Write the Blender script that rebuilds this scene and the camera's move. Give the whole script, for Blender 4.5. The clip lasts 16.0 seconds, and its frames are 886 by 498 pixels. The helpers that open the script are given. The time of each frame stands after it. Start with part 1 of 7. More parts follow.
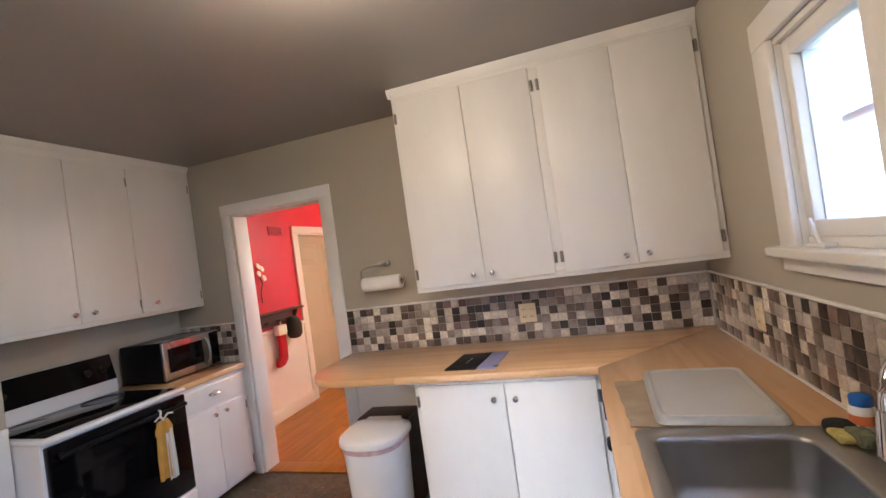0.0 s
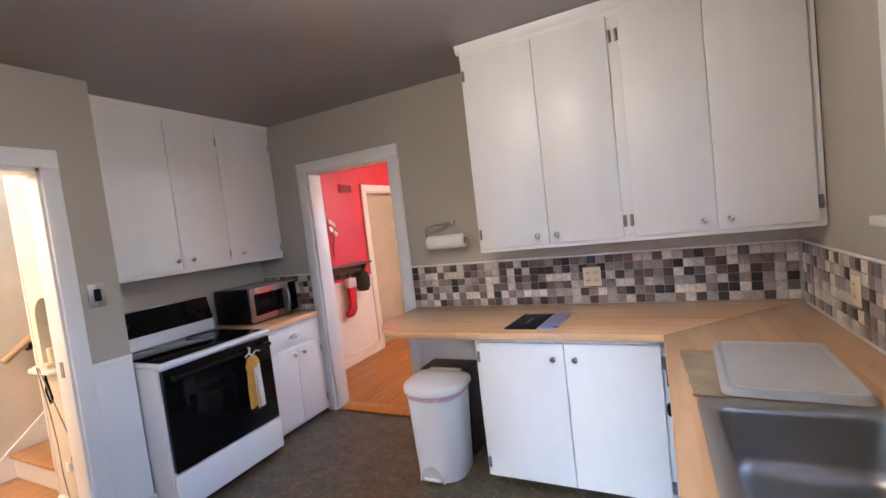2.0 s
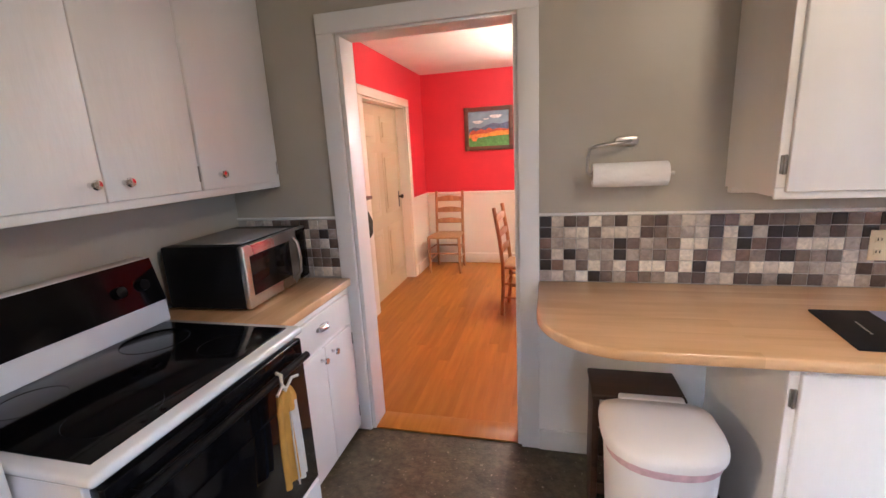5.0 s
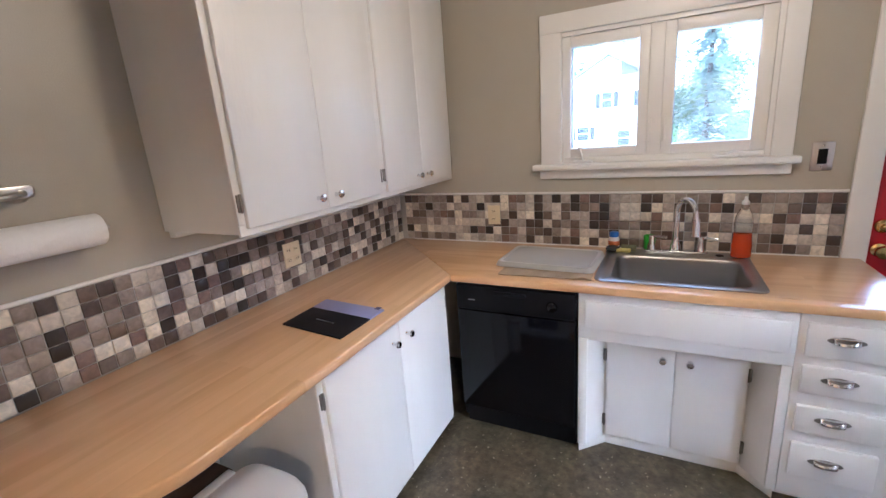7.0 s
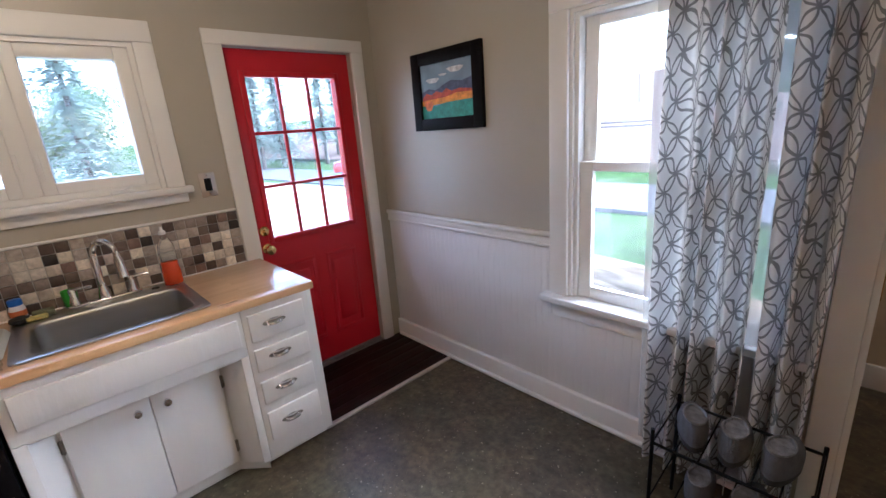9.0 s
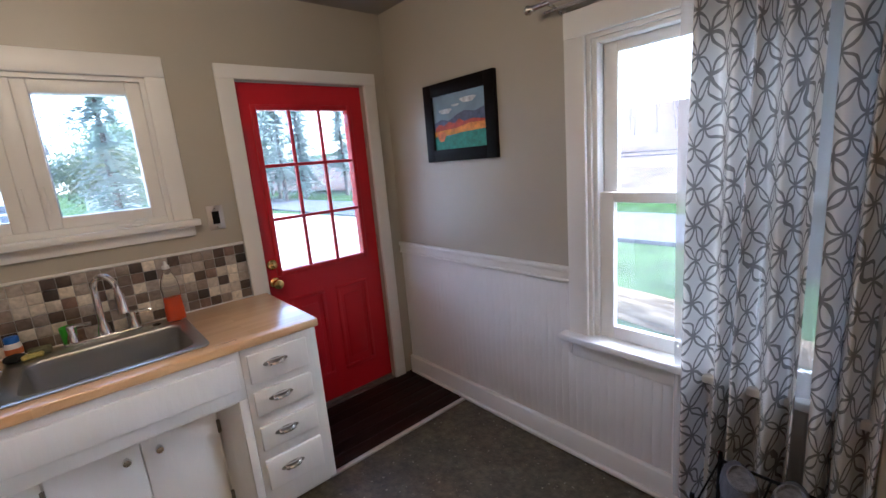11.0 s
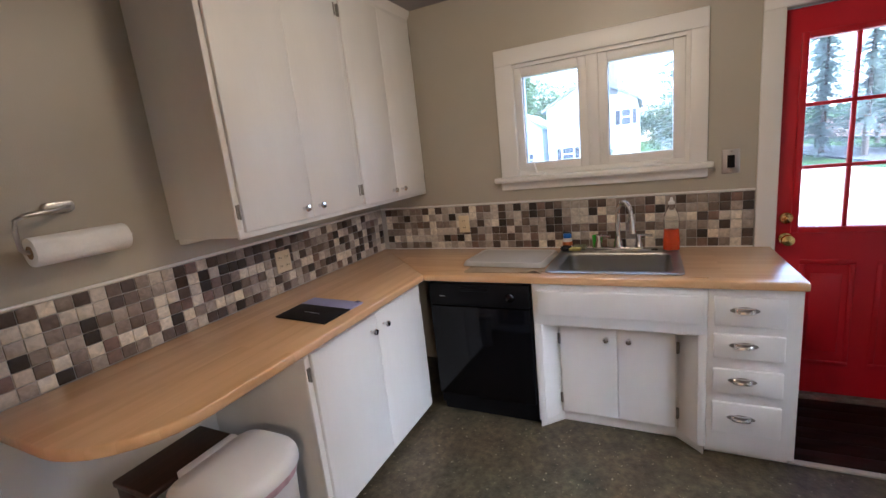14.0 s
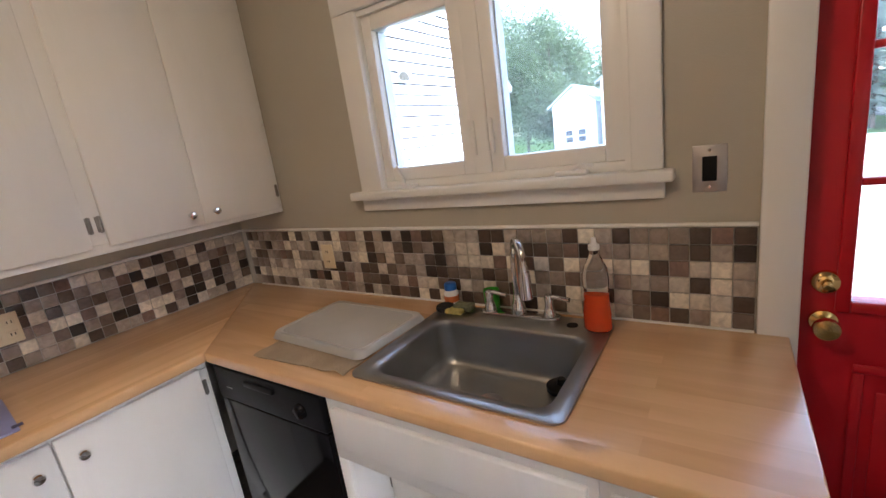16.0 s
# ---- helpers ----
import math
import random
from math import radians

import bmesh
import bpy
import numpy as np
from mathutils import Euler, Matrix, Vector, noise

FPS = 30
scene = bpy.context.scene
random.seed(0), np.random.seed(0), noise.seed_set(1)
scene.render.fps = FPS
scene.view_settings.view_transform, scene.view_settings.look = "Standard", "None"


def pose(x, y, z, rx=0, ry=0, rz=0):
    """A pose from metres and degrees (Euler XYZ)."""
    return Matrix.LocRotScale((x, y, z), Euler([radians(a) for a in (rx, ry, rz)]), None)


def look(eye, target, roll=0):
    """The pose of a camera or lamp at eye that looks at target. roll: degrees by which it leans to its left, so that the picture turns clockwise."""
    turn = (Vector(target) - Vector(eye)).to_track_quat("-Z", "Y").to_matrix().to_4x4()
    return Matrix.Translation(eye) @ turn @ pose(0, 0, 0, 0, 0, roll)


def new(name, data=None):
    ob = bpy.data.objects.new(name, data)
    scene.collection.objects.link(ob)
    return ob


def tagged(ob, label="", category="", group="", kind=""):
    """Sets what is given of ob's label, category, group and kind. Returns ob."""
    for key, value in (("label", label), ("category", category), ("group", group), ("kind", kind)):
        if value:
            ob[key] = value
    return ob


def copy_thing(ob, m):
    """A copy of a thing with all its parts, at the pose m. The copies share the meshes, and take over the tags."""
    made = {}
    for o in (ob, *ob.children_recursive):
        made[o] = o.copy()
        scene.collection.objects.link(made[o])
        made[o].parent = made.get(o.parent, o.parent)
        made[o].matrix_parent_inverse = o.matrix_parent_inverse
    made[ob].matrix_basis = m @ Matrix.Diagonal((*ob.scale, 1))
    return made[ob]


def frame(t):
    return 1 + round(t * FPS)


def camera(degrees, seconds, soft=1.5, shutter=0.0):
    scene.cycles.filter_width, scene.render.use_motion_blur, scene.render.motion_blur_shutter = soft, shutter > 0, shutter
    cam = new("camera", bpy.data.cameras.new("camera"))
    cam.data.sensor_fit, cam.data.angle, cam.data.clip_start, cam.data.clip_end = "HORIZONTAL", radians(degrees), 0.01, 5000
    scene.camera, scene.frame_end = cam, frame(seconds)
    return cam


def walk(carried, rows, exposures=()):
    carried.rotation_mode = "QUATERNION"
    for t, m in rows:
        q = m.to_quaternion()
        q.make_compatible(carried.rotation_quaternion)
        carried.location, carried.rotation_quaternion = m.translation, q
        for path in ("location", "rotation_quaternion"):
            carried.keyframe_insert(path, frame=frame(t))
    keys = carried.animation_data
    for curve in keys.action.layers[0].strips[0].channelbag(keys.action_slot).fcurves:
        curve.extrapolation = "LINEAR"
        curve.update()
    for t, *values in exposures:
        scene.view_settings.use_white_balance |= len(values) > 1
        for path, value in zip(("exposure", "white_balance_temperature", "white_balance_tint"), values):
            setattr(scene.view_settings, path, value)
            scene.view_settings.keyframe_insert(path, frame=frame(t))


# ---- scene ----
cam = camera(91.7, 16.0)

PATH = [
    (0, (-0.689, -2.747, 1.481), (-1.277, -0.835, 1.508), -8.1),
    (0.5, (-0.708, -2.764, 1.48), (-1.606, -0.977, 1.454), -5.5),
    (1, (-0.708, -2.757, 1.484), (-1.714, -1.03, 1.403), -4.7),
    (1.5, (-0.715, -2.771, 1.486), (-1.715, -1.042, 1.393), -6.1),
    (2, (-0.679, -2.78, 1.48), (-1.558, -0.987, 1.361), -6.7),
    (2.5, (-0.73, -2.75, 1.469), (-1.606, -0.978, 1.162), -4.4),
    (3, (-0.991, -2.677, 1.438), (-1.853, -0.947, 0.924), -1.9),
    (3.2, (-1.1, -2.637, 1.443), (-1.956, -0.908, 0.916), -1.9),
    (5.3, (-2.40, -1.81, 1.488), (-2.64, 0.10, 1.05), -4.0),
    (5.5, (-2.456, -1.727, 1.498), (-2.47, 0.217, 1.028), -5.0),
    (6, (-2.578, -1.656, 1.519), (-1.742, 0.079, 0.98), -3.3),
    (6.5, (-2.606, -1.64, 1.529), (-1.156, -0.385, 0.961), -2.0),
    (7, (-2.502, -1.592, 1.545), (-0.782, -0.706, 1.038), -4.3),
    (7.5, (-2.449, -1.541, 1.549), (-0.542, -1.187, 1.059), -5.0),
    (8, (-2.484, -1.547, 1.558), (-0.571, -1.808, 1.038), -4.4),
    (8.5, (-2.544, -1.566, 1.54), (-0.804, -2.39, 0.998), -5.8),
    (8.7, (-2.55, -1.555, 1.544), (-0.931, -2.59, 0.988), -5.1),
    (9.75, (-2.552, -1.6, 1.545), (-1.442, -3.185, 1.045), -4.6),
    (10.8, (-2.525, -1.636, 1.552), (-1.146, -3.023, 1.134), -3.9),
    (11, (-2.489, -1.663, 1.538), (-0.998, -2.932, 1.129), -4.8),
    (11.5, (-2.409, -1.734, 1.514), (-0.63, -2.551, 1.105), -6.8),
    (12, (-2.566, -1.778, 1.522), (-0.664, -2.245, 1.114), -5.5),
    (12.5, (-2.715, -1.845, 1.528), (-0.755, -1.821, 1.13), -4.3),
    (13, (-2.743, -1.947, 1.502), (-0.823, -1.563, 1.095), -3.1),
    (13.5, (-2.778, -1.962, 1.503), (-0.967, -1.22, 1.092), -4.3),
    (14, (-2.745, -1.846, 1.501), (-0.989, -0.98, 1.097), -6.1),
    (14.5, (-2.476, -1.881, 1.468), (-0.691, -1.082, 1.046), -7.3),
    (15, (-2.121, -1.976, 1.495), (-0.358, -1.163, 1.011), -6.2),
    (15.5, (-1.752, -2.036, 1.52), (-0.066, -1.043, 1.109), -6.6),
    (16, (-1.366, -2.276, 1.494), (0.238, -1.177, 1.025), -8.0),
]
# stops and white balance along the walk
EXPOSURES = [
    (0, 4.05, 5280, 12), (0.5, 4.05, 5150, 13), (1, 4.07, 4950, 13), (2, 4.07, 4750, 12), (2.5, 4.05, 4850, 13), (3, 4.05, 4950, 14),
    (5.5, 4.32, 5150, 13), (6, 4.33, 4900, 11), (6.5, 4.15, 4600, 12), (7, 4.10, 4800, 12), (7.5, 3.85, 4780, 12), (8, 3.77, 4900, 11), (8.5, 3.75, 5000, 12),
    (11, 3.47, 5100, 12), (12.5, 3.6, 5750, 14), (13, 3.65, 5700, 13), (13.5, 3.6, 5450, 13), (14, 3.58, 5100, 12), (14.5, 3.6, 5050, 12), (15, 3.67, 5000, 13), (15.5, 3.6, 5150, 13), (16, 3.5, 5520, 13),
]
walk(cam, [(t, look(eye, target, roll)) for t, eye, target, roll in PATH], EXPOSURES)

# ---- world, sun, lamps ----
world = bpy.data.worlds.new("world")
scene.world = world
world.use_nodes = True
wn = world.node_tree
sky = wn.nodes.new("ShaderNodeTexSky")
sky.sky_type = "NISHITA"
sky.sun_disc = False
sky.sun_elevation = radians(34)
sky.sun_rotation = radians(201)
sky.dust_density = 1.0
hue = wn.nodes.new("ShaderNodeHueSaturation")
hue.inputs["Saturation"].default_value = 0.66
wn.links.new(sky.outputs[0], hue.inputs["Color"])
wn.links.new(hue.outputs[0], wn.nodes["Background"].inputs["Color"])
wn.nodes["Background"].inputs["Strength"].default_value = 0.15


def lamp(name, kind, energy, color, m, **more):
    data = bpy.data.lights.new(name, kind)
    data.energy, data.color = energy, color
    for key, value in more.items():
        setattr(data, key, value)
    ob = new(name, data)
    ob.matrix_world = m
    return ob


lamp("sun", "SUN", 1.2, (1, 0.97, 0.93), look((0, 0, 20), (5.4, 14, 9.9)), angle=radians(40))
# portals of the openings through which the sky shines
for spot, aim, wide, high in (((0.20, -1.55, 1.68), (-2, -1.55, 1.68), 0.98, 0.70), ((0.20, -2.83, 1.42), (-2, -2.83, 1.42), 0.60, 0.95), ((-1.945, -3.60, 1.32), (-1.945, -1, 1.32), 0.84, 1.34)):
    port = lamp("sky_portal", "AREA", 1, (1, 1, 1), look(spot, aim), shape="RECTANGLE", size=wide, size_y=high)
    port.data.cycles.is_portal = True
# ceiling lamp of the kitchen, chandelier of the dining room, hall lamp
lamp("kitchen_bulb", "POINT", 2.25, (1, 0.72, 0.43), pose(-1.30, -1.70, 2.32), shadow_soft_size=0.15)
lamp("dining_bulb", "POINT", 1.2, (1, 0.66, 0.36), pose(-1.95, 2.15, 2.0), shadow_soft_size=0.14)
lamp("hall_bulb", "POINT", 5.8, (1, 0.72, 0.44), pose(-4.3, -2.9, 2.2), shadow_soft_size=0.10)
# added fill light in the passage, without any lamp body
lamp("porch_bulb", "POINT", 0.6, (1, 0.86, 0.70), pose(-2.9, -4.0, 2.2), shadow_soft_size=0.10)

# ---- materials ----


def material(name, color, rough=0.5, metal=0.0, var=0.08, scale=4.0, bump=0.05, bscale=80.0, coat=0.0, fleck=None, random=0.0, stretch=(1, 1, 1), spec=0.5):
    """Principled paint or solid with cloudy variation, fine relief and, if wanted, flecks of a second colour."""
    m = bpy.data.materials.new(name)
    m.use_nodes = True
    n, l = m.node_tree.nodes, m.node_tree.links
    b = n["Principled BSDF"]
    tc = n.new("ShaderNodeTexCoord")
    mp = n.new("ShaderNodeMapping")
    mp.inputs["Scale"].default_value = stretch
    l.new(tc.outputs["Object"], mp.inputs["Vector"])
    n1 = n.new("ShaderNodeTexNoise")
    n1.inputs["Scale"].default_value = scale
    n1.inputs["Detail"].default_value = 5
    l.new(mp.outputs[0], n1.inputs["Vector"])
    ramp = n.new("ShaderNodeValToRGB")
    ramp.color_ramp.elements[0].position, ramp.color_ramp.elements[1].position = 0.3, 0.7
    lo = [c * (1 - var) for c in color]
    hi = [min(1, c * (1 + var)) for c in color]
    ramp.color_ramp.elements[0].color = (*lo, 1)
    ramp.color_ramp.elements[1].color = (*hi, 1)
    l.new(n1.outputs["Fac"], ramp.inputs["Fac"])
    out = ramp.outputs["Color"]
    n2 = n.new("ShaderNodeTexNoise")
    n2.inputs["Scale"].default_value = bscale
    n2.inputs["Detail"].default_value = 3
    l.new(mp.outputs[0], n2.inputs["Vector"])
    if fleck:
        r2 = n.new("ShaderNodeValToRGB")
        r2.color_ramp.elements[0].position, r2.color_ramp.elements[1].position = fleck[1], fleck[1] + 0.06
        l.new(n2.outputs["Fac"], r2.inputs["Fac"])
        mix = n.new("ShaderNodeMix")
        mix.data_type = "RGBA"
        l.new(r2.outputs["Color"], mix.inputs["Factor"])
        l.new(out, mix.inputs["A"])
        mix.inputs["B"].default_value = (*fleck[0], 1)
        out = mix.outputs["Result"]
    if random:
        oi = n.new("ShaderNodeObjectInfo")
        hs = n.new("ShaderNodeHueSaturation")
        mr = n.new("ShaderNodeMapRange")
        mr.inputs["To Min"].default_value, mr.inputs["To Max"].default_value = 1 - random, 1 + random
        l.new(oi.outputs["Random"], mr.inputs["Value"])
        l.new(mr.outputs[0], hs.inputs["Value"])
        l.new(out, hs.inputs["Color"])
        out = hs.outputs["Color"]
    l.new(out, b.inputs["Base Color"])
    rr = n.new("ShaderNodeMapRange")
    rr.inputs["To Min"].default_value, rr.inputs["To Max"].default_value = max(0.02, rough - 0.08), min(1, rough + 0.08)
    l.new(n1.outputs["Fac"], rr.inputs["Value"])
    l.new(rr.outputs[0], b.inputs["Roughness"])
    b.inputs["Metallic"].default_value = metal
    b.inputs["Specular IOR Level"].default_value = spec
    b.inputs["Coat Weight"].default_value = coat
    bp = n.new("ShaderNodeBump")
    bp.inputs["Strength"].default_value = bump
    bp.inputs["Distance"].default_value = 0.01
    l.new(n2.outputs["Fac"], bp.inputs["Height"])
    l.new(bp.outputs[0], b.inputs["Normal"])
    return m


def wood(name, dark, light, along="x", grain=40.0, rough=0.4, random=0.0, strip=None, coat=0.0):
    """Wood with grain along one axis; strip = (length, width) glues it up from staves."""
    m = bpy.data.materials.new(name)
    m.use_nodes = True
    n, l = m.node_tree.nodes, m.node_tree.links
    b = n["Principled BSDF"]
    tc = n.new("ShaderNodeTexCoord")
    mp = n.new("ShaderNodeMapping")
    if along == "y":
        mp.inputs["Rotation"].default_value = (0, 0, radians(90))
    if along == "z":
        mp.inputs["Rotation"].default_value = (0, radians(90), 0)
    l.new(tc.outputs["Object"], mp.inputs["Vector"])
    vec = mp.outputs[0]
    st = n.new("ShaderNodeMapping")
    st.inputs["Scale"].default_value = (1.2, grain * 0.5, grain * 0.5)
    l.new(vec, st.inputs["Vector"])
    no = n.new("ShaderNodeTexNoise")
    no.inputs["Scale"].default_value = 1.6
    no.inputs["Detail"].default_value = 6
    no.inputs["Distortion"].default_value = 0.6
    fac = no.outputs["Fac"]
    if strip:
        br = n.new("ShaderNodeTexBrick")
        br.offset = 0.37
        br.inputs["Scale"].default_value = 1.0
        br.inputs["Brick Width"].default_value, br.inputs["Row Height"].default_value = strip
        br.inputs["Mortar Size"].default_value = 0.0004
        br.inputs["Color1"].default_value = (0, 0, 0, 1)
        br.inputs["Color2"].default_value = (1, 1, 1, 1)
        br.inputs["Mortar"].default_value = (0.3, 0.3, 0.3, 1)
        l.new(vec, br.inputs["Vector"])
        add = n.new("ShaderNodeVectorMath")
        l.new(st.outputs[0], add.inputs[0])
        sc = n.new("ShaderNodeVectorMath")
        sc.operation = "SCALE"
        sc.inputs["Scale"].default_value = 17.0
        l.new(br.outputs["Color"], sc.inputs[0])
        l.new(sc.outputs[0], add.inputs[1])
        l.new(add.outputs[0], no.inputs["Vector"])
        mx = n.new("ShaderNodeMix")
        mx.inputs["Factor"].default_value = 0.24
        l.new(no.outputs["Fac"], mx.inputs["A"])
        l.new(br.outputs["Color"], mx.inputs["B"])
        fac = mx.outputs["Result"]
    else:
        l.new(st.outputs[0], no.inputs["Vector"])
    ramp = n.new("ShaderNodeValToRGB")
    ramp.color_ramp.elements[0].position, ramp.color_ramp.elements[1].position = 0.25, 0.75
    ramp.color_ramp.elements[0].color = (*dark, 1)
    ramp.color_ramp.elements[1].color = (*light, 1)
    l.new(fac, ramp.inputs["Fac"])
    out = ramp.outputs["Color"]
    if random:
        oi = n.new("ShaderNodeObjectInfo")
        hs = n.new("ShaderNodeHueSaturation")
        mr = n.new("ShaderNodeMapRange")
        mr.inputs["To Min"].default_value, mr.inputs["To Max"].default_value = 1 - random, 1 + random
        l.new(oi.outputs["Random"], mr.inputs["Value"])
        l.new(mr.outputs[0], hs.inputs["Value"])
        l.new(out, hs.inputs["Color"])
        out = hs.outputs["Color"]
    l.new(out, b.inputs["Base Color"])
    b.inputs["Roughness"].default_value = rough
    b.inputs["Coat Weight"].default_value = coat
    b.inputs["Coat Roughness"].default_value = 0.2
    bp = n.new("ShaderNodeBump")
    bp.inputs["Strength"].default_value = 0.06
    bp.inputs["Distance"].default_value = 0.004
    l.new(no.outputs["Fac"], bp.inputs["Height"])
    l.new(bp.outputs[0], b.inputs["Normal"])
    return m


def glass(name, tint=(1, 1, 1), rough=0.0, ior=1.45, alpha=None):
    m = bpy.data.materials.new(name)
    m.use_nodes = True
    b = m.node_tree.nodes["Principled BSDF"]
    b.inputs["Base Color"].default_value = (*tint, 1)
    b.inputs["Roughness"].default_value = rough
    b.inputs["IOR"].default_value = ior
    b.inputs["Transmission Weight"].default_value = 1.0
    return m


def haze_veil(m, low, high):
    """A thin uneven pale veil put into glass as outdoor haze, lit from behind."""
    n, l = m.node_tree.nodes, m.node_tree.links
    no = n.new("ShaderNodeTexNoise")
    no.inputs["Scale"].default_value, no.inputs["Detail"].default_value = 7.0, 5.0
    rg = n.new("ShaderNodeMapRange")
    rg.inputs["From Min"].default_value, rg.inputs["From Max"].default_value = 0.3, 0.7
    rg.inputs["To Min"].default_value, rg.inputs["To Max"].default_value = low, high
    tl = n.new("ShaderNodeBsdfTranslucent")
    tl.inputs["Color"].default_value = (0.86, 0.87, 0.88, 1)
    mx = n.new("ShaderNodeMixShader")
    tc = n.new("ShaderNodeTexCoord")
    l.new(tc.outputs["Object"], no.inputs["Vector"])
    l.new(no.outputs["Fac"], rg.inputs["Value"])
    l.new(rg.outputs["Result"], mx.inputs[0])
    l.new(n["Principled BSDF"].outputs[0], mx.inputs[1])
    l.new(tl.outputs[0], mx.inputs[2])
    l.new(mx.outputs[0], n["Material Output"].inputs["Surface"])
    return m


def glow(name, color, strength):
    m = bpy.data.materials.new(name)
    m.use_nodes = True
    b = m.node_tree.nodes["Principled BSDF"]
    b.inputs["Base Color"].default_value = (*color, 1)
    b.inputs["Emission Color"].default_value = (*color, 1)
    b.inputs["Emission Strength"].default_value = strength
    return m


M_WALL = material("wall_paint_greige", (0.44, 0.402, 0.325), 0.34, var=0.04, scale=1.5, bump=0.12, bscale=220)
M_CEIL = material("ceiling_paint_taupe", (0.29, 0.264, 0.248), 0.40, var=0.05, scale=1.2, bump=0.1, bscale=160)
M_TRIM = material("white_trim_paint", (0.80, 0.78, 0.74), 0.35, var=0.03, scale=3, bump=0.05, bscale=90)
M_CAB = material("white_cabinet_paint", (0.80, 0.78, 0.74), 0.40, var=0.045, scale=3.5, bump=0.10, bscale=45, stretch=(1, 1, 0.25))
M_BEAD = material("white_beadboard_paint", (0.78, 0.76, 0.74), 0.40, var=0.03, scale=3, bump=0.05, bscale=70)


def vinyl(name):
    """Old sheet vinyl: olive and brown clouds, dappled chips and sparse pale specks."""
    m = material(name, (0.08, 0.07, 0.05), 0.37, bump=0.22, bscale=75)
    n, l = m.node_tree.nodes, m.node_tree.links
    b, tc = n["Principled BSDF"], n["Texture Coordinate"]

    def cloud(scale, detail, lo, hi, c0, c1):
        t = n.new("ShaderNodeTexNoise")
        t.inputs["Scale"].default_value, t.inputs["Detail"].default_value = scale, detail
        l.new(tc.outputs["Object"], t.inputs["Vector"])
        r = n.new("ShaderNodeValToRGB")
        r.color_ramp.elements[0].position, r.color_ramp.elements[1].position = lo, hi
        r.color_ramp.elements[0].color, r.color_ramp.elements[1].color = (*c0, 1), (*c1, 1)
        l.new(t.outputs["Fac"], r.inputs["Fac"])
        return r.outputs["Color"]

    def mix(mode, fac, a, c):
        q = n.new("ShaderNodeMix")
        q.data_type, q.blend_type = "RGBA", mode
        if isinstance(fac, float):
            q.inputs["Factor"].default_value = fac
        else:
            l.new(fac, q.inputs["Factor"])
        l.new(a, q.inputs["A"])
        if isinstance(c, tuple):
            q.inputs["B"].default_value = (*c, 1)
        else:
            l.new(c, q.inputs["B"])
        return q.outputs["Result"]

    base = cloud(3.0, 4, 0.35, 0.65, (0.074, 0.066, 0.042), (0.098, 0.073, 0.044))
    dapple = cloud(30.0, 9, 0.30, 0.72, (0.55, 0.55, 0.55), (1.48, 1.46, 1.42))
    patch = cloud(9.0, 5, 0.32, 0.70, (0.62, 0.64, 0.66), (1.38, 1.34, 1.26))
    specks = cloud(52.0, 3, 0.665, 0.70, (0, 0, 0), (1, 1, 1))
    l.new(mix("MIX", specks, mix("MULTIPLY", 1.0, mix("MULTIPLY", 1.0, base, dapple), patch), (0.32, 0.275, 0.195)), b.inputs["Base Color"])
    return m


M_VINYL = vinyl("vinyl_floor_mottled")
M_DARKPLANK = wood("dark_plank_floor", (0.009, 0.004, 0.0035), (0.032, 0.013, 0.010), "y", 40, 0.5, random=0.2)
M_DARKPLANK.node_tree.nodes["Principled BSDF"].inputs["Specular IOR Level"].default_value = 0.10
M_FLOORN = wood("honey_oak_floor", (0.30, 0.106, 0.010), (0.43, 0.172, 0.022), "y", 30, 0.38, random=0.12, coat=0.05)
M_FLOORN.node_tree.nodes["Principled BSDF"].inputs["Specular IOR Level"].default_value = 0.22
M_FLOORX = wood("honey_oak_floor_hall", (0.42, 0.19, 0.06), (0.60, 0.31, 0.115), "y", 30, 0.42, random=0.13, coat=0.08)
M_BLOCKX = wood("butcher_block_lengthwise", (0.58, 0.33, 0.14), (0.79, 0.50, 0.25), "x", 20, 0.30, strip=(1.6, 0.06), coat=0.75)
M_BLOCKY = wood("butcher_block_crosswise", (0.58, 0.33, 0.14), (0.79, 0.50, 0.25), "y", 20, 0.30, strip=(1.1, 0.06), coat=0.75)
M_RED = material("red_wall_paint", (0.62, 0.022, 0.030), 0.45, var=0.06, scale=2, bump=0.1, bscale=180)
M_CREAM = material("cream_wainscot_paint", (0.80, 0.72, 0.58), 0.42, var=0.03, scale=2, bump=0.05)
M_DCEIL = material("dining_ceiling_white", (0.80, 0.74, 0.66), 0.7, var=0.03, bump=0.1, bscale=150)
M_HALL = material("hall_wall_cream", (0.72, 0.64, 0.50), 0.6, var=0.04, bump=0.1, bscale=150)
M_BEIGE = material("beige_porch_wall", (0.50, 0.40, 0.28), 0.55, var=0.04, bump=0.1, bscale=150)
M_REDDOOR = material("red_door_paint", (0.54, 0.007, 0.016), 0.33, var=0.05, scale=3, bump=0.06, bscale=60)
# the panes carry a pale veil that imitates the glare and haze outside
M_GLASS = haze_veil(glass("window_glass"), 0.015, 0.045)
M_BLACK = material("black_enamel", (0.003, 0.003, 0.004), 0.09, var=0.15, bump=0.004, spec=0.24)
M_BLACKMAT = material("black_plastic", (0.006, 0.006, 0.007), 0.40, var=0.2, bump=0.04, spec=0.13)
M_BLACKGLASS = material("black_oven_glass", (0.004, 0.004, 0.005), 0.06, var=0.1, bump=0.0, spec=0.17)
M_STEEL = material("brushed_stainless", (0.52, 0.51, 0.49), 0.28, 1.0, var=0.08, scale=3, bump=0.05, bscale=300, stretch=(0.1, 1, 1))
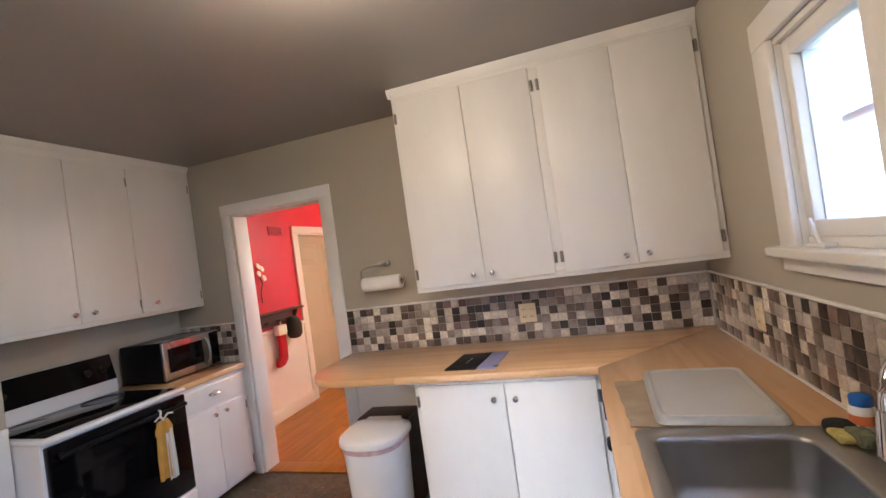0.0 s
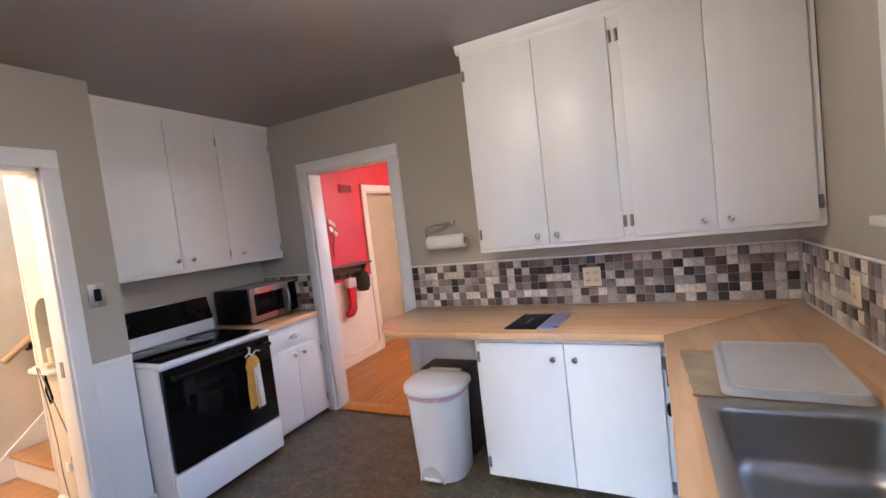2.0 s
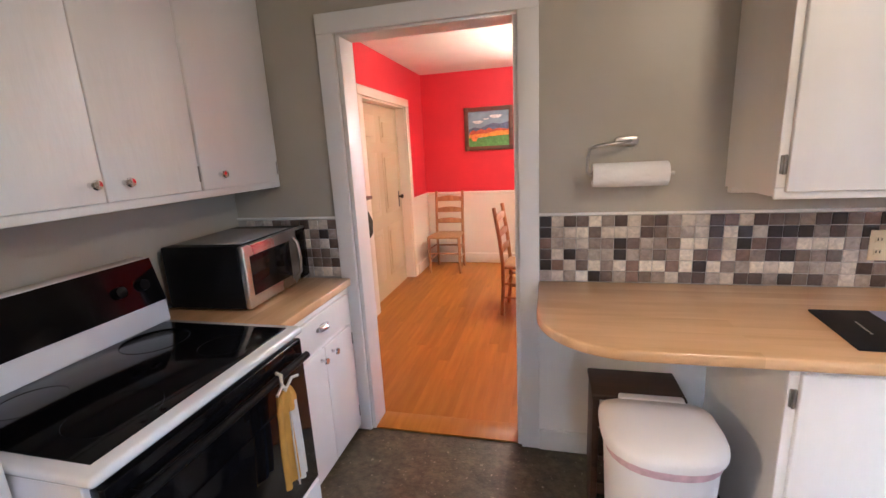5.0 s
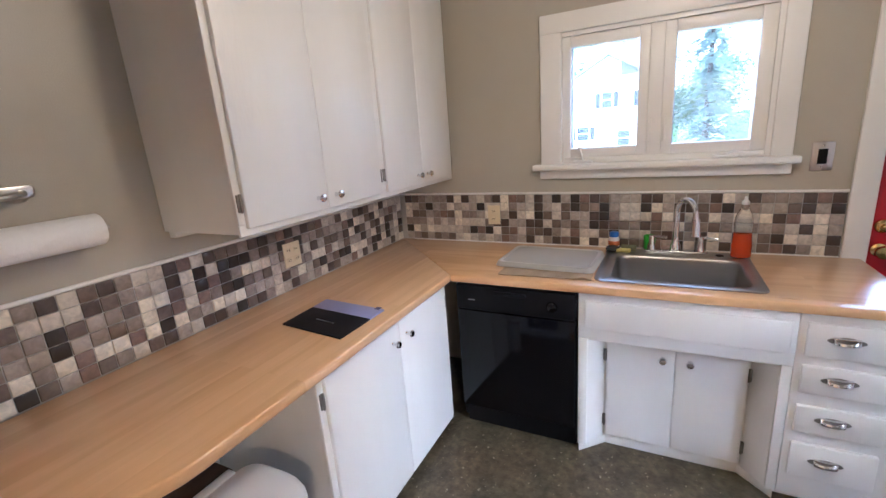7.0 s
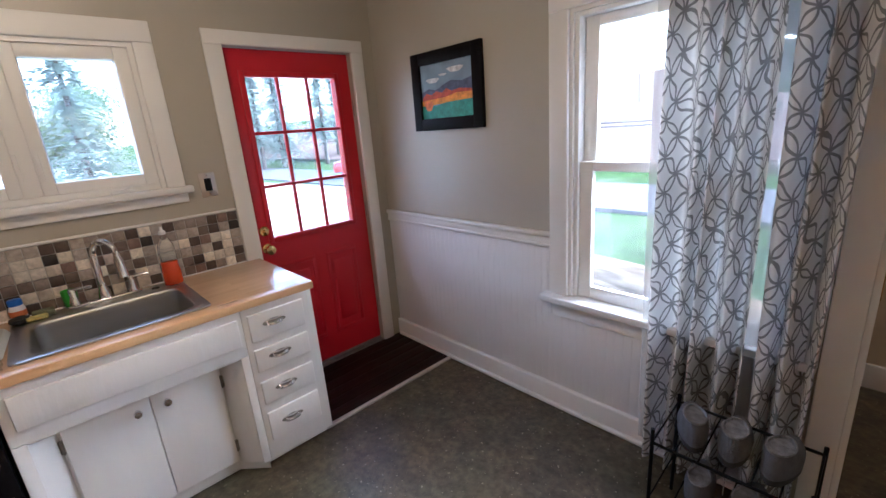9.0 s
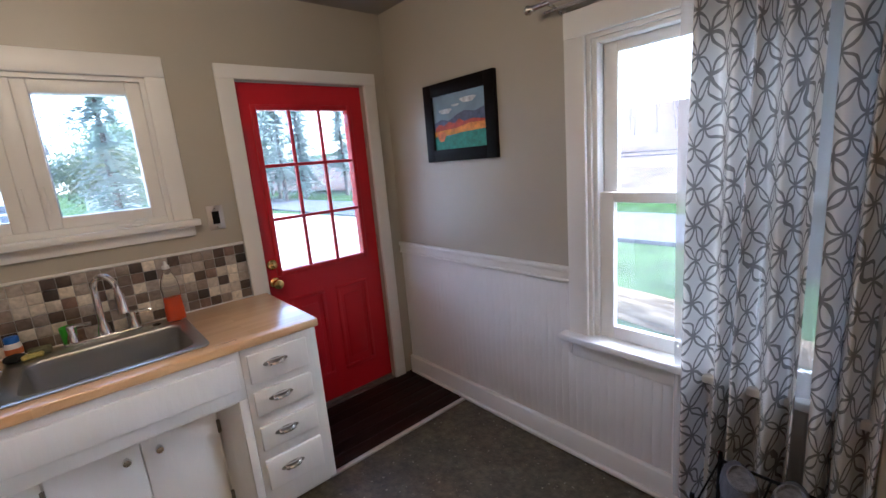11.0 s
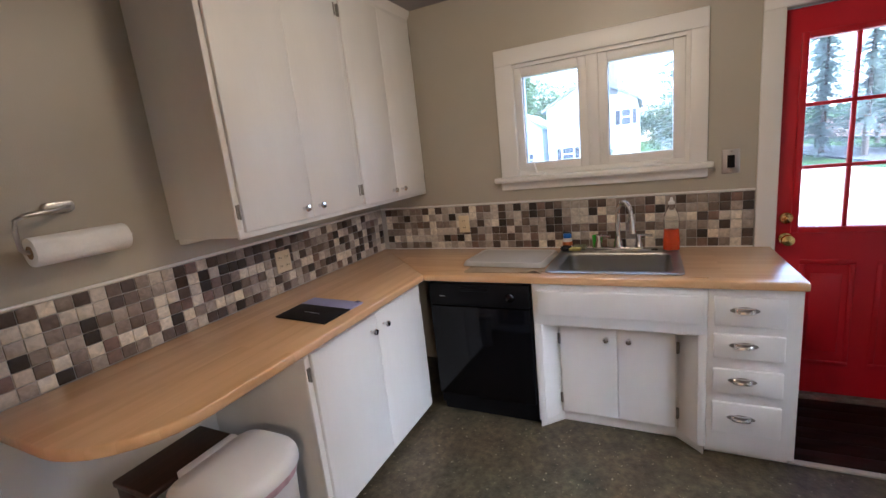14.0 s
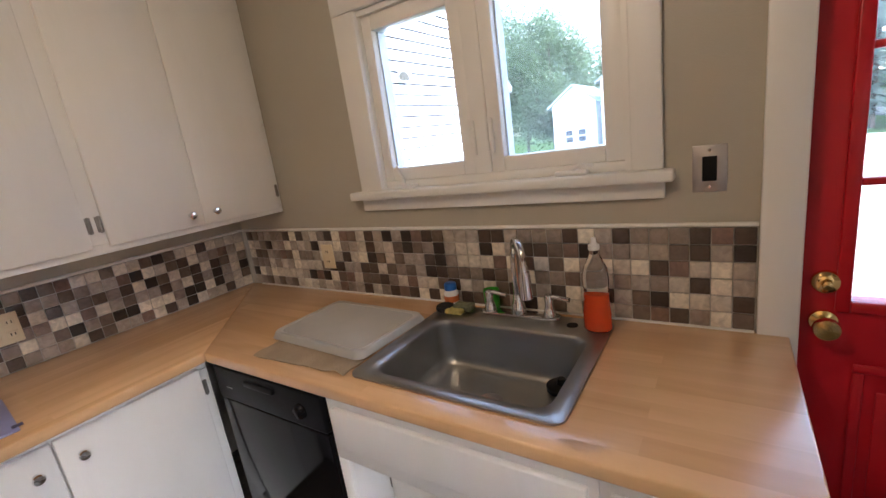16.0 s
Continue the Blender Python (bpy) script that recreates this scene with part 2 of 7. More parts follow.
M_SINK = material("worn_sink_steel", (0.42, 0.412, 0.39), 0.33, 1.0, var=0.12, scale=5, bump=0.06, bscale=260, stretch=(1, 0.15, 1))
M_CHROME = material("chrome", (0.75, 0.75, 0.76), 0.10, 1.0, var=0.03, bump=0.0)
M_NICKEL = material("satin_nickel", (0.55, 0.53, 0.50), 0.28, 1.0, var=0.05, bump=0.0)
M_BRASS = material("polished_brass", (0.78, 0.56, 0.22), 0.16, 1.0, var=0.06, bump=0.0)
M_HINGE = material("tarnished_hinge", (0.30, 0.28, 0.25), 0.42, 0.9, var=0.2, scale=30)
M_ENAMEL = material("white_enamel", (0.82, 0.82, 0.82), 0.20, var=0.02, bump=0.01, coat=0.4)
M_PLASTIC = material("white_plastic", (0.80, 0.79, 0.77), 0.38, var=0.03, bump=0.03, bscale=40)
M_ALMOND = material("almond_plastic", (0.77, 0.66, 0.44), 0.4, var=0.03, bump=0.02)
M_GROUT = material("grout_light", (0.46, 0.44, 0.40), 0.85, var=0.08, scale=20, bump=0.2, bscale=300)
# near-black colour puts the shade under the cabinets into the toe kicks
M_SHADOW = material("toe_kick_shade", (0.02, 0.02, 0.02), 0.7)

# ---- building blocks ----


def box(x0, x1, y0, y1, z0, z1, bevel=0.0, bm=None):
    """A box between two corners, its edges eased; added to bm if one is given."""
    own = bmesh.new()
    m = Matrix.Translation(((x0 + x1) / 2, (y0 + y1) / 2, (z0 + z1) / 2)) @ Matrix.Diagonal((abs(x1 - x0), abs(y1 - y0), abs(z1 - z0), 1))
    bmesh.ops.create_cube(own, size=1, matrix=m)
    if bevel:
        bmesh.ops.bevel(own, geom=own.edges[:], offset=bevel, segments=2, affect="EDGES", profile=0.5)
    return own if bm is None else merge(bm, own)


def merge(bm, other):
    me = bpy.data.meshes.new("tmp")
    other.to_mesh(me)
    other.free()
    bm.from_mesh(me)
    bpy.data.meshes.remove(me)
    return bm


def tube(p0, p1, r0, r1=None, seg=16, bm=None):
    """A round bar or cone between two points."""
    own = bmesh.new()
    p0, p1 = Vector(p0), Vector(p1)
    d = p1 - p0
    m = Matrix.Translation((p0 + p1) / 2) @ d.to_track_quat("Z", "Y").to_matrix().to_4x4()
    bmesh.ops.create_cone(own, cap_ends=True, segments=seg, radius1=r0, radius2=r0 if r1 is None else r1, depth=d.length, matrix=m)
    return own if bm is None else merge(bm, own)


def lathe(profile, origin=(0, 0, 0), axis=(0, 0, 1), seg=24, bm=None):
    """Turns (radius, height) pairs round an axis through origin."""
    own = bmesh.new()
    q = Vector(axis).to_track_quat("Z", "Y").to_matrix().to_4x4()
    m = Matrix.Translation(origin) @ q
    rings = []
    for r, h in profile:
        rings.append([own.verts.new(m @ Vector((max(r, 1e-4) * math.cos(a), max(r, 1e-4) * math.sin(a), h))) for a in [2 * math.pi * i / seg for i in range(seg)]])
    for a, b in zip(rings, rings[1:]):
        for i in range(seg):
            own.faces.new((a[i], a[(i + 1) % seg], b[(i + 1) % seg], b[i]))
    own.faces.new(list(reversed(rings[0])))
    own.faces.new(rings[-1])
    bmesh.ops.recalc_face_normals(own, faces=own.faces[:])
    return own if bm is None else merge(bm, own)


def path_tube(points, r, seg=10, bm=None, closed=False):
    """A round bar bent through points."""
    own = bmesh.new()
    pts = [Vector(p) for p in points]
    rings = []
    up = Vector((0.123, 0.31, 0.94)).normalized()
    for i, p in enumerate(pts):
        if closed:
            d = pts[(i + 1) % len(pts)] - pts[i - 1]
        else:
            d = pts[min(i + 1, len(pts) - 1)] - pts[max(i - 1, 0)]
        d.normalize()
        u = d.cross(up).normalized()
        v = d.cross(u).normalized()
        rings.append([own.verts.new(p + r * (math.cos(a) * u + math.sin(a) * v)) for a in [2 * math.pi * k / seg for k in range(seg)]])
    pairs = list(zip(rings, rings[1:])) + ([(rings[-1], rings[0])] if closed else [])
    for a, b in pairs:
        for k in range(seg):
            own.faces.new((a[k], a[(k + 1) % seg], b[(k + 1) % seg], b[k]))
    if not closed:
        own.faces.new(rings[0])
        own.faces.new(rings[-1])
    bmesh.ops.recalc_face_normals(own, faces=own.faces[:])
    return own if bm is None else merge(bm, own)


def prism(outline, z0, z1, bevel=0.0, bm=None, axis="z"):
    """An outline of (a, b) pairs drawn out along an axis: z: (x, y); x: (y, z); y: (x, z)."""
    own = bmesh.new()
    place = {"z": lambda a, b, c: (a, b, c), "x": lambda a, b, c: (c, a, b), "y": lambda a, b, c: (a, c, b)}[axis]
    lo = [own.verts.new(place(a, b, z0)) for a, b in outline]
    hi = [own.verts.new(place(a, b, z1)) for a, b in outline]
    n = len(outline)
    own.faces.new(lo)
    own.faces.new(hi)
    for i in range(n):
        own.faces.new((lo[i], lo[(i + 1) % n], hi[(i + 1) % n], hi[i]))
    bmesh.ops.recalc_face_normals(own, faces=own.faces[:])
    if bevel:
        rim = [e for e in own.edges if len(e.link_faces) == 2 and e.calc_face_angle(0) > 0.6]
        bmesh.ops.bevel(own, geom=rim, offset=bevel, segments=2, affect="EDGES", profile=0.5)
    return own if bm is None else merge(bm, own)


def rounded(x0, x1, y0, y1, r, seg=6):
    """Outline of a rectangle with round corners."""
    out = []
    for cx, cy, a0 in ((x1 - r, y1 - r, 0), (x0 + r, y1 - r, 90), (x0 + r, y0 + r, 180), (x1 - r, y0 + r, 270)):
        for i in range(seg + 1):
            a = radians(a0 + 90 * i / seg)
            out.append((cx + r * math.cos(a), cy + r * math.sin(a)))
    return out


BASE = {}


def thing(name, base, label, category, group="", kind=""):
    ob = new(name)
    ob.empty_display_size = 0.1
    ob.location = base
    BASE[ob] = Vector(base)
    return tagged(ob, label, category, group, kind)


def smooth_mesh(name, bm, mat, shift=None, smooth=True):
    if shift is not None:
        bmesh.ops.translate(bm, verts=bm.verts[:], vec=-shift)
    me = bpy.data.meshes.new(name)
    bm.to_mesh(me)
    bm.free()
    me.materials.append(mat)
    if smooth:
        me.polygons.foreach_set("use_smooth", [max(abs(c) for c in p.normal) < 0.9999 or p.area < 0.0006 for p in me.polygons])
        me.set_sharp_from_angle(angle=radians(48))
    return me


def part(name, bm, mat, parent, label=""):
    """One mesh under a thing or a part, its vertices given in the thing's own building place."""
    me = smooth_mesh(name, bm, mat, BASE[parent])
    ob = new(name, me)
    ob.parent = parent
    BASE[ob] = BASE[parent]
    return tagged(ob, label)


def solid(name, bm, mat, label, category, group="", kind=""):
    """A thing that is one mesh."""
    ob = new(name, smooth_mesh(name, bm, mat))
    BASE[ob] = Vector((0, 0, 0))
    return tagged(ob, label, category, group, kind)


def piece(name, me, parent, at):
    ob = new(name, me)
    ob.parent = parent
    ob.location = Vector(at) - BASE[parent]
    return ob


# ---- the shell ----
EX, NY, SY, WX, CZ = 0.0, 0.0, -3.40, -3.38, 2.475
AX = -3.88   # back of the stove alcove
AY = -1.42   # its south cheek


def wall(name, label, *boxes, mat=None):
    bm = bmesh.new()
    for b in boxes:
        box(*b, bm=bm)
    return solid(name, bm, mat or M_WALL, label, "wall", kind="structure")


wall("wall_east", "greige painted kitchen wall with window and red door",
     (0, 0.16, -1.075, 0.12, 0, CZ), (0, 0.16, -2.045, -1.075, 0, 1.335), (0, 0.16, -2.045, -1.075, 2.03, CZ),
     (0, 0.16, -2.44, -2.045, 0, CZ), (0, 0.16, -3.22, -2.44, 2.035, CZ), (0, 0.16, -3.56, -3.22, 0, CZ))
wall("wall_north", "greige painted kitchen wall with cased doorway",
     (-2.41, 0, 0, 0.12, 0, CZ), (-3.215, -2.41, 0, 0.12, 2.025, CZ), (-4.0, -3.215, 0, 0.12, 0, CZ))
wall("wall_south", "greige painted kitchen wall with tall sash window",
     (-1.47, 0, -3.56, SY, 0, CZ), (-2.38, -1.47, -3.56, SY, 0, 0.655), (-2.38, -1.47, -3.56, SY, 1.985, CZ),
     (-2.56, -2.38, -3.56, SY, 0, CZ), (-3.30, -2.56, -3.56, SY, 2.03, CZ), (-3.5, -3.30, -3.56, SY, 0, CZ))
wall("wall_west", "greige painted wall beside the hall doorway",
     (-3.50, WX, -1.695, AY, 0.93, CZ), (-3.50, WX, -2.54, -1.695, 1.988, CZ), (-3.50, WX, SY, -2.54, 0, CZ),
     (-3.50, WX - 0.008, -1.695, AY, 0, 0.93))
wall("wall_alcove", "greige painted back wall behind the stove",
     (AX - 0.12, AX, AY - 0.12, 0, 0, CZ), (AX, -3.50, AY - 0.12, AY, 0, CZ))
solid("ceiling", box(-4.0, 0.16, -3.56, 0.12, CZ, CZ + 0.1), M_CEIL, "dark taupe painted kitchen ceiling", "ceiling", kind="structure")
kitchen_floor = box(-3.395, 0.16, -3.56, 0.012, -0.08, 0)
box(-4.0, -3.395, AY - 0.1, 0.012, -0.08, 0, bm=kitchen_floor)
solid("floor", kitchen_floor, M_VINYL, "mottled dark grey-green vinyl kitchen floor", "floor", kind="structure")

# dining room shell beyond the north doorway
wall("wall_dining_west", "red painted dining room wall above a cream wainscot",
     (-3.98, -3.86, 0.12, 1.68, 0, 2.43), (-3.98, -3.86, 1.68, 2.88, 1.985, 2.43), (-3.98, -3.86, 2.88, 3.62, 0, 2.43), mat=M_RED)
wall("wall_dining_north", "red painted dining room wall with a bright window",
     (-3.98, -2.15, 3.62, 3.74, 0, 2.43), (-2.15, -1.15, 3.62, 3.74, 0, 0.75), (-2.15, -1.15, 3.62, 3.74, 2.0, 2.43), (-1.15, 0.12, 3.62, 3.74, 0, 2.43), mat=M_RED)
wall("wall_dining_east", "red painted dining room wall", (0.0, 0.12, 0.12, 3.62, 0, 2.43), mat=M_RED)
wall("wall_dining_south", "red painted dining room side of the kitchen wall",
     (-2.32, 0.0, 0.12, 0.14, 0, 2.43), (-3.86, -3.305, 0.12, 0.14, 0, 2.43), (-3.305, -2.32, 0.12, 0.14, 2.085, 2.43), mat=M_RED)
solid("ceiling_dining", box(-3.98, 0.12, 0.12, 3.74, 2.43, 2.52), M_DCEIL, "white dining room ceiling", "ceiling", kind="structure")
floor_dining = solid("floor_dining", box(-4.4, 0.12, 0.012, 3.74, -0.08, -0.012), M_FLOORN, "honey oak strip floor of the dining room", "floor", kind="structure")

# hall shell beyond the west doorway
wall("wall_hall_west", "cream painted stair hall wall", (-5.12, -5.0, -3.6, 0.1, 0, 3.2), mat=M_HALL)
wall("wall_hall_north", "cream painted hall wall with an arched niche", (-4.0, -3.935, -1.60, -1.48, 0, 2.42), (-3.685, -3.50, -1.60, -1.48, 0, 2.42),
     (-3.935, -3.685, -1.60, -1.48, 0, 0.91), (-3.935, -3.685, -1.60, -1.48, 1.33, 2.42), (-3.935, -3.685, -1.49, -1.47, 0.9, 1.40), mat=M_HALL)
wall("wall_hall_stair", "cream painted wall beside the stairs", (-4.0, -3.89, -1.48, 0.0, 0, 3.2), mat=M_HALL)
wall("wall_hall_end", "cream painted wall at the head of the stairs", (-5.0, -3.89, 0.0, 0.1, 0, 3.2), mat=M_HALL)
wall("wall_hall_south", "cream painted hall wall", (-5.0, -3.50, -3.6, -3.5, 0, 2.42), mat=M_HALL)
solid("ceiling_hall", box(-5.12, -3.50, -3.6, -1.48, 2.42, 2.5), M_DCEIL, "white hall ceiling", "ceiling", kind="structure")
solid("ceiling_stair", box(-5.12, -3.89, -1.48, 0.1, 3.2, 3.28), M_DCEIL, "white ceiling over the stairs", "ceiling", kind="structure")
hall_slab = box(-5.12, -3.385, -3.6, -1.42, -0.08, -0.012)
box(-5.12, -4.0, -1.42, 0.1, -0.08, -0.012, bm=hall_slab)
floor_hall = solid("floor_hall", hall_slab, M_FLOORX, "honey oak strip floor of the hall", "floor", kind="structure")

# passage beyond the south doorway
wall("wall_passage", "plain beige passage wall", (-3.5, -2.45, -4.7, -4.6, 0, 2.4), (-2.47, -2.37, -4.6, -3.56, 0, 2.4), (-3.5, -3.4, -4.6, -3.56, 0, 2.4), mat=M_BEIGE)
solid("ceiling_passage", box(-3.5, -2.37, -4.7, -3.56, 2.4, 2.48), M_DCEIL, "white passage ceiling", "ceiling", kind="structure")
solid("floor_passage", box(-3.5, -2.37, -4.7, -3.56, -0.08, 0), M_VINYL, "dark vinyl passage floor", "floor", kind="structure")

# ---- trim, doors and windows ----


def casing(name, label, parts_list, mat=None):
    t = thing(name, parts_list[0][1], label, "trim", kind="structure")
    for nm, base, b in parts_list:
        part(nm, box(*b, bevel=0.004), mat or M_TRIM, t)
    return t


# doorway to the dining room: casing on the kitchen side and jambs
c = thing("trim_north_doorway", (-2.8, 0, 0), "white painted casing of the dining room doorway", "trim", kind="structure")
part("casing_side", box(-2.405, -2.318, -0.022, 0.0, 0, 2.02, 0.004), M_TRIM, c)
part("casing_side", box(-3.305, -3.22, -0.022, 0.0, 0, 2.02, 0.004), M_TRIM, c)
part("casing_head", box(-3.305, -2.318, -0.024, 0.0, 2.02, 2.105, 0.004), M_TRIM, c)
part("jamb", box(-2.425, -2.405, -0.001, 0.142, 0, 2.01, 0.002), M_TRIM, c)
part("jamb", box(-3.22, -3.20, -0.001, 0.142, 0, 2.01, 0.002), M_TRIM, c)
part("jamb_head", box(-3.22, -2.405, -0.001, 0.142, 2.01, 2.03, 0.002), M_TRIM, c)
part("threshold", box(-3.2, -2.425, 0.0, 0.15, 0.0, 0.010, 0.003), M_FLOORN, c, "oak threshold strip")

# doorway to the hall
c = thing("trim_west_doorway", (WX, -2.1, 0), "white painted casing of the hall doorway", "trim", kind="structure")
part("casing_side", box(WX, WX + 0.022, -1.695, -1.616, 0, 1.985, 0.004), M_TRIM, c)
part("casing_side", box(WX, WX + 0.022, -2.63, -2.54, 0, 1.985, 0.004), M_TRIM, c)
part("casing_head", box(WX, WX + 0.024, -2.63, -1.616, 1.985, 2.075, 0.004), M_TRIM, c)
part("jamb", box(-3.51, WX + 0.004, -1.708, -1.691, 0, 1.985, 0.002), M_TRIM, c)
part("jamb", box(-3.51, WX + 0.004, -2.542, -2.52, 0, 1.985, 0.002), M_TRIM, c)
part("jamb_head", box(-3.51, WX + 0.004, -2.542, -1.691, 1.965, 1.989, 0.002), M_TRIM, c)
part("strike_plate", box(-3.46, -3.43, -1.711, -1.707, 0.92, 1.0), M_HINGE, c, "dark metal strike plate")
# painted panel low on the wall beside it
c = thing("wainscot_west", (WX, -1.53, 0), "flat white painted wainscot panel beside the stove", "wainscot", kind="structure")
part("panel", box(WX - 0.006, WX + 0.008, -1.616, AY, 0.12, 0.925, 0.002), M_TRIM, c)
part("cap", box(WX - 0.006, WX + 0.016, -1.616, AY - 0.0, 0.925, 0.955, 0.004), M_TRIM, c)
part("baseboard", box(WX - 0.006, WX + 0.020, -1.616, AY + 0.012, 0, 0.125, 0.004), M_TRIM, c)

# doorway in the south wall
c = thing("trim_south_doorway", (-2.9, SY, 0), "white painted casing of the passage doorway", "trim", kind="structure")
part("casing_side", box(-2.545, -2.455, SY, SY + 0.022, 0, 2.02, 0.004), M_TRIM, c)
part("casing_side", box(-3.38, -3.30, SY, SY + 0.022, 0, 2.02, 0.004), M_TRIM, c)
part("casing_head", box(-3.38, -2.455, SY, SY + 0.024, 2.02, 2.11, 0.004), M_TRIM, c)
part("jamb", box(-2.565, -2.545, -3.57, SY + 0.002, 0, 2.01, 0.002), M_TRIM, c)
part("jamb", box(-3.30, -3.28, -3.57, SY + 0.002, 0, 2.01, 0.002), M_TRIM, c)
part("jamb_head", box(-3.30, -2.545, -3.57, SY + 0.002, 2.01, 2.03, 0.002), M_TRIM, c)
part("strike_plate", box(-2.568, -2.564, -3.47, -3.44, 0.90, 1.0), M_BRASS, c, "brass strike plate")
solid("baseboard_passage", box(-3.4, -2.47, -4.6, -4.58, 0, 0.14, 0.004), M_TRIM, "white painted passage baseboard", "baseboard", kind="structure")

# kitchen window over the sink: two casements in a cased opening
M_STRIP = material("blue_grey_strip", (0.42, 0.48, 0.55), 0.5)
w = thing("window_1", (0, -1.555, 1.34), "white cased double casement window over the sink", "window", kind="structure")
part("casing_side", box(-0.022, 0, -1.095, -0.983, 1.345, 2.02, 0.004), M_TRIM, w)
part("casing_side", box(-0.022, 0, -2.127, -2.045, 1.345, 2.02, 0.004), M_TRIM, w)
part("casing_head", box(-0.024, 0, -2.127, -0.983, 2.02, 2.113, 0.004), M_TRIM, w)
part("window_sill", box(-0.055, 0.06, -2.155, -0.94, 1.312, 1.345, 0.006), M_TRIM, w)
part("apron", box(-0.018, 0, -2.13, -0.975, 1.262, 1.312, 0.004), M_TRIM, w)
bm = box(0.0, 0.13, -1.095, -1.075, 1.345, 2.02)
box(0.0, 0.13, -2.045, -2.025, 1.345, 2.02, bm=bm)
box(0.0, 0.13, -2.025, -1.095, 2.0, 2.02, bm=bm)
box(0.014, 0.13, -2.025, -1.095, 1.345, 1.375, 0.003, bm=bm)
part("jamb_liner", bm, M_TRIM, w)
part("mullion", box(0.012, 0.13, -1.585, -1.52, 1.375, 2.0, 0.004), M_TRIM, w)
for y0, y1, nm in ((-1.52, -1.095, "a"), (-2.025, -1.585, "b")):
    g0, g1 = (-1.472, -1.138) if nm == "a" else (-1.967, -1.634)
    sash = bmesh.new()
    box(0.018, 0.10, y0, g0, 1.375, 2.0, 0.004, bm=sash)
    box(0.018, 0.10, g1, y1, 1.375, 2.0, 0.004, bm=sash)
    box(0.018, 0.10, g0, g1, 1.375, 1.425, 0.004, bm=sash)
    box(0.018, 0.10, g0, g1, 1.945, 2.0, 0.004, bm=sash)
    s = part("sash", sash, M_TRIM, w)
    p = part("pane", box(0.046, 0.052, g0, g1, 1.425, 1.945), M_GLASS, s, "clear window glass")
    p.visible_shadow = False
    part("weather_strip", box(0.053, 0.10, g1 - 0.006, g1 + 0.001, 1.425, 1.945), M_STRIP, s, "grey aluminium edge strip")
    yc = g1 - 0.07 if nm == "a" else g0 + 0.10
    k = box(-0.022, 0.014, yc - 0.05, yc + 0.05, 1.345, 1.360, 0.004)
    path_tube([(-0.005, yc, 1.355), (-0.012, yc + 0.006, 1.39), (-0.016, yc + 0.02, 1.435)] if nm == "a" else [(-0.004, yc, 1.357), (-0.016, yc - 0.03, 1.376), (-0.018, yc - 0.07, 1.372)], 0.006, bm=k)
    part("crank", k, M_PLASTIC, w, "white window crank operator")
    part("latch", box(-0.002, 0.013, (-1.53 if nm == "a" else -1.60) - 0.008, (-1.53 if nm == "a" else -1.60) + 0.008, 1.44, 1.56, 0.005), M_TRIM, w, "white sash latch")

# red outside door with nine lights
d = thing("door_1", (0.04, -2.83, 0), "red painted exterior door with nine panes, closed", "door", kind="structure")
DY0, DY1 = -3.219, -2.438
GY0, GY1, GZ0, GZ1 = -3.105, -2.545, 0.965, 1.885
slab = bmesh.new()
box(0.04, 0.084, DY0, GY0, 0.03, 2.03, bm=slab)
box(0.04, 0.084, GY1, DY1, 0.03, 2.03, bm=slab)
box(0.04, 0.084, GY0, GY1, GZ1, 2.03, bm=slab)
box(0.04, 0.084, GY0, GY1, 0.03, GZ0, bm=slab)
part("slab", slab, M_REDDOOR, d)
rim = bmesh.new()
for b in ((GY0 - 0.03, GY0, GZ0 - 0.03, GZ1 + 0.03), (GY1, GY1 + 0.03, GZ0 - 0.03, GZ1 + 0.03), (GY0, GY1, GZ0 - 0.03, GZ0), (GY0, GY1, GZ1, GZ1 + 0.03)):
    box(0.028, 0.042, *b, bevel=0.004, bm=rim)
part("light_frame", rim, M_REDDOOR, d)
p = part("pane", box(0.060, 0.066, GY0, GY1, GZ0, GZ1), M_GLASS, d, "clear door glass")
p.visible_shadow = False
for i in (1, 2):
    yb = GY0 + (GY1 - GY0) * i / 3
    part("muntin", box(0.036, 0.060, yb - 0.009, yb + 0.009, GZ0, GZ1, 0.004), M_REDDOOR, d)
    zb = GZ0 + (GZ1 - GZ0) * i / 3
    part("muntin", box(0.034, 0.060, GY0, GY1, zb - 0.009, zb + 0.009, 0.004), M_REDDOOR, d)
for y0, y1 in ((-3.10, -2.87), (-2.79, -2.56)):
    pan = bmesh.new()
    for b in ((y0, y1, 0.20, 0.225), (y0, y1, 0.765, 0.79), (y0, y0 + 0.025, 0.225, 0.765), (y1 - 0.025, y1, 0.225, 0.765)):
        box(0.033, 0.041, *b, bevel=0.004, bm=pan)
    box(0.036, 0.041, y0 + 0.05, y1 - 0.05, 0.275, 0.715, 0.003, bm=pan)
    part("panel", pan, M_REDDOOR, d)
part("deadbolt", lathe([(0.032, 0), (0.032, 0.006), (0.026, 0.014), (0.012, 0.016), (0.010, 0.03), (0.0, 0.032)], (0.04, -2.495, 1.015), (-1, 0, 0)), M_BRASS, d, "brass deadbolt turn plate")
part("door_knob", lathe([(0.032, 0), (0.030, 0.006), (0.012, 0.012), (0.011, 0.03), (0.024, 0.04), (0.030, 0.052), (0.027, 0.066), (0.0, 0.07)], (0.04, -2.495, 0.905), (-1, 0, 0)), M_BRASS, d, "polished brass knob")
for zc in (1.70, 1.02, 0.28):
    part("hinge", tube((0.03, DY0 - 0.006, zc - 0.05), (0.03, DY0 - 0.006, zc + 0.05), 0.008), M_HINGE, d, "dark steel hinge")
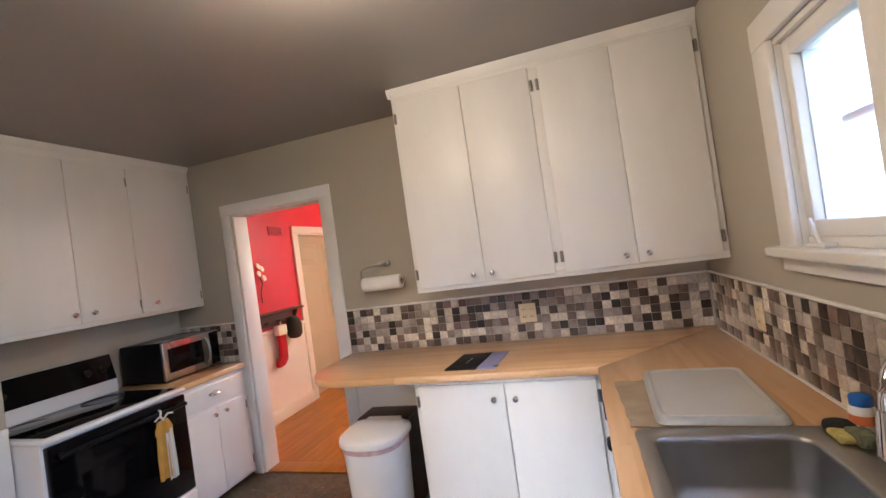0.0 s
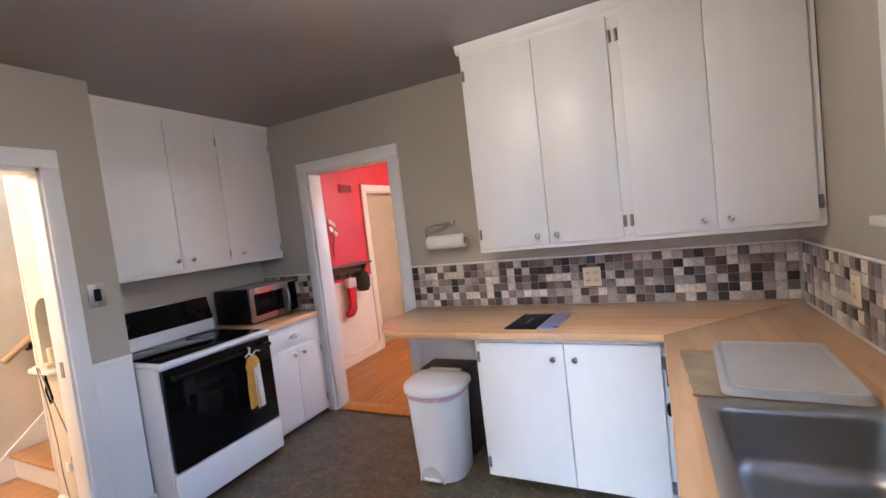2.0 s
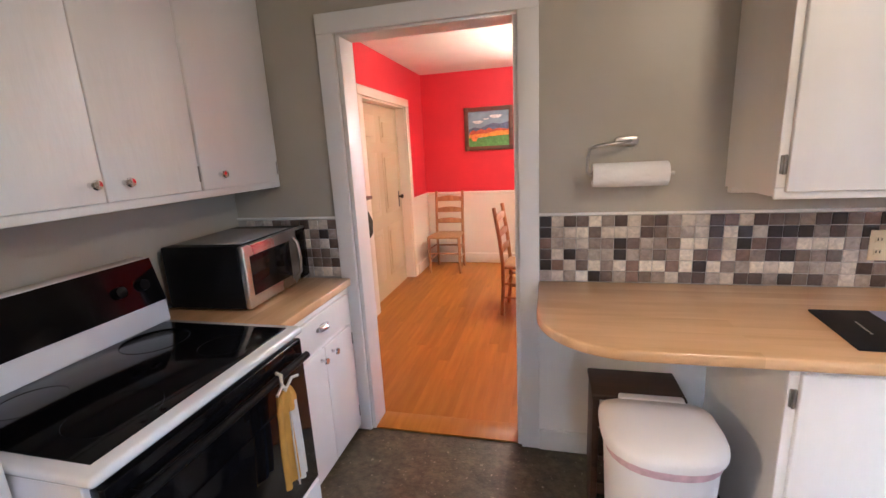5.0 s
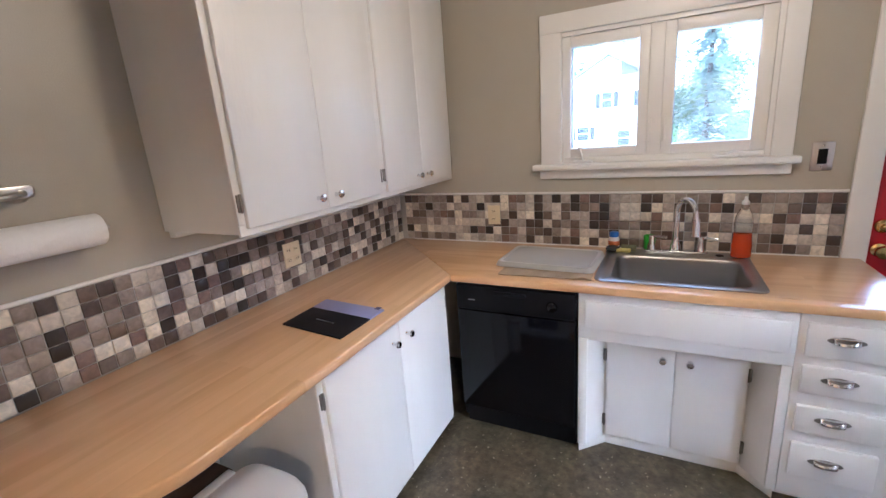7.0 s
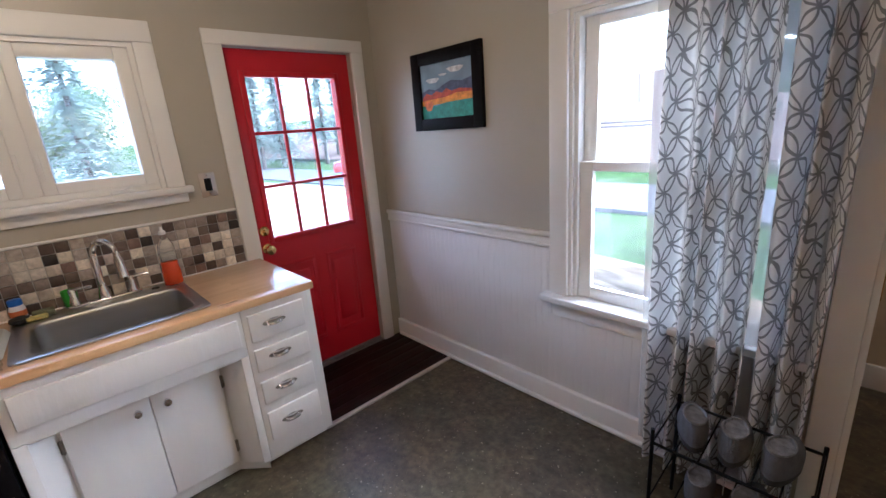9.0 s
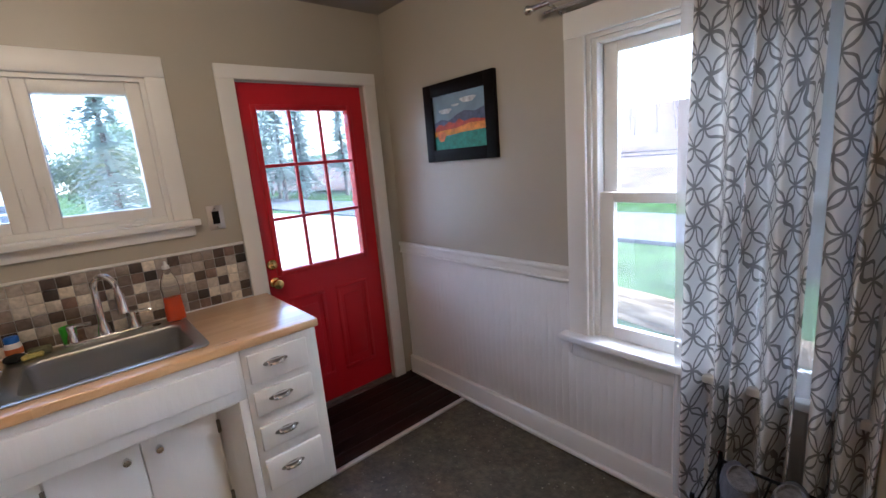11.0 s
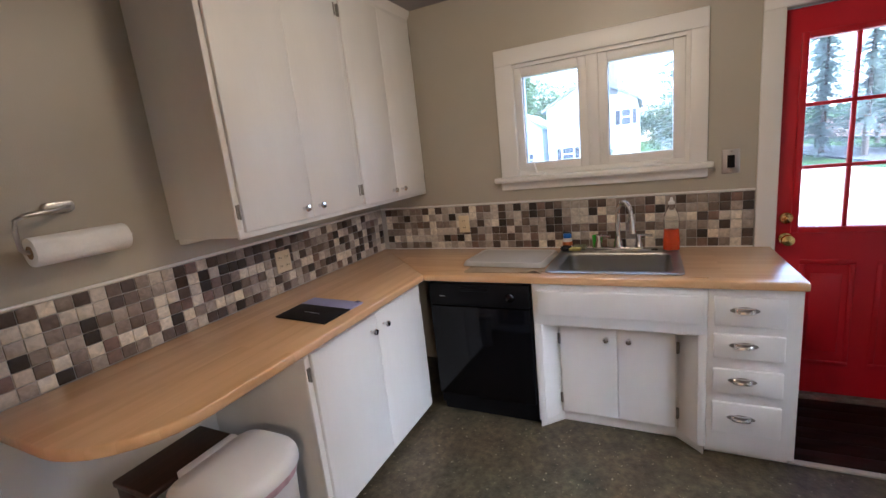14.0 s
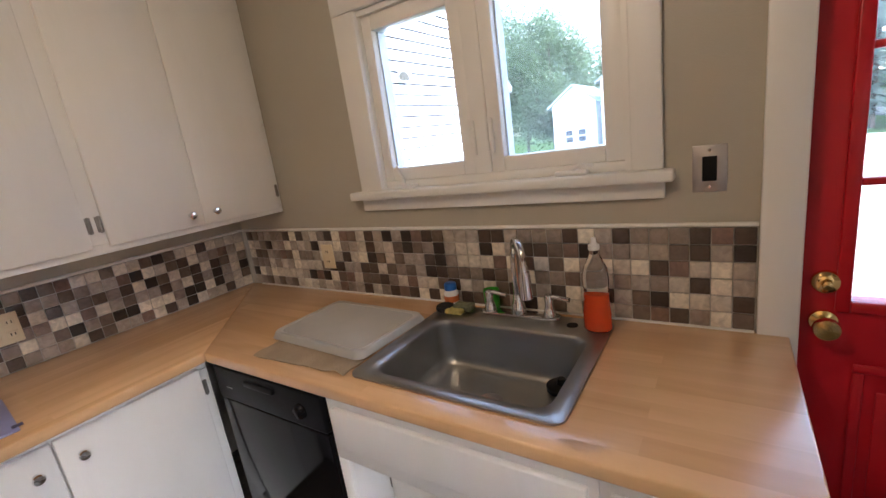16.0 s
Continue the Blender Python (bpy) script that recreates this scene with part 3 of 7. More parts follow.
part("sweep", box(0.038, 0.09, DY0, DY1, 0.012, 0.03), M_HINGE, d)
c = thing("trim_red_door", (0, -2.83, 0), "white painted casing of the red door", "trim", kind="structure")
part("casing_side", box(-0.022, 0, -2.44, -2.35, 0, 2.035, 0.004), M_TRIM, c)
part("casing_side", box(-0.022, 0, -3.305, -3.22, 0, 2.035, 0.004), M_TRIM, c)
part("casing_head", box(-0.024, 0, -3.305, -2.35, 2.035, 2.105, 0.004), M_TRIM, c)
part("jamb", box(0.084, 0.16, -2.455, -2.44, 0, 2.035, 0.002), M_TRIM, c)
part("jamb", box(0.084, 0.16, -3.22, -3.205, 0, 2.035, 0.002), M_TRIM, c)
part("sill", box(0.0, 0.16, -3.22, -2.44, 0.0, 0.012, 0.003), M_HINGE, c, "dull metal threshold")

# tall sash window in the south wall
w = thing("window_2", (-1.95, SY, 0.66), "white vinyl double-hung window beside the curtain", "window", kind="structure")
part("casing_side", box(-1.468, -1.372, SY, SY + 0.02, 0.665, 1.985, 0.004), M_TRIM, w)
part("casing_side", box(-2.452, -2.38, SY, SY + 0.02, 0.665, 1.985, 0.004), M_TRIM, w)
part("casing_head", box(-2.452, -1.372, SY, SY + 0.022, 1.985, 2.09, 0.004), M_TRIM, w)
part("window_sill", box(-2.452, -1.34, SY - 0.06, SY + 0.07, 0.632, 0.665, 0.006), M_TRIM, w)
part("apron", box(-2.44, -1.385, SY, SY + 0.02, 0.545, 0.632, 0.004), M_TRIM, w)
bm = box(-1.485, -1.468, -3.55, SY + 0.001, 0.665, 1.985)
box(-2.38, -2.363, -3.55, SY + 0.001, 0.665, 1.985, bm=bm)
box(-2.363, -1.485, -3.55, SY + 0.001, 1.968, 1.985, bm=bm)
box(-1.508, -1.485, -3.50, SY - 0.012, 0.665, 1.968, 0.004, bm=bm)
box(-2.363, -2.34, -3.50, SY - 0.012, 0.665, 1.968, 0.004, bm=bm)
box(-2.34, -1.508, -3.50, SY - 0.012, 1.95, 1.968, 0.004, bm=bm)
part("jamb_liner", bm, M_TRIM, w)
for nm, y0, y1, z0, z1 in (("upper_sash", -3.495, -3.462, 1.29, 1.95), ("lower_sash", -3.462, -3.428, 0.665, 1.338)):
    s = bmesh.new()
    box(-1.572, -1.508, y0, y1, z0, z1, 0.004, bm=s)
    box(-2.34, -2.276, y0, y1, z0, z1, 0.004, bm=s)
    box(-2.276, -1.572, y0, y1, z0, z0 + (0.045 if nm == "upper_sash" else 0.062), 0.004, bm=s)
    box(-2.276, -1.572, y0, y1, z1 - 0.042, z1, 0.004, bm=s)
    sh = part(nm, s, M_TRIM, w)
    p = part("pane", box(-2.276, -1.572, (y0 + y1) / 2 - 0.003, (y0 + y1) / 2 + 0.003, z0 + 0.04, z1 - 0.04), M_GLASS, sh, "clear window glass")
    p.visible_shadow = False
part("sash_lock", box(-1.96, -1.90, -3.462, -3.435, 1.338, 1.352, 0.004), M_TRIM, w)

# south wall wainscot: bead boards under a moulded rail, baseboard below
c = thing("wainscot_south", (-0.7, SY, 0), "white beadboard wainscot with moulded chair rail", "wainscot", kind="structure")
part("backing", box(-1.374, -0.001, SY, SY + 0.006, 0.12, 0.95), M_BEAD, c)
part("backing", box(-2.44, -1.374, SY, SY + 0.006, 0.12, 0.546), M_BEAD, c)
rail = box(-1.372, -0.001, SY, SY + 0.03, 0.965, 0.99, 0.006)
box(-1.372, -0.001, SY, SY + 0.018, 0.925, 0.965, 0.004, bm=rail)
box(-1.372, -0.001, SY, SY + 0.024, 0.912, 0.928, 0.004, bm=rail)
part("chair_rail", rail, M_TRIM, c)
part("baseboard", box(-2.44, -0.001, SY, SY + 0.03, 0, 0.125, 0.006), M_TRIM, c)
part("shoe_mould", box(-2.44, -0.03, SY + 0.03, SY + 0.05, 0, 0.025, 0.008), M_TRIM, c)
tall = smooth_mesh("bead_board", box(-0.0203, 0.0203, 0, 0.0045, 0, 0.79, 0.0009), M_BEAD)
low = smooth_mesh("bead_board_short", box(-0.0203, 0.0203, 0, 0.0045, 0, 0.42, 0.0009), M_BEAD)
for i in range(59):
    x = -0.023 - 0.041 * i
    if x > -1.35:
        piece("bead_board", tall, c, (x, SY + 0.004, 0.125))
    else:
        piece("bead_board", low, c, (x, SY + 0.004, 0.125))
# wainscot and base between sink cabinet and door, low north wall in the knee space
solid("wall_panel_north", box(-2.318, -1.60, -0.012, 0, 0, 0.835, 0.002), M_TRIM, "white painted panel under the worktop", "wainscot", kind="structure")
solid("baseboard_north", box(-2.318, -1.60, -0.028, -0.012, 0, 0.11, 0.004), M_TRIM, "white painted baseboard", "baseboard", kind="structure")

# dark plank landing inside the red door with a light edging strip
landing = thing("door_landing", (-0.3, -2.9, 0), "dark brown wood planks laid inside the red door", "floor", kind="structure")
part("underlay", box(-0.585, -0.002, -3.376, -2.43, 0.0, 0.004), M_DARKPLANK, landing)
part("edge_strip", box(-0.605, -0.575, -3.376, -2.40, 0.0, 0.012, 0.004), material("pale_edging_strip", (0.50, 0.46, 0.41), 0.5, var=0.1, scale=20), landing, "pale grey metal edging strip")
pk = smooth_mesh("plank", box(-0.046, 0.046, -0.47, 0.47, 0, 0.005, 0.0015), M_DARKPLANK)
for i in range(6):
    piece("plank", pk, landing, (-0.055 - 0.0945 * i, -2.903, 0.0045))

# ---- kitchen cabinets ----


def knob(at, axis, parent):
    return part("knob", lathe([(0.009, 0), (0.007, 0.006), (0.006, 0.014), (0.013, 0.020), (0.016, 0.027), (0.013, 0.033), (0.0, 0.035)], at, axis, 18), M_CHROME, parent, "round chrome knob")


def cup_pull(at, axis, parent, side):
    """A bar pull on two feet with a flared backplate; axis points out of the front, side runs along it."""
    a, s, c = Vector(axis), Vector(side), Vector(at)
    up = Vector((0, 0, 1))
    bm = bmesh.new()
    grid = []
    for i in range(17):
        u = math.pi * i / 16
        row = []
        for j in range(7):
            v = math.pi / 2 * j / 6
            row.append(bm.verts.new(c + s * 0.038 * math.cos(u) + a * (0.003 + 0.023 * math.sin(u) ** 0.6 * math.sin(v)) + up * (0.014 - 0.022 * (1 - math.cos(v)))))
        grid.append(row)
    for i in range(16):
        for j in range(6):
            bm.faces.new((grid[i][j], grid[i + 1][j], grid[i + 1][j + 1], grid[i][j + 1]))
    bmesh.ops.recalc_face_normals(bm, faces=bm.faces[:])
    ext = bmesh.ops.extrude_face_region(bm, geom=bm.faces[:])
    bmesh.ops.translate(bm, verts=[v for v in ext["geom"] if isinstance(v, bmesh.types.BMVert)], vec=a * -0.0015)
    bmesh.ops.recalc_face_normals(bm, faces=bm.faces[:])
    pull = part("pull", bm, M_CHROME, parent, "chrome bin pull")
    # flared backplate; its dark metal also paints the shade inside the pull
    bm = bmesh.new()
    rim = [bm.verts.new(c + s * 0.054 * math.cos(t) * abs(math.cos(t)) ** 0.5 + up * 0.017 * math.sin(t) + a * 0.0005) for t in [2 * math.pi * i / 28 for i in range(28)]]
    bm.faces.new(rim)
    ext = bmesh.ops.extrude_face_region(bm, geom=bm.faces[:])
    bmesh.ops.translate(bm, verts=[v for v in ext["geom"] if isinstance(v, bmesh.types.BMVert)], vec=a * 0.0025)
    bmesh.ops.recalc_face_normals(bm, faces=bm.faces[:])
    part("backplate", bm, M_HINGE, pull, "flared steel backplate, dark for the shade inside the pull")
    return pull


def hinge(at, along, out, parent):
    """A small butt hinge lying on a face frame."""
    a, o, c = Vector(along), Vector(out), Vector(at)
    s = a.cross(o)
    e = [abs(v) for v in (a * 0.028 + o * 0.004 + s * 0.009)]
    bm = box(c[0] - e[0], c[0] + e[0], c[1] - e[1], c[1] + e[1], c[2] - e[2], c[2] + e[2], 0.001)
    tube(c - a * 0.03 + o * 0.006, c + a * 0.03 + o * 0.006, 0.004, seg=8, bm=bm)
    return part("hinge", bm, M_HINGE, parent, "tarnished metal hinge")


# wall cabinet on the north wall
u = thing("wall_cabinet", (-0.8, -0.2, 1.28), "white painted four-door wall cabinet reaching the ceiling", "cabinet", "wall cabinets")
body = box(-1.593, -0.004, -0.395, -0.004, 1.285, CZ - 0.004)
part("body", body, M_CAB, u)
part("bottom_rail", box(-1.597, -0.004, -0.409, -0.395, 1.278, 1.315, 0.003), M_CAB, u)
part("top_rail", box(-1.597, -0.004, -0.409, -0.395, 2.385, CZ - 0.03, 0.003), M_CAB, u)
for x0, x1 in ((-1.597, -1.558), (-0.822, -0.744), (-0.045, -0.004)):
    part("stile", box(x0, x1, -0.409, -0.395, 1.315, 2.385, 0.002), M_CAB, u)
cr = prism([(-0.409, 2.425), (-0.425, 2.445), (-0.432, CZ - 0.002), (-0.40, CZ - 0.002), (-0.40, 2.425)], -1.615, -0.004, axis="x")
prism([(-1.593, 2.425), (-1.609, 2.445), (-1.616, CZ - 0.002), (-1.59, CZ - 0.002), (-1.59, 2.425)], -0.43, -0.004, axis="y", bm=cr)
part("crown", cr, M_CAB, u)
part("light_rail", box(-1.59, -0.004, -0.060, -0.02, 1.262, 1.285, 0.004), M_CAB, u)
for x0, x1, kx, hx in ((-1.572, -1.1855, -1.243, -1.582), (-1.1835, -0.809, -1.139, -0.799), (-0.757, -0.404, -0.460, -0.767), (-0.402, -0.034, -0.355, -0.022)):
    dr = part("door", box(x0, x1, -0.424, -0.405, 1.302, 2.40, 0.004), M_CAB, u)
    knob((kx, -0.424, 1.350), (0, -1, 0), dr)
    for z in (1.385, 2.30):
        hinge((hx, -0.4115, z), (0, 0, 1), (0, -1, 0), u)

# wall cabinet over the stove
u = thing("wall_cabinet", (-3.74, -0.7, 1.345), "white painted three-door wall cabinet above the stove", "cabinet", "wall cabinets")
part("body", box(AX + 0.004, -3.612, AY + 0.004, -0.004, 1.352, CZ - 0.004), M_CAB, u)
part("bottom_rail", box(-3.612, -3.598, AY + 0.004, -0.004, 1.345, 1.385, 0.003), M_CAB, u)
part("top_rail", box(-3.612, -3.598, AY + 0.004, -0.004, 2.37, CZ - 0.03, 0.003), M_CAB, u)
for y0, y1 in ((AY + 0.004, -1.36), (-0.555, -0.51), (-0.05, -0.004)):
    part("stile", box(-3.612, -3.598, y0, y1, 1.385, 2.37, 0.002), M_CAB, u)
part("crown", prism([(-3.60, 2.425), (-3.584, 2.445), (-3.577, CZ - 0.002), (-3.61, CZ - 0.002), (-3.61, 2.425)], AY + 0.004, -0.004, axis="y"), M_CAB, u)
for y0, y1, ky, hy in ((-1.375, -0.912, -0.953, -1.37), (-0.908, -0.535, -0.845, -0.528), (-0.52, -0.035, -0.425, -0.028)):
    dr = part("door", box(-3.604, -3.584, y0, y1, 1.375, 2.385, 0.004), M_CAB, u)
    knob((-3.584, ky, 1.432), (1, 0, 0), dr)
    for z in (1.44, 2.29):
        hinge((-3.5955, hy, z), (0, 0, 1), (1, 0, 0), u)

# base cabinet under the north worktop
u = thing("base_cabinet", (-1.13, -0.32, 0), "white painted two-door base cabinet beside the knee space", "cabinet", "base cabinets")
part("body", box(-1.60, -0.72, -0.615, -0.006, 0.055, 0.834), M_CAB, u)
part("toe_kick", box(-1.585, -0.73, -0.555, -0.02, 0.0, 0.055), M_SHADOW, u, "recessed toe kick with its shade painted near black")
part("top_rail", box(-1.604, -0.655, -0.632, -0.615, 0.80, 0.834, 0.003), M_CAB, u)
part("bottom_rail", box(-1.604, -0.655, -0.632, -0.615, 0.05, 0.075, 0.003), M_CAB, u)
part("stile", box(-1.604, -1.565, -0.632, -0.615, 0.075, 0.80, 0.002), M_CAB, u)
part("stile", box(-0.70, -0.655, -0.632, -0.615, 0.075, 0.80, 0.002), M_CAB, u)
for x0, x1, kx, hx in ((-1.578, -1.126, -1.177, -1.59), (-1.121, -0.690, -1.07, -0.680)):
    dr = part("door", box(x0, x1, -0.648, -0.628, 0.06, 0.812, 0.004), M_CAB, u)
    knob((kx, -0.648, 0.738), (0, -1, 0), dr)
    for z in (0.13, 0.73):
        hinge((hx, -0.6345, z), (0, 0, 1), (0, -1, 0), u)

# sink base: flat apron above, doors set back between splayed cheeks
u = thing("base_cabinet", (-0.35, -1.67, 0), "white painted sink base with doors set back below", "cabinet", "base cabinets")
XF = -0.652
part("carcass", box(-0.52, -0.012, -2.06, -1.30, 0.06, 0.60), M_CAB, u)
part("upper_face", box(XF, XF + 0.02, -2.075, -1.295, 0.615, 0.834, 0.003), M_CAB, u)
part("apron_panel", box(XF - 0.016, XF + 0.002, -2.055, -1.325, 0.672, 0.800, 0.004), M_CAB, u)
part("stile", box(XF, XF + 0.02, -1.335, -1.295, 0.05, 0.615, 0.003), M_CAB, u)
part("stile", box(XF, XF + 0.02, -2.075, -2.04, 0.05, 0.615, 0.003), M_CAB, u)
part("soffit", box(-0.63, -0.50, -2.045, -1.33, 0.600, 0.616), M_CAB, u)
for a, b in ((-1.335, -1.405), (-2.04, -1.965)):
    part("cheek", prism([(XF + 0.015, a), (-0.545, b), (-0.53, b), (-0.53, a), (XF + 0.015, a)][:4], 0.05, 0.602), M_CAB, u)
part("plinth", prism([(XF + 0.01, -1.30), (-0.535, -1.41), (-0.535, -1.96), (XF + 0.01, -2.07), (-0.45, -2.07), (-0.45, -1.30)], 0.0, 0.062, 0.002), M_CAB, u)
part("door_frame", box(-0.548, -0.53, -1.968, -1.40, 0.058, 0.602), M_CAB, u)
for y0, y1, ky, hy in ((-1.692, -1.412, -1.643, -1.405), (-1.958, -1.694, -1.748, -1.964)):
    dr = part("door", box(-0.568, -0.548, y0, y1, 0.075, 0.585, 0.004), M_CAB, u)
    knob((-0.568, ky, 0.525), (-1, 0, 0), dr)
    for z in (0.15, 0.50):
        hinge((-0.5535, hy, z), (0, 0, 1), (-1, 0, 0), u)

# drawer stack at the end of the run
u = thing("drawer_cabinet", (-0.35, -2.24, 0), "white painted cabinet of four drawers beside the red door", "cabinet", "base cabinets")
part("body", box(XF + 0.018, -0.012, -2.405, -2.078, 0.06, 0.834), M_CAB, u)
part("face_frame", box(XF, XF + 0.018, -2.41, -2.076, 0.05, 0.834, 0.003), M_CAB, u)
part("plinth", box(-0.60, -0.02, -2.40, -2.078, 0.0, 0.06, 0.003), M_CAB, u)
for z0, z1 in ((0.672, 0.802), (0.520, 0.632), (0.352, 0.466), (0.152, 0.302)):
    dr = part("drawer", box(XF - 0.016, XF + 0.001, -2.355, -2.098, z0, z1, 0.004), M_CAB, u)
    cup_pull((XF - 0.016, -2.208, (z0 + z1) / 2 + 0.008), (-1, 0, 0), dr, (0, 1, 0))

# short base cabinet between stove and dining doorway
u = thing("base_cabinet", (-3.5, -0.35, 0), "white painted base cabinet with one drawer beside the stove", "cabinet", "base cabinets")
part("body", box(AX + 0.006, -3.288, -0.630, -0.030, 0.05, 0.834), M_CAB, u)
part("toe_kick", box(AX + 0.02, -3.34, -0.62, -0.04, 0.0, 0.05), M_SHADOW, u, "recessed toe kick with its shade painted near black")
part("face_frame", box(-3.288, -3.274, -0.632, -0.028, 0.035, 0.834, 0.003), M_CAB, u)
dr = part("drawer", box(-3.276, -3.258, -0.60, -0.065, 0.665, 0.805, 0.004), M_CAB, u)
cup_pull((-3.258, -0.335, 0.74), (1, 0, 0), dr, (0, 1, 0))
for y0, y1, ky, hy in ((-0.60, -0.335, -0.372, -0.61), (-0.331, -0.065, -0.272, -0.055)):
    dr = part("door", box(-3.276, -3.258, y0, y1, 0.06, 0.64, 0.004), M_CAB, u)
    knob((-3.258, ky, 0.595), (1, 0, 0), dr)
    for z in (0.14, 0.56):
        hinge((-3.2695, hy, z), (0, 0, 1), (1, 0, 0), u)

# worktops
wt = thing("worktop", (-1.1, -0.35, 0.837), "butcher block L-shaped worktop with a rounded end", "worktop")
tip = [(-2.02 + 0.30 * math.cos(radians(a)), -0.385 + 0.30 * math.sin(radians(a))) for a in range(180, 271, 10)]
part("long_leg", prism([(-0.006, -0.006), (-2.32, -0.006)] + tip + [(-0.672, -0.680)], 0.837, 0.875, 0.007), M_BLOCKX, wt)
HX0, HX1, HY0, HY1 = -0.575, -0.10, -1.965, -1.385   # hole for the sink
leg = prism([(-0.006, -0.008), (-0.672, -0.682), (-0.672, -2.422), (-0.006, -2.422), (-0.006, HY0), (HX0, HY0), (HX0, HY1), (-0.006, HY1)], 0.837, 0.875, 0.006)
prism([(HX1, HY1 + 0.012), (-0.006, HY1 + 0.012), (-0.006, HY0 - 0.012), (HX1, HY0 - 0.012)], 0.840, 0.8748, bm=leg)
part("sink_leg", leg, M_BLOCKY, wt)
part("caulk", box(-0.020, -0.006, -2.345, -0.10, 0.874, 0.880, 0.002), M_TRIM, wt, "white caulk line")
wt = thing("worktop", (-3.6, -0.33, 0.837), "small butcher block worktop beside the stove", "worktop")
part("slab", box(AX + 0.004, -3.252, -0.64, -0.026, 0.837, 0.875, 0.005), M_BLOCKY, wt)

# dishwasher
u = thing("dishwasher", (-0.34, -0.99, 0), "black built-in dishwasher under the worktop corner", "dishwasher")
part("tub", box(-0.63, -0.03, -1.283, -0.70, 0.06, 0.83), M_BLACKMAT, u)
dr = part("door", box(-0.660, -0.628, -1.284, -0.700, 0.135, 0.690, 0.006), M_BLACK, u)
pn = part("control_panel", box(-0.664, -0.628, -1.284, -0.700, 0.695, 0.826, 0.008), M_BLACKMAT, u)
part("dial", lathe([(0.026, 0), (0.024, 0.010), (0.018, 0.018), (0.0, 0.02)], (-0.664, -1.18, 0.755), (-1, 0, 0)), M_BLACK, pn, "round black dial")
part("latch", box(-0.676, -0.662, -1.06, -0.90, 0.785, 0.805, 0.004), M_BLACKMAT, pn)
part("marking", box(-0.6648, -0.6638, -0.80, -0.765, 0.748, 0.752), M_NICKEL, pn, "small pale printed bar")
part("kick_plate", box(-0.60, -0.57, -1.284, -0.700, 0.0, 0.13), M_BLACKMAT, u)

# stove
u = thing("stove", (-3.5, -1.03, 0), "white electric range with black glass top and oven door", "stove")
SY0, SY1 = -1.412, -0.652
part("body", box(-3.84, -3.185, SY0, SY1, 0.03, 0.862, 0.006), M_ENAMEL, u)
top = part("cooktop_frame", box(-3.84, -3.148, SY0 - 0.004, SY1 + 0.004, 0.858, 0.886, 0.010), M_ENAMEL, u)
part("cooktop", box(-3.74, -3.19, SY0 + 0.03, SY1 - 0.03, 0.8855, 0.8895, 0.002), M_BLACKGLASS, top, "black glass cooktop")
for cx, cy, r in ((-3.32, -1.22, 0.105), (-3.32, -0.84, 0.08), (-3.60, -1.22, 0.08), (-3.60, -0.84, 0.105)):
    path_tube_bm = path_tube([(cx + r * math.cos(radians(a)), cy + r * math.sin(radians(a)), 0.8895) for a in range(0, 360, 12)], 0.0008, 4, closed=True)
    part("burner_ring", path_tube_bm, M_BLACKMAT, top)
bg = part("backguard", prism([(-3.84, 0.886), (-3.72, 0.886), (-3.725, 0.965), (-3.77, 1.14), (-3.84, 1.14)], SY0, SY1, 0.008, axis="y"), M_ENAMEL, u)
part("control_glass", prism([(-3.7235, 0.975), (-3.720, 0.975), (-3.7645, 1.138), (-3.768, 1.138)], SY0 + 0.006, SY1 - 0.006, axis="y"), M_BLACKGLASS, bg, "glossy black control panel")
part("clock", prism([(-3.7375, 1.035), (-3.7365, 1.035), (-3.7425, 1.055), (-3.7435, 1.055)], -1.075, -1.025, axis="y"), glow("clock_green", (0.05, 0.9, 0.15), 1.6), bg, "small green clock display")
for y in (-1.34, -1.25, -0.82, -0.73):
    part("burner_knob", lathe([(0.022, 0), (0.020, 0.018), (0.0, 0.02)], (-3.742, y, 1.05), (1, 0, 0.27)), M_BLACKMAT, bg)
od = part("oven_door", box(-3.187, -3.150, SY0 + 0.012, SY1 - 0.012, 0.262, 0.845, 0.006), M_BLACKGLASS, u)
part("oven_window", box(-3.1505, -3.147, SY0 + 0.14, SY1 - 0.14, 0.36, 0.66, 0.001), M_BLACKGLASS, od, "dark oven window")
hb = tube((-3.115, SY0 + 0.04, 0.795), (-3.115, SY1 - 0.04, 0.795), 0.013)
for y in (SY0 + 0.06, SY1 - 0.06):
    tube((-3.152, y, 0.795), (-3.115, y, 0.795), 0.011, bm=hb)
part("handle", hb, M_BLACKMAT, od, "black oven door handle")
part("drawer", box(-3.187, -3.150, SY0 + 0.006, SY1 - 0.006, 0.040, 0.252, 0.008), M_ENAMEL, u, "white storage drawer")
for y in (SY0 + 0.05, SY1 - 0.05):
    for x in (-3.78, -3.25):
        part("foot", tube((x, y, 0), (x, y, 0.035), 0.018), M_BLACKMAT, u)

# microwave on the small worktop
u = thing("microwave", (0, 0, 0), "black countertop microwave with stainless steel front", "microwave")
part("case", box(-0.19, 0.165, -0.25, 0.25, 0.012, 0.275, 0.008), M_BLACKMAT, u)
fr = part("front_frame", box(0.165, 0.19, -0.25, 0.25, 0.012, 0.275, 0.006), M_STEEL, u)
part("window", box(0.189, 0.193, -0.215, 0.085, 0.062, 0.228, 0.002), M_BLACKGLASS, fr, "dark see-through door window")
part("keypad", box(0.189, 0.193, 0.155, 0.243, 0.022, 0.265, 0.002), M_BLACK, fr, "black keypad strip")
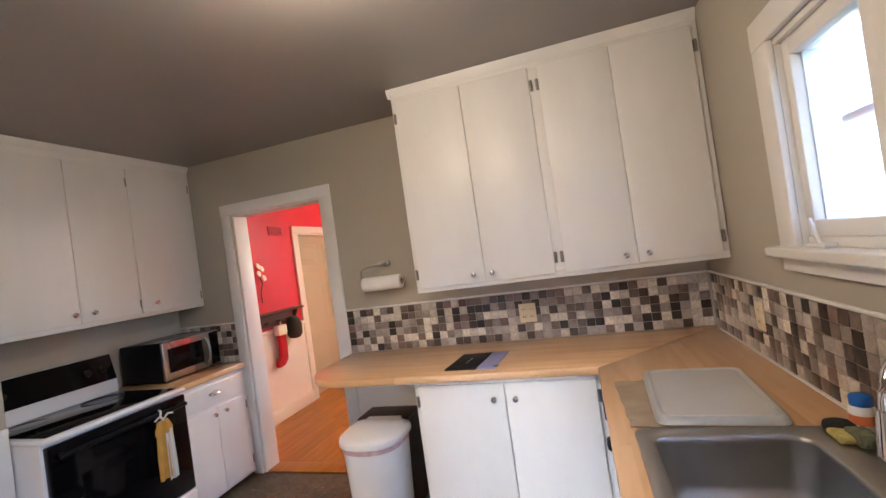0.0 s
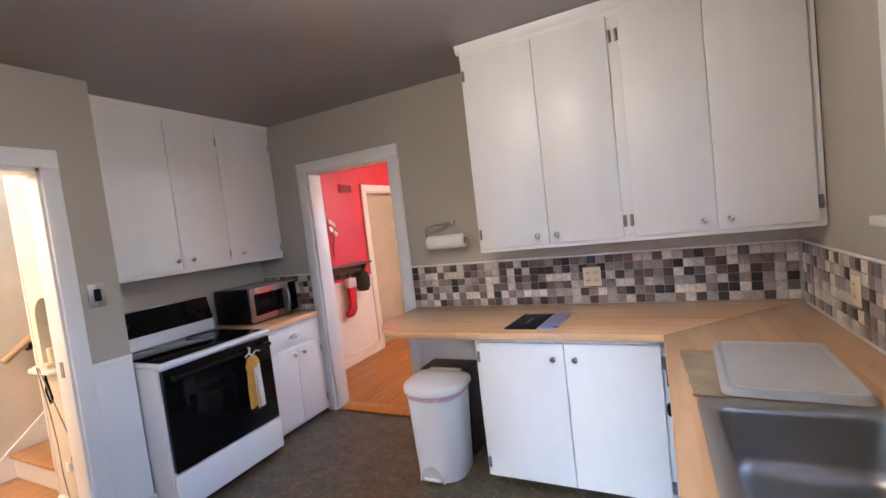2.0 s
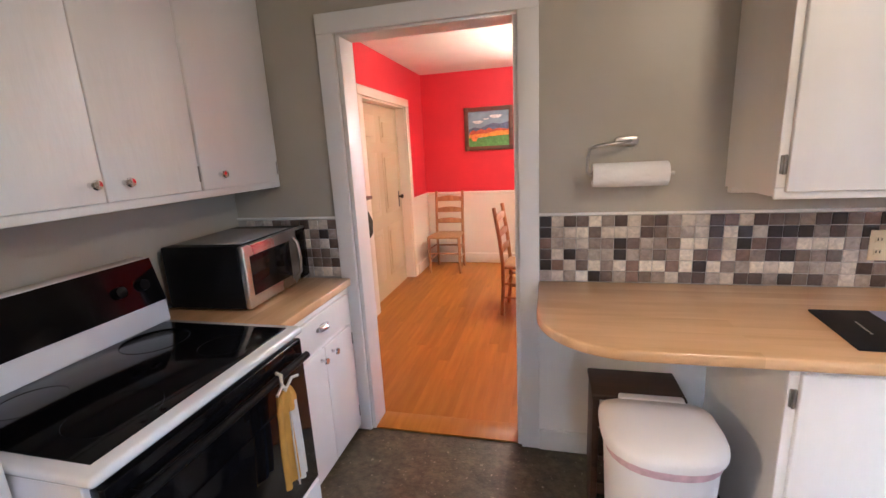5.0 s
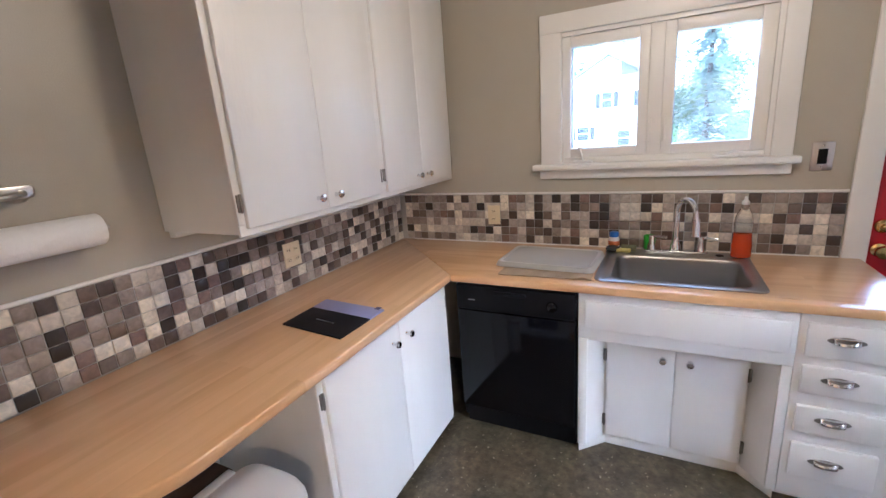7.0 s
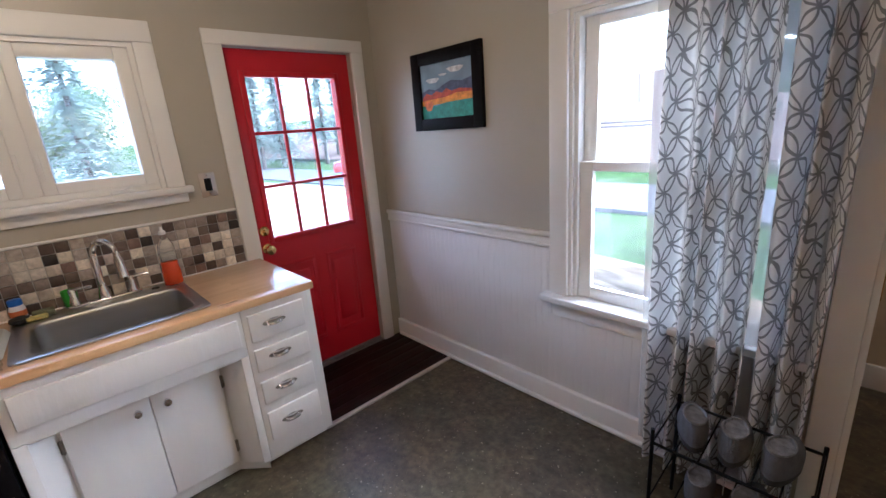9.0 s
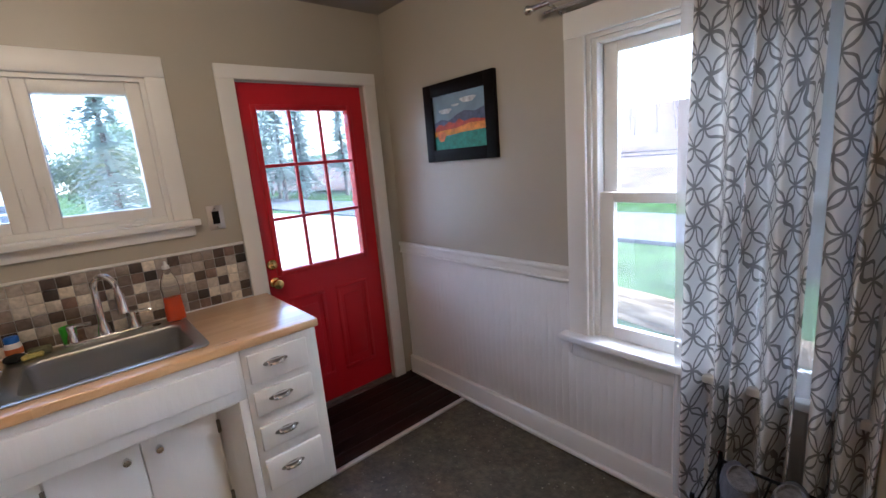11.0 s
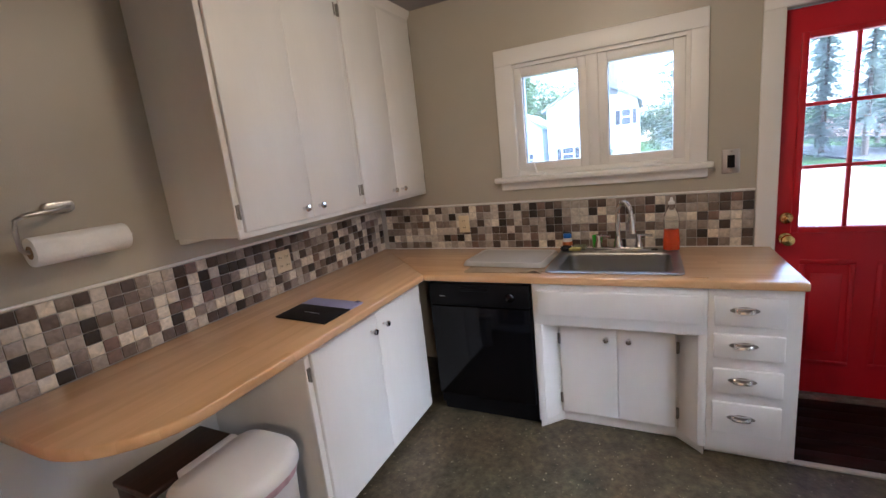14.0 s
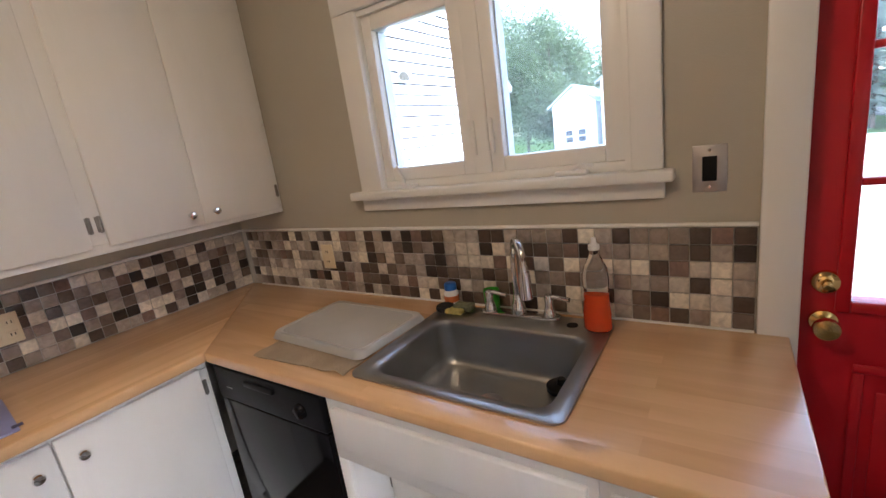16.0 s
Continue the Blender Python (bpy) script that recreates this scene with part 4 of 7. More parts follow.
part("handle", path_tube([(0.19, 0.125, 0.045), (0.213, 0.122, 0.07), (0.221, 0.12, 0.14), (0.213, 0.122, 0.21), (0.19, 0.125, 0.238)], 0.009), M_STEEL, fr, "curved steel handle")
part("top_panel", box(-0.17, 0.15, -0.20, 0.16, 0.2745, 0.278, 0.001), material("matte_grey", (0.35, 0.35, 0.35), 0.8), u, "flat grey panel on top of the case")
for x in (-0.15, 0.14):
    for y in (-0.2, 0.2):
        part("foot", tube((x, y, 0), (x, y, 0.014), 0.014), M_BLACKMAT, u)
u.matrix_basis = pose(-3.655, -0.285, 0.875, 0, 0, 3)

# sink
u = thing("sink", (-0.34, -1.675, 0.875), "single-bowl stainless steel drop-in sink", "sink")
bowl = bmesh.new()
loops = []
for (x0, x1, y0, y1, r, z) in ((-0.602, -0.052, -1.992, -1.352, 0.035, 0.876), (-0.602, -0.052, -1.992, -1.352, 0.035, 0.881), (-0.594, -0.058, -1.984, -1.360, 0.032, 0.884),
                               (-0.562, -0.178, -1.948, -1.408, 0.05, 0.882), (-0.557, -0.183, -1.944, -1.413, 0.05, 0.8775), (-0.555, -0.185, -1.942, -1.415, 0.05, 0.870), (-0.5545, -0.1855, -1.9415, -1.4155, 0.05, 0.860), (-0.546, -0.194, -1.932, -1.425, 0.055, 0.755), (-0.542, -0.198, -1.928, -1.429, 0.055, 0.735), (-0.528, -0.212, -1.914, -1.443, 0.05, 0.720), (-0.50, -0.24, -1.886, -1.471, 0.04, 0.715)):
    loops.append([bowl.verts.new((x, y, z)) for x, y in rounded(x0, x1, y0, y1, r)])
for a, b in zip(loops, loops[1:]):
    for i in range(len(a)):
        bowl.faces.new((a[i], a[(i + 1) % len(a)], b[(i + 1) % len(a)], b[i]))
bowl.faces.new(loops[-1])
bmesh.ops.recalc_face_normals(bowl, faces=bowl.faces[:])
part("basin", bowl, M_SINK, u)
part("drain", lathe([(0.042, 0), (0.040, 0.004), (0.028, 0.003), (0.0, 0.001)], (-0.36, -1.68, 0.7155)), M_CHROME, u, "chrome drain strainer")
part("hole_cover", lathe([(0.018, 0), (0.016, 0.003), (0, 0.0035)], (-0.115, -1.872, 0.8835)), M_BLACKMAT, u, "black faucet hole cover")

# faucet
u = thing("faucet", (-0.085, -1.680, 0.884), "chrome gooseneck faucet with two lever handles", "faucet")
part("deck_plate", prism(rounded(-0.112, -0.060, -1.825, -1.535, 0.025), 0.884, 0.896, 0.003), M_CHROME, u)
sp = lathe([(0.026, 0), (0.023, 0.03), (0.016, 0.05), (0.014, 0.07)], (-0.086, -1.680, 0.894))
ux, uy = -0.80, -0.60   # the spout is swung towards the door
arc = [(-0.086, -1.680, 0.95), (-0.086, -1.680, 1.08)]
for a in range(180, -1, -15):
    k = 0.062 * (1 + math.cos(radians(a)))
    arc.append((-0.086 + ux * k, -1.680 + uy * k, 1.095 + 0.068 * math.sin(radians(a))))
arc.append((-0.086 + ux * 0.126, -1.680 + uy * 0.126, 1.07))
path_tube(arc, 0.0135, 14, bm=sp)
tube((-0.086 + ux * 0.126, -1.680 + uy * 0.126, 1.08), (-0.086 + ux * 0.132, -1.680 + uy * 0.132, 0.995), 0.0175, 0.0215, bm=sp)
part("spout", sp, M_CHROME, u)
for y in (-1.570, -1.790):
    hd = lathe([(0.022, 0), (0.019, 0.02), (0.013, 0.04), (0.015, 0.068), (0.011, 0.076), (0.0, 0.078)], (-0.086, y, 0.894), seg=18)
    path_tube([(-0.086, y, 0.958), (-0.090, y - 0.02, 0.966), (-0.098, y - 0.072, 0.962)], 0.0078, bm=hd)
    part("lever", hd, M_CHROME, u)

# ---- things on walls and worktops ----


M_PLATE = material("brushed_nickel_plate", (0.55, 0.51, 0.49), 0.32, 0.85, var=0.06, scale=30, bump=0.03, stretch=(1, 1, 0.1))


def plate(at, axis, kind, label):
    """A wall plate: at its middle on the wall, axis out of the wall (along x or y)."""
    a = Vector(axis)
    s = Vector((0, 0, 1)).cross(a)
    c = Vector(at)
    t = thing("outlet" if kind == "outlet" else "light_switch", at, label, "outlet" if kind == "outlet" else "switch")

    def slab(w, h, d0, d1, off=(0, 0), bev=0.002):
        p = [c + s * (off[0] - w / 2) + Vector((0, 0, off[1] - h / 2)) + a * d0, c + s * (off[0] + w / 2) + Vector((0, 0, off[1] + h / 2)) + a * d1]
        return box(min(p[0][0], p[1][0]), max(p[0][0], p[1][0]), min(p[0][1], p[1][1]), max(p[0][1], p[1][1]), p[0][2], p[1][2], bev)

    if kind == "outlet":
        part("plate", slab(0.078 if abs(a[0]) else 0.105, 0.118, 0, 0.006), M_ALMOND, t)
        for o in ((0,) if abs(a[0]) else (-0.024, 0.024)):
            for z in (-0.024, 0.024):
                part("socket", slab(0.030, 0.026, 0.005, 0.0085, (o, z)), M_ALMOND, t)
                for k in (-0.006, 0.006):
                    part("slot", slab(0.003, 0.010, 0.008, 0.0088, (o + k, z), 0), M_BLACKMAT, t)
    else:
        part("plate", slab(0.080, 0.125, 0, 0.006), M_PLATE if kind == "steel" else M_ALMOND, t)
        part("rocker", slab(0.034, 0.066, 0.005, 0.010), M_BLACKMAT if kind == "steel" else M_ALMOND, t, "black rocker" if kind == "steel" else "")
        for z in (-0.048, 0.048):
            part("screw", lathe([(0.004, 0), (0.003, 0.001), (0, 0.0012)], c + a * 0.006 + Vector((0, 0, z)), axis, 10), M_CHROME, t)
    return t


plate((-1.036, -0.011, 1.045), (0, -1, 0), "outlet", "almond double wall outlet set in the tiles")
plate((-0.011, -0.684, 1.05), (-1, 0, 0), "outlet", "almond wall outlet set in the tiles")
plate((0.0, -2.236, 1.335), (-1, 0, 0), "steel", "stainless switch plate with black rocker by the red door")
plate((WX, -1.535, 1.313), (1, 0, 0), "steel", "stainless switch plate with black rocker by the hall doorway")

# paper towel holder and roll
t = thing("paper_towel_holder", (-1.96, 0, 1.48), "bent steel paper towel arm on the wall", "holder")
part("mount", prism(rounded(-2.015, -1.925, 1.462, 1.499, 0.014), -0.026, 0.0, 0.004, axis="y"), M_NICKEL, t)
part("arm", path_tube([(-1.955, -0.018, 1.48), (-1.965, -0.065, 1.478), (-2.0, -0.082, 1.474), (-2.09, -0.085, 1.466), (-2.118, -0.085, 1.455), (-2.124, -0.085, 1.42), (-2.124, -0.085, 1.365), (-2.115, -0.085, 1.352), (-2.06, -0.085, 1.350), (-1.80, -0.085, 1.350)], 0.0075), M_NICKEL, t)
r = thing("paper_towel_roll", (-1.96, -0.085, 1.35), "white paper towel roll", "paper towel")
M_PAPER = material("soft_paper", (0.82, 0.81, 0.79), 0.9, var=0.03, bump=0.25, bscale=120)
part("roll", lathe([(0.018, 0), (0.046, 0.0), (0.048, 0.004), (0.048, 0.276), (0.046, 0.28), (0.018, 0.28)], (-2.105, -0.085, 1.350), (1, 0, 0), 32), M_PAPER, r)
part("core", lathe([(0.0185, -0.001), (0.0215, -0.001), (0.0215, 0.2815), (0.0185, 0.2815)], (-2.105, -0.085, 1.350), (1, 0, 0), 24), material("cardboard", (0.30, 0.2, 0.12), 0.85), r, "brown cardboard core")
part("loose_sheet", box(-2.10, -1.83, -0.0375, -0.0365, 1.315, 1.352), M_PAPER, r)

# booklet on the worktop
t = thing("booklet", (-1.26, -0.45, 0.875), "black booklet with a lavender edge on the worktop", "booklet")
part("black_cover", prism([(-1.405, -0.297), (-1.232, -0.292), (-1.262, -0.612), (-1.435, -0.608)], 0.8752, 0.882, 0.001), material("black_card", (0.008, 0.008, 0.010), 0.5, spec=0.2), t)
part("lavender_strip", prism([(-1.230, -0.292), (-1.138, -0.289), (-1.165, -0.614), (-1.260, -0.612)], 0.8752, 0.8815, 0.001), material("lavender_card", (0.30, 0.31, 0.52), 0.4), t, "lavender blue strip")
part("print_bar", prism([(-1.330, -0.40), (-1.324, -0.40), (-1.338, -0.50), (-1.344, -0.50)], 0.8815, 0.8824), M_NICKEL, t, "small grey printed bar")
part("print_bar", prism([(-1.175, -0.57), (-1.150, -0.57), (-1.152, -0.595), (-1.177, -0.595)], 0.881, 0.8819), material("dark_violet_print", (0.06, 0.05, 0.12), 0.5), t, "small dark printed bar")

# drying tray on a folded cloth
M_CLOTH = material("beige_cloth", (0.36, 0.27, 0.17), 0.95, var=0.15, scale=12, bump=0.5, bscale=140)
bm = bmesh.new()
gx, gy = 24, 28
vs = []
for i in range(gx + 1):
    row = []
    for j in range(gy + 1):
        x = -0.615 + 0.38 * i / gx + 0.0018 * math.sin(j * 0.7) + 0.006 * math.sin(j * 0.13 + 1)
        y = -1.343 + 0.43 * j / gy + 0.002 * math.sin(i * 1.1) + 0.02 * (i / gx)
        fold = math.exp(-((j - 2.5) / 1.6) ** 2) * max(0, 1 - i / 5)
        row.append(bm.verts.new((x, y, 0.8788 + 0.003 * (0.5 + 0.5 * math.sin(i * 0.8 + j * 0.55) * math.cos(j * 0.33)) + 0.011 * fold)))
    vs.append(row)
for i in range(gx):
    for j in range(gy):
        bm.faces.new((vs[i][j], vs[i + 1][j], vs[i + 1][j + 1], vs[i][j + 1]))
ext = bmesh.ops.extrude_face_region(bm, geom=bm.faces[:])
bmesh.ops.translate(bm, verts=[v for v in ext["geom"] if isinstance(v, bmesh.types.BMVert)], vec=(0, 0, -0.003))
bmesh.ops.recalc_face_normals(bm, faces=bm.faces[:])
cloth = solid("dish_cloth", bm, M_CLOTH, "tan cloth folded under the plastic tray", "cloth")
t = thing("plastic_tray", (-0.348, -1.106, 0.885), "frosted translucent plastic tray lying upside down", "tray")
m_tray = material("frosted_plastic", (0.60, 0.585, 0.54), 0.36, var=0.05, scale=9, bump=0.10, bscale=30)
m_tray.node_tree.nodes["Principled BSDF"].inputs["Transmission Weight"].default_value = 0.35
tray, loops = bmesh.new(), []
for k, z in ((-0.002, 0.884), (0.0, 0.888), (0.006, 0.903), (0.009, 0.9065), (0.013, 0.9075), (0.018, 0.9065), (0.022, 0.9045), (0.026, 0.904)):
    loops.append([tray.verts.new((x, y, z)) for x, y in rounded(-0.172 + k, 0.172 - k, -0.242 + k, 0.242 - k, 0.034)])
for a, b in zip(loops, loops[1:]):
    for i in range(len(a)):
        tray.faces.new((a[i], a[(i + 1) % len(a)], b[(i + 1) % len(a)], b[i]))
base = bmesh.new()
base.faces.new([base.verts.new(v.co) for v in loops[-1]])
for piece_bm, piece_name in ((tray, "rim"), (base, "bottom")):
    bmesh.ops.recalc_face_normals(piece_bm, faces=piece_bm.faces[:])
    bmesh.ops.transform(piece_bm, matrix=pose(-0.348, -1.106, 0, 0, 0, -3), verts=piece_bm.verts[:])
    part(piece_name, piece_bm, m_tray, t)

# a little spilt water at the worktop's front edge
bm = bmesh.new()
ring = []
for i in range(40):
    a = 2 * math.pi * i / 40
    r = 1 + 0.22 * math.sin(3 * a + 0.6) + 0.16 * math.sin(5 * a + 2.0) + 0.08 * math.sin(9 * a)
    ring.append(bm.verts.new((-0.634 + 0.013 * r * math.sin(a), -2.043 + 0.042 * r * math.cos(a), 0.8752)))
top = [bm.verts.new((-0.634 + (v.co.x + 0.634) * 0.9, -2.043 + (v.co.y + 2.043) * 0.95, 0.8764)) for v in ring]
bm.faces.new(top)
for i in range(40):
    bm.faces.new((ring[i], ring[(i + 1) % 40], top[(i + 1) % 40], top[i]))
bmesh.ops.recalc_face_normals(bm, faces=bm.faces[:])
solid("water_spill", bm, glass("spilt_water", ior=1.33), "thin puddle of clear water on the worktop", "water")

# bottles and sponges at the sink
M_CLEAR = glass("clear_plastic", (0.95, 0.97, 0.97), 0.05, 1.2)
t = thing("soap_bottle", (-0.125, -1.954, 0.884), "clear dish soap bottle half full of orange soap", "bottle")


def oval(profile, squash=0.66):
    """A turned shape pressed flat towards the wall."""
    bm = lathe(profile, (0, 0, 0), seg=28)
    bmesh.ops.transform(bm, matrix=Matrix.Translation((-0.125, -1.954, 0.884)) @ Matrix.Diagonal((squash, 1, 1, 1)), verts=bm.verts[:])
    return bm


part("soap", oval([(0.033, 0.003), (0.0385, 0.008), (0.0385, 0.055), (0.035, 0.095), (0.0345, 0.118), (0, 0.118)]), material("orange_soap", (0.85, 0.085, 0.015), 0.15, coat=0.3), t, "orange dish soap")
part("bottle", oval([(0.035, 0), (0.041, 0.006), (0.041, 0.058), (0.037, 0.100), (0.0365, 0.130), (0.039, 0.165), (0.034, 0.200), (0.019, 0.232), (0.015, 0.240), (0.0145, 0.256), (0.014, 0.256)]), M_CLEAR, t, "clear plastic bottle")
part("cap", lathe([(0.016, 0), (0.016, 0.014), (0.008, 0.020), (0.006, 0.036), (0, 0.037)], (-0.125, -1.954, 1.139)), M_PLASTIC, t, "white squeeze cap")
t = thing("dish_brush_cup", (-0.045, -1.555, 0.884), "bright green plastic cup behind the sink", "cup")
part("cup", lathe([(0.024, 0), (0.026, 0.003), (0.030, 0.075), (0.028, 0.075), (0.024, 0.006), (0, 0.005)], (-0.05, -1.56, 0.884)), material("green_plastic", (0.06, 0.42, 0.03), 0.35), t)
t = thing("soap_dispenser", (-0.05, -1.385, 0.884), "small white bottle with orange band and blue cap", "bottle")
part("bottle", lathe([(0.026, 0), (0.028, 0.004), (0.028, 0.05), (0.022, 0.065)], (-0.052, -1.385, 0.884)), M_PLASTIC, t)
part("band", lathe([(0.0285, 0.018), (0.0290, 0.018), (0.0290, 0.042), (0.0285, 0.042)], (-0.052, -1.385, 0.884)), material("orange_label", (0.65, 0.18, 0.05), 0.5), t, "orange label band")
part("cap", lathe([(0.024, 0.064), (0.024, 0.086), (0.020, 0.090), (0, 0.090)], (-0.052, -1.385, 0.884)), material("blue_plastic", (0.02, 0.14, 0.55), 0.35), t, "blue cap")
solid("sponge", box(-0.115, -0.07, -1.50, -1.425, 0.884, 0.912, 0.006), material("olive_sponge", (0.16, 0.16, 0.09), 0.95, var=0.3, scale=60, bump=0.8, bscale=200), "olive green sponge on the sink rim", "sponge")
solid("scrubber", box(-0.145, -0.10, -1.475, -1.405, 0.884, 0.901, 0.006), material("yellow_sponge", (0.60, 0.52, 0.16), 0.95, var=0.2, scale=60, bump=0.8, bscale=200), "yellow sponge beside the faucet", "sponge")
solid("scouring_pad", lathe([(0.03, 0), (0.036, 0.006), (0.034, 0.018), (0.02, 0.024), (0, 0.025)], (-0.105, -1.385, 0.884)), material("dark_scourer", (0.02, 0.02, 0.018), 0.9, bump=1.0, bscale=150), "round dark scouring pad on the sink rim", "sponge")
solid("drain_stopper", lathe([(0.035, 0), (0.046, 0.008), (0.046, 0.022), (0.014, 0.028), (0.012, 0.045), (0, 0.047)], (-0.235, -1.865, 0.717)), M_BLACKMAT, "black rubber stopper in the sink", "stopper")

# pedal bin
t = thing("pedal_bin", (-1.905, -0.575, 0), "white plastic pedal bin with a domed lid", "bin")


def dshape(cx, cy, w, d, n=28):
    """A bin's plan: straight back, round front."""
    out = []
    for i in range(n):
        a = 2 * math.pi * i / n
        x, y = math.cos(a), math.sin(a)
        k = 0.86 if y < 0 else 0.36
        out.append((cx + w * math.copysign(abs(x) ** k, x), cy + d * math.copysign(abs(y) ** k, y)))
    return out


def loft(rings, cap=True):
    bm = bmesh.new()
    ls = [[bm.verts.new((x, y, z)) for x, y in ring] for ring, z in rings]
    for a, b in zip(ls, ls[1:]):
        for i in range(len(a)):
            bm.faces.new((a[i], a[(i + 1) % len(a)], b[(i + 1) % len(a)], b[i]))
    if cap:
        bm.faces.new(ls[0])
        bm.faces.new(ls[-1])
    bmesh.ops.recalc_face_normals(bm, faces=bm.faces[:])
    return bm


BX, BY = -1.915, -0.582
part("body", loft([(dshape(BX, BY, 0.147, 0.130), 0.0), (dshape(BX, BY, 0.150, 0.133), 0.01), (dshape(BX, BY, 0.172, 0.150), 0.50), (dshape(BX, BY, 0.172, 0.150), 0.515)]), M_PLASTIC, t)
part("liner", loft([(dshape(BX, BY - 0.004, 0.1745, 0.1545), 0.488), (dshape(BX, BY - 0.004, 0.1765, 0.1565), 0.515)]), material("pink_liner", (0.62, 0.42, 0.45), 0.5, var=0.2, scale=30), t, "pale pink bin liner edge")
lid = part("lid", loft([(dshape(BX, BY, 0.182, 0.160), 0.514), (dshape(BX, BY, 0.188, 0.168), 0.520), (dshape(BX, BY, 0.188, 0.168), 0.540), (dshape(BX, BY, 0.182, 0.162), 0.555), (dshape(BX, BY, 0.162, 0.142), 0.570), (dshape(BX, BY, 0.11, 0.09), 0.581), (dshape(BX, BY, 0.04, 0.03), 0.585)]), M_PLASTIC, t)
part("lid_hinge", box(BX - 0.11, BX + 0.11, BY + 0.135, BY + 0.175, 0.515, 0.575, 0.008), M_PLASTIC, t)
arch = [(BX - 0.012 + 0.078 * math.cos(radians(a)), 0.004 + 0.098 * math.sin(radians(a))) for a in range(0, 181, 10)]
# flush plate; its darker grey paints the shade inside the pedal arch
recess = part("pedal_recess", prism(arch, BY - 0.1375, BY - 0.120, axis="y"), material("recess_shade_grey", (0.50, 0.49, 0.48), 0.5, var=0.05), t, "arched plate, its grey painting the shade of the pedal recess")
part("arch_rim", path_tube([(x, BY - 0.1375 - 0.02 * z, z) for x, z in arch], 0.004, 8), M_PLASTIC, recess)
part("pedal", prism([(BX - 0.070, BY - 0.136), (BX - 0.055, BY - 0.156), (BX + 0.031, BY - 0.156), (BX + 0.046, BY - 0.136)], 0.014, 0.028, 0.004), M_PLASTIC, t)

# folding wooden stool stowed behind the bin
t = thing("step_stool", (-1.86, -0.25, 0), "dark stained wooden step stool in the knee space", "stool")
M_DARKWOOD = wood("dark_stained_wood", (0.018, 0.009, 0.006), (0.06, 0.030, 0.018), "x", 40, 0.45)
part("seat", box(-2.115, -1.785, -0.398, -0.19, 0.528, 0.552, 0.006), M_DARKWOOD, t)
part("side_panel", box(-2.11, -2.085, -0.385, -0.20, 0.0, 0.528, 0.004), M_DARKWOOD, t)
part("side_panel", box(-1.815, -1.79, -0.385, -0.20, 0.0, 0.528, 0.004), M_DARKWOOD, t)
part("step", box(-2.085, -1.815, -0.398, -0.22, 0.265, 0.287, 0.004), M_DARKWOOD, t)
for z in (0.09, 0.40):
    part("rail", box(-2.085, -1.815, -0.375, -0.355, z, z + 0.05, 0.003), M_DARKWOOD, t)

# kitchen towel on the oven handle
t = thing("kitchen_towel", (-3.10, -0.87, 0.6), "yellow and white kitchen towel tied to the oven handle", "towel")
M_TOW = material("mustard_towel", (0.62, 0.33, 0.05), 0.95, var=0.12, scale=20, bump=0.6, bscale=260)
M_TOWW = material("white_towel", (0.72, 0.68, 0.62), 0.95, var=0.06, scale=20, bump=0.6, bscale=260)


def hanging(x, y0, y1, z0, z1, top, ph):
    bm = bmesh.new()
    n, m = 12, 16
    g = []
    for i in range(n + 1):
        row = []
        for j in range(m + 1):
            s, v = i / n, j / m
            narrow = top + (1 - top) * min(1, v * 1.6) ** 0.8
            yc = (y0 + y1) / 2
            row.append(bm.verts.new((x + 0.008 * math.sin(s * 11 + ph) * (0.4 + 0.6 * v), yc + (s - 0.5) * (y1 - y0) * narrow, z1 + (z0 - z1) * v)))
        g.append(row)
    for i in range(n):
        for j in range(m):
            bm.faces.new((g[i][j], g[i + 1][j], g[i + 1][j + 1], g[i][j + 1]))
    ext = bmesh.ops.extrude_face_region(bm, geom=bm.faces[:])
    bmesh.ops.translate(bm, verts=[v for v in ext["geom"] if isinstance(v, bmesh.types.BMVert)], vec=(-0.005, 0, 0))
    bmesh.ops.recalc_face_normals(bm, faces=bm.faces[:])
    return bm


part("yellow_cloth", hanging(-3.094, -0.925, -0.835, 0.43, 0.76, 0.6, 0.0), M_TOW, t)
part("white_cloth", hanging(-3.088, -0.875, -0.815, 0.415, 0.70, 0.75, 1.4), M_TOWW, t)
part("top_band", hanging(-3.087, -0.93, -0.815, 0.685, 0.765, 0.5, 0.7), M_TOW, t)
tie = path_tube([(-3.09, -0.87, 0.76), (-3.09, -0.885, 0.79), (-3.095, -0.875, 0.815), (-3.115, -0.87, 0.818)], 0.006, 8)
path_tube([(-3.086, -0.87, 0.77), (-3.08, -0.90, 0.79), (-3.078, -0.93, 0.775)], 0.005, 8, bm=tie)
path_tube([(-3.086, -0.87, 0.77), (-3.08, -0.845, 0.793), (-3.078, -0.815, 0.785)], 0.005, 8, bm=tie)
part("tie", tie, M_TOWW, t, "white ribbon tie")

# framed landscapes


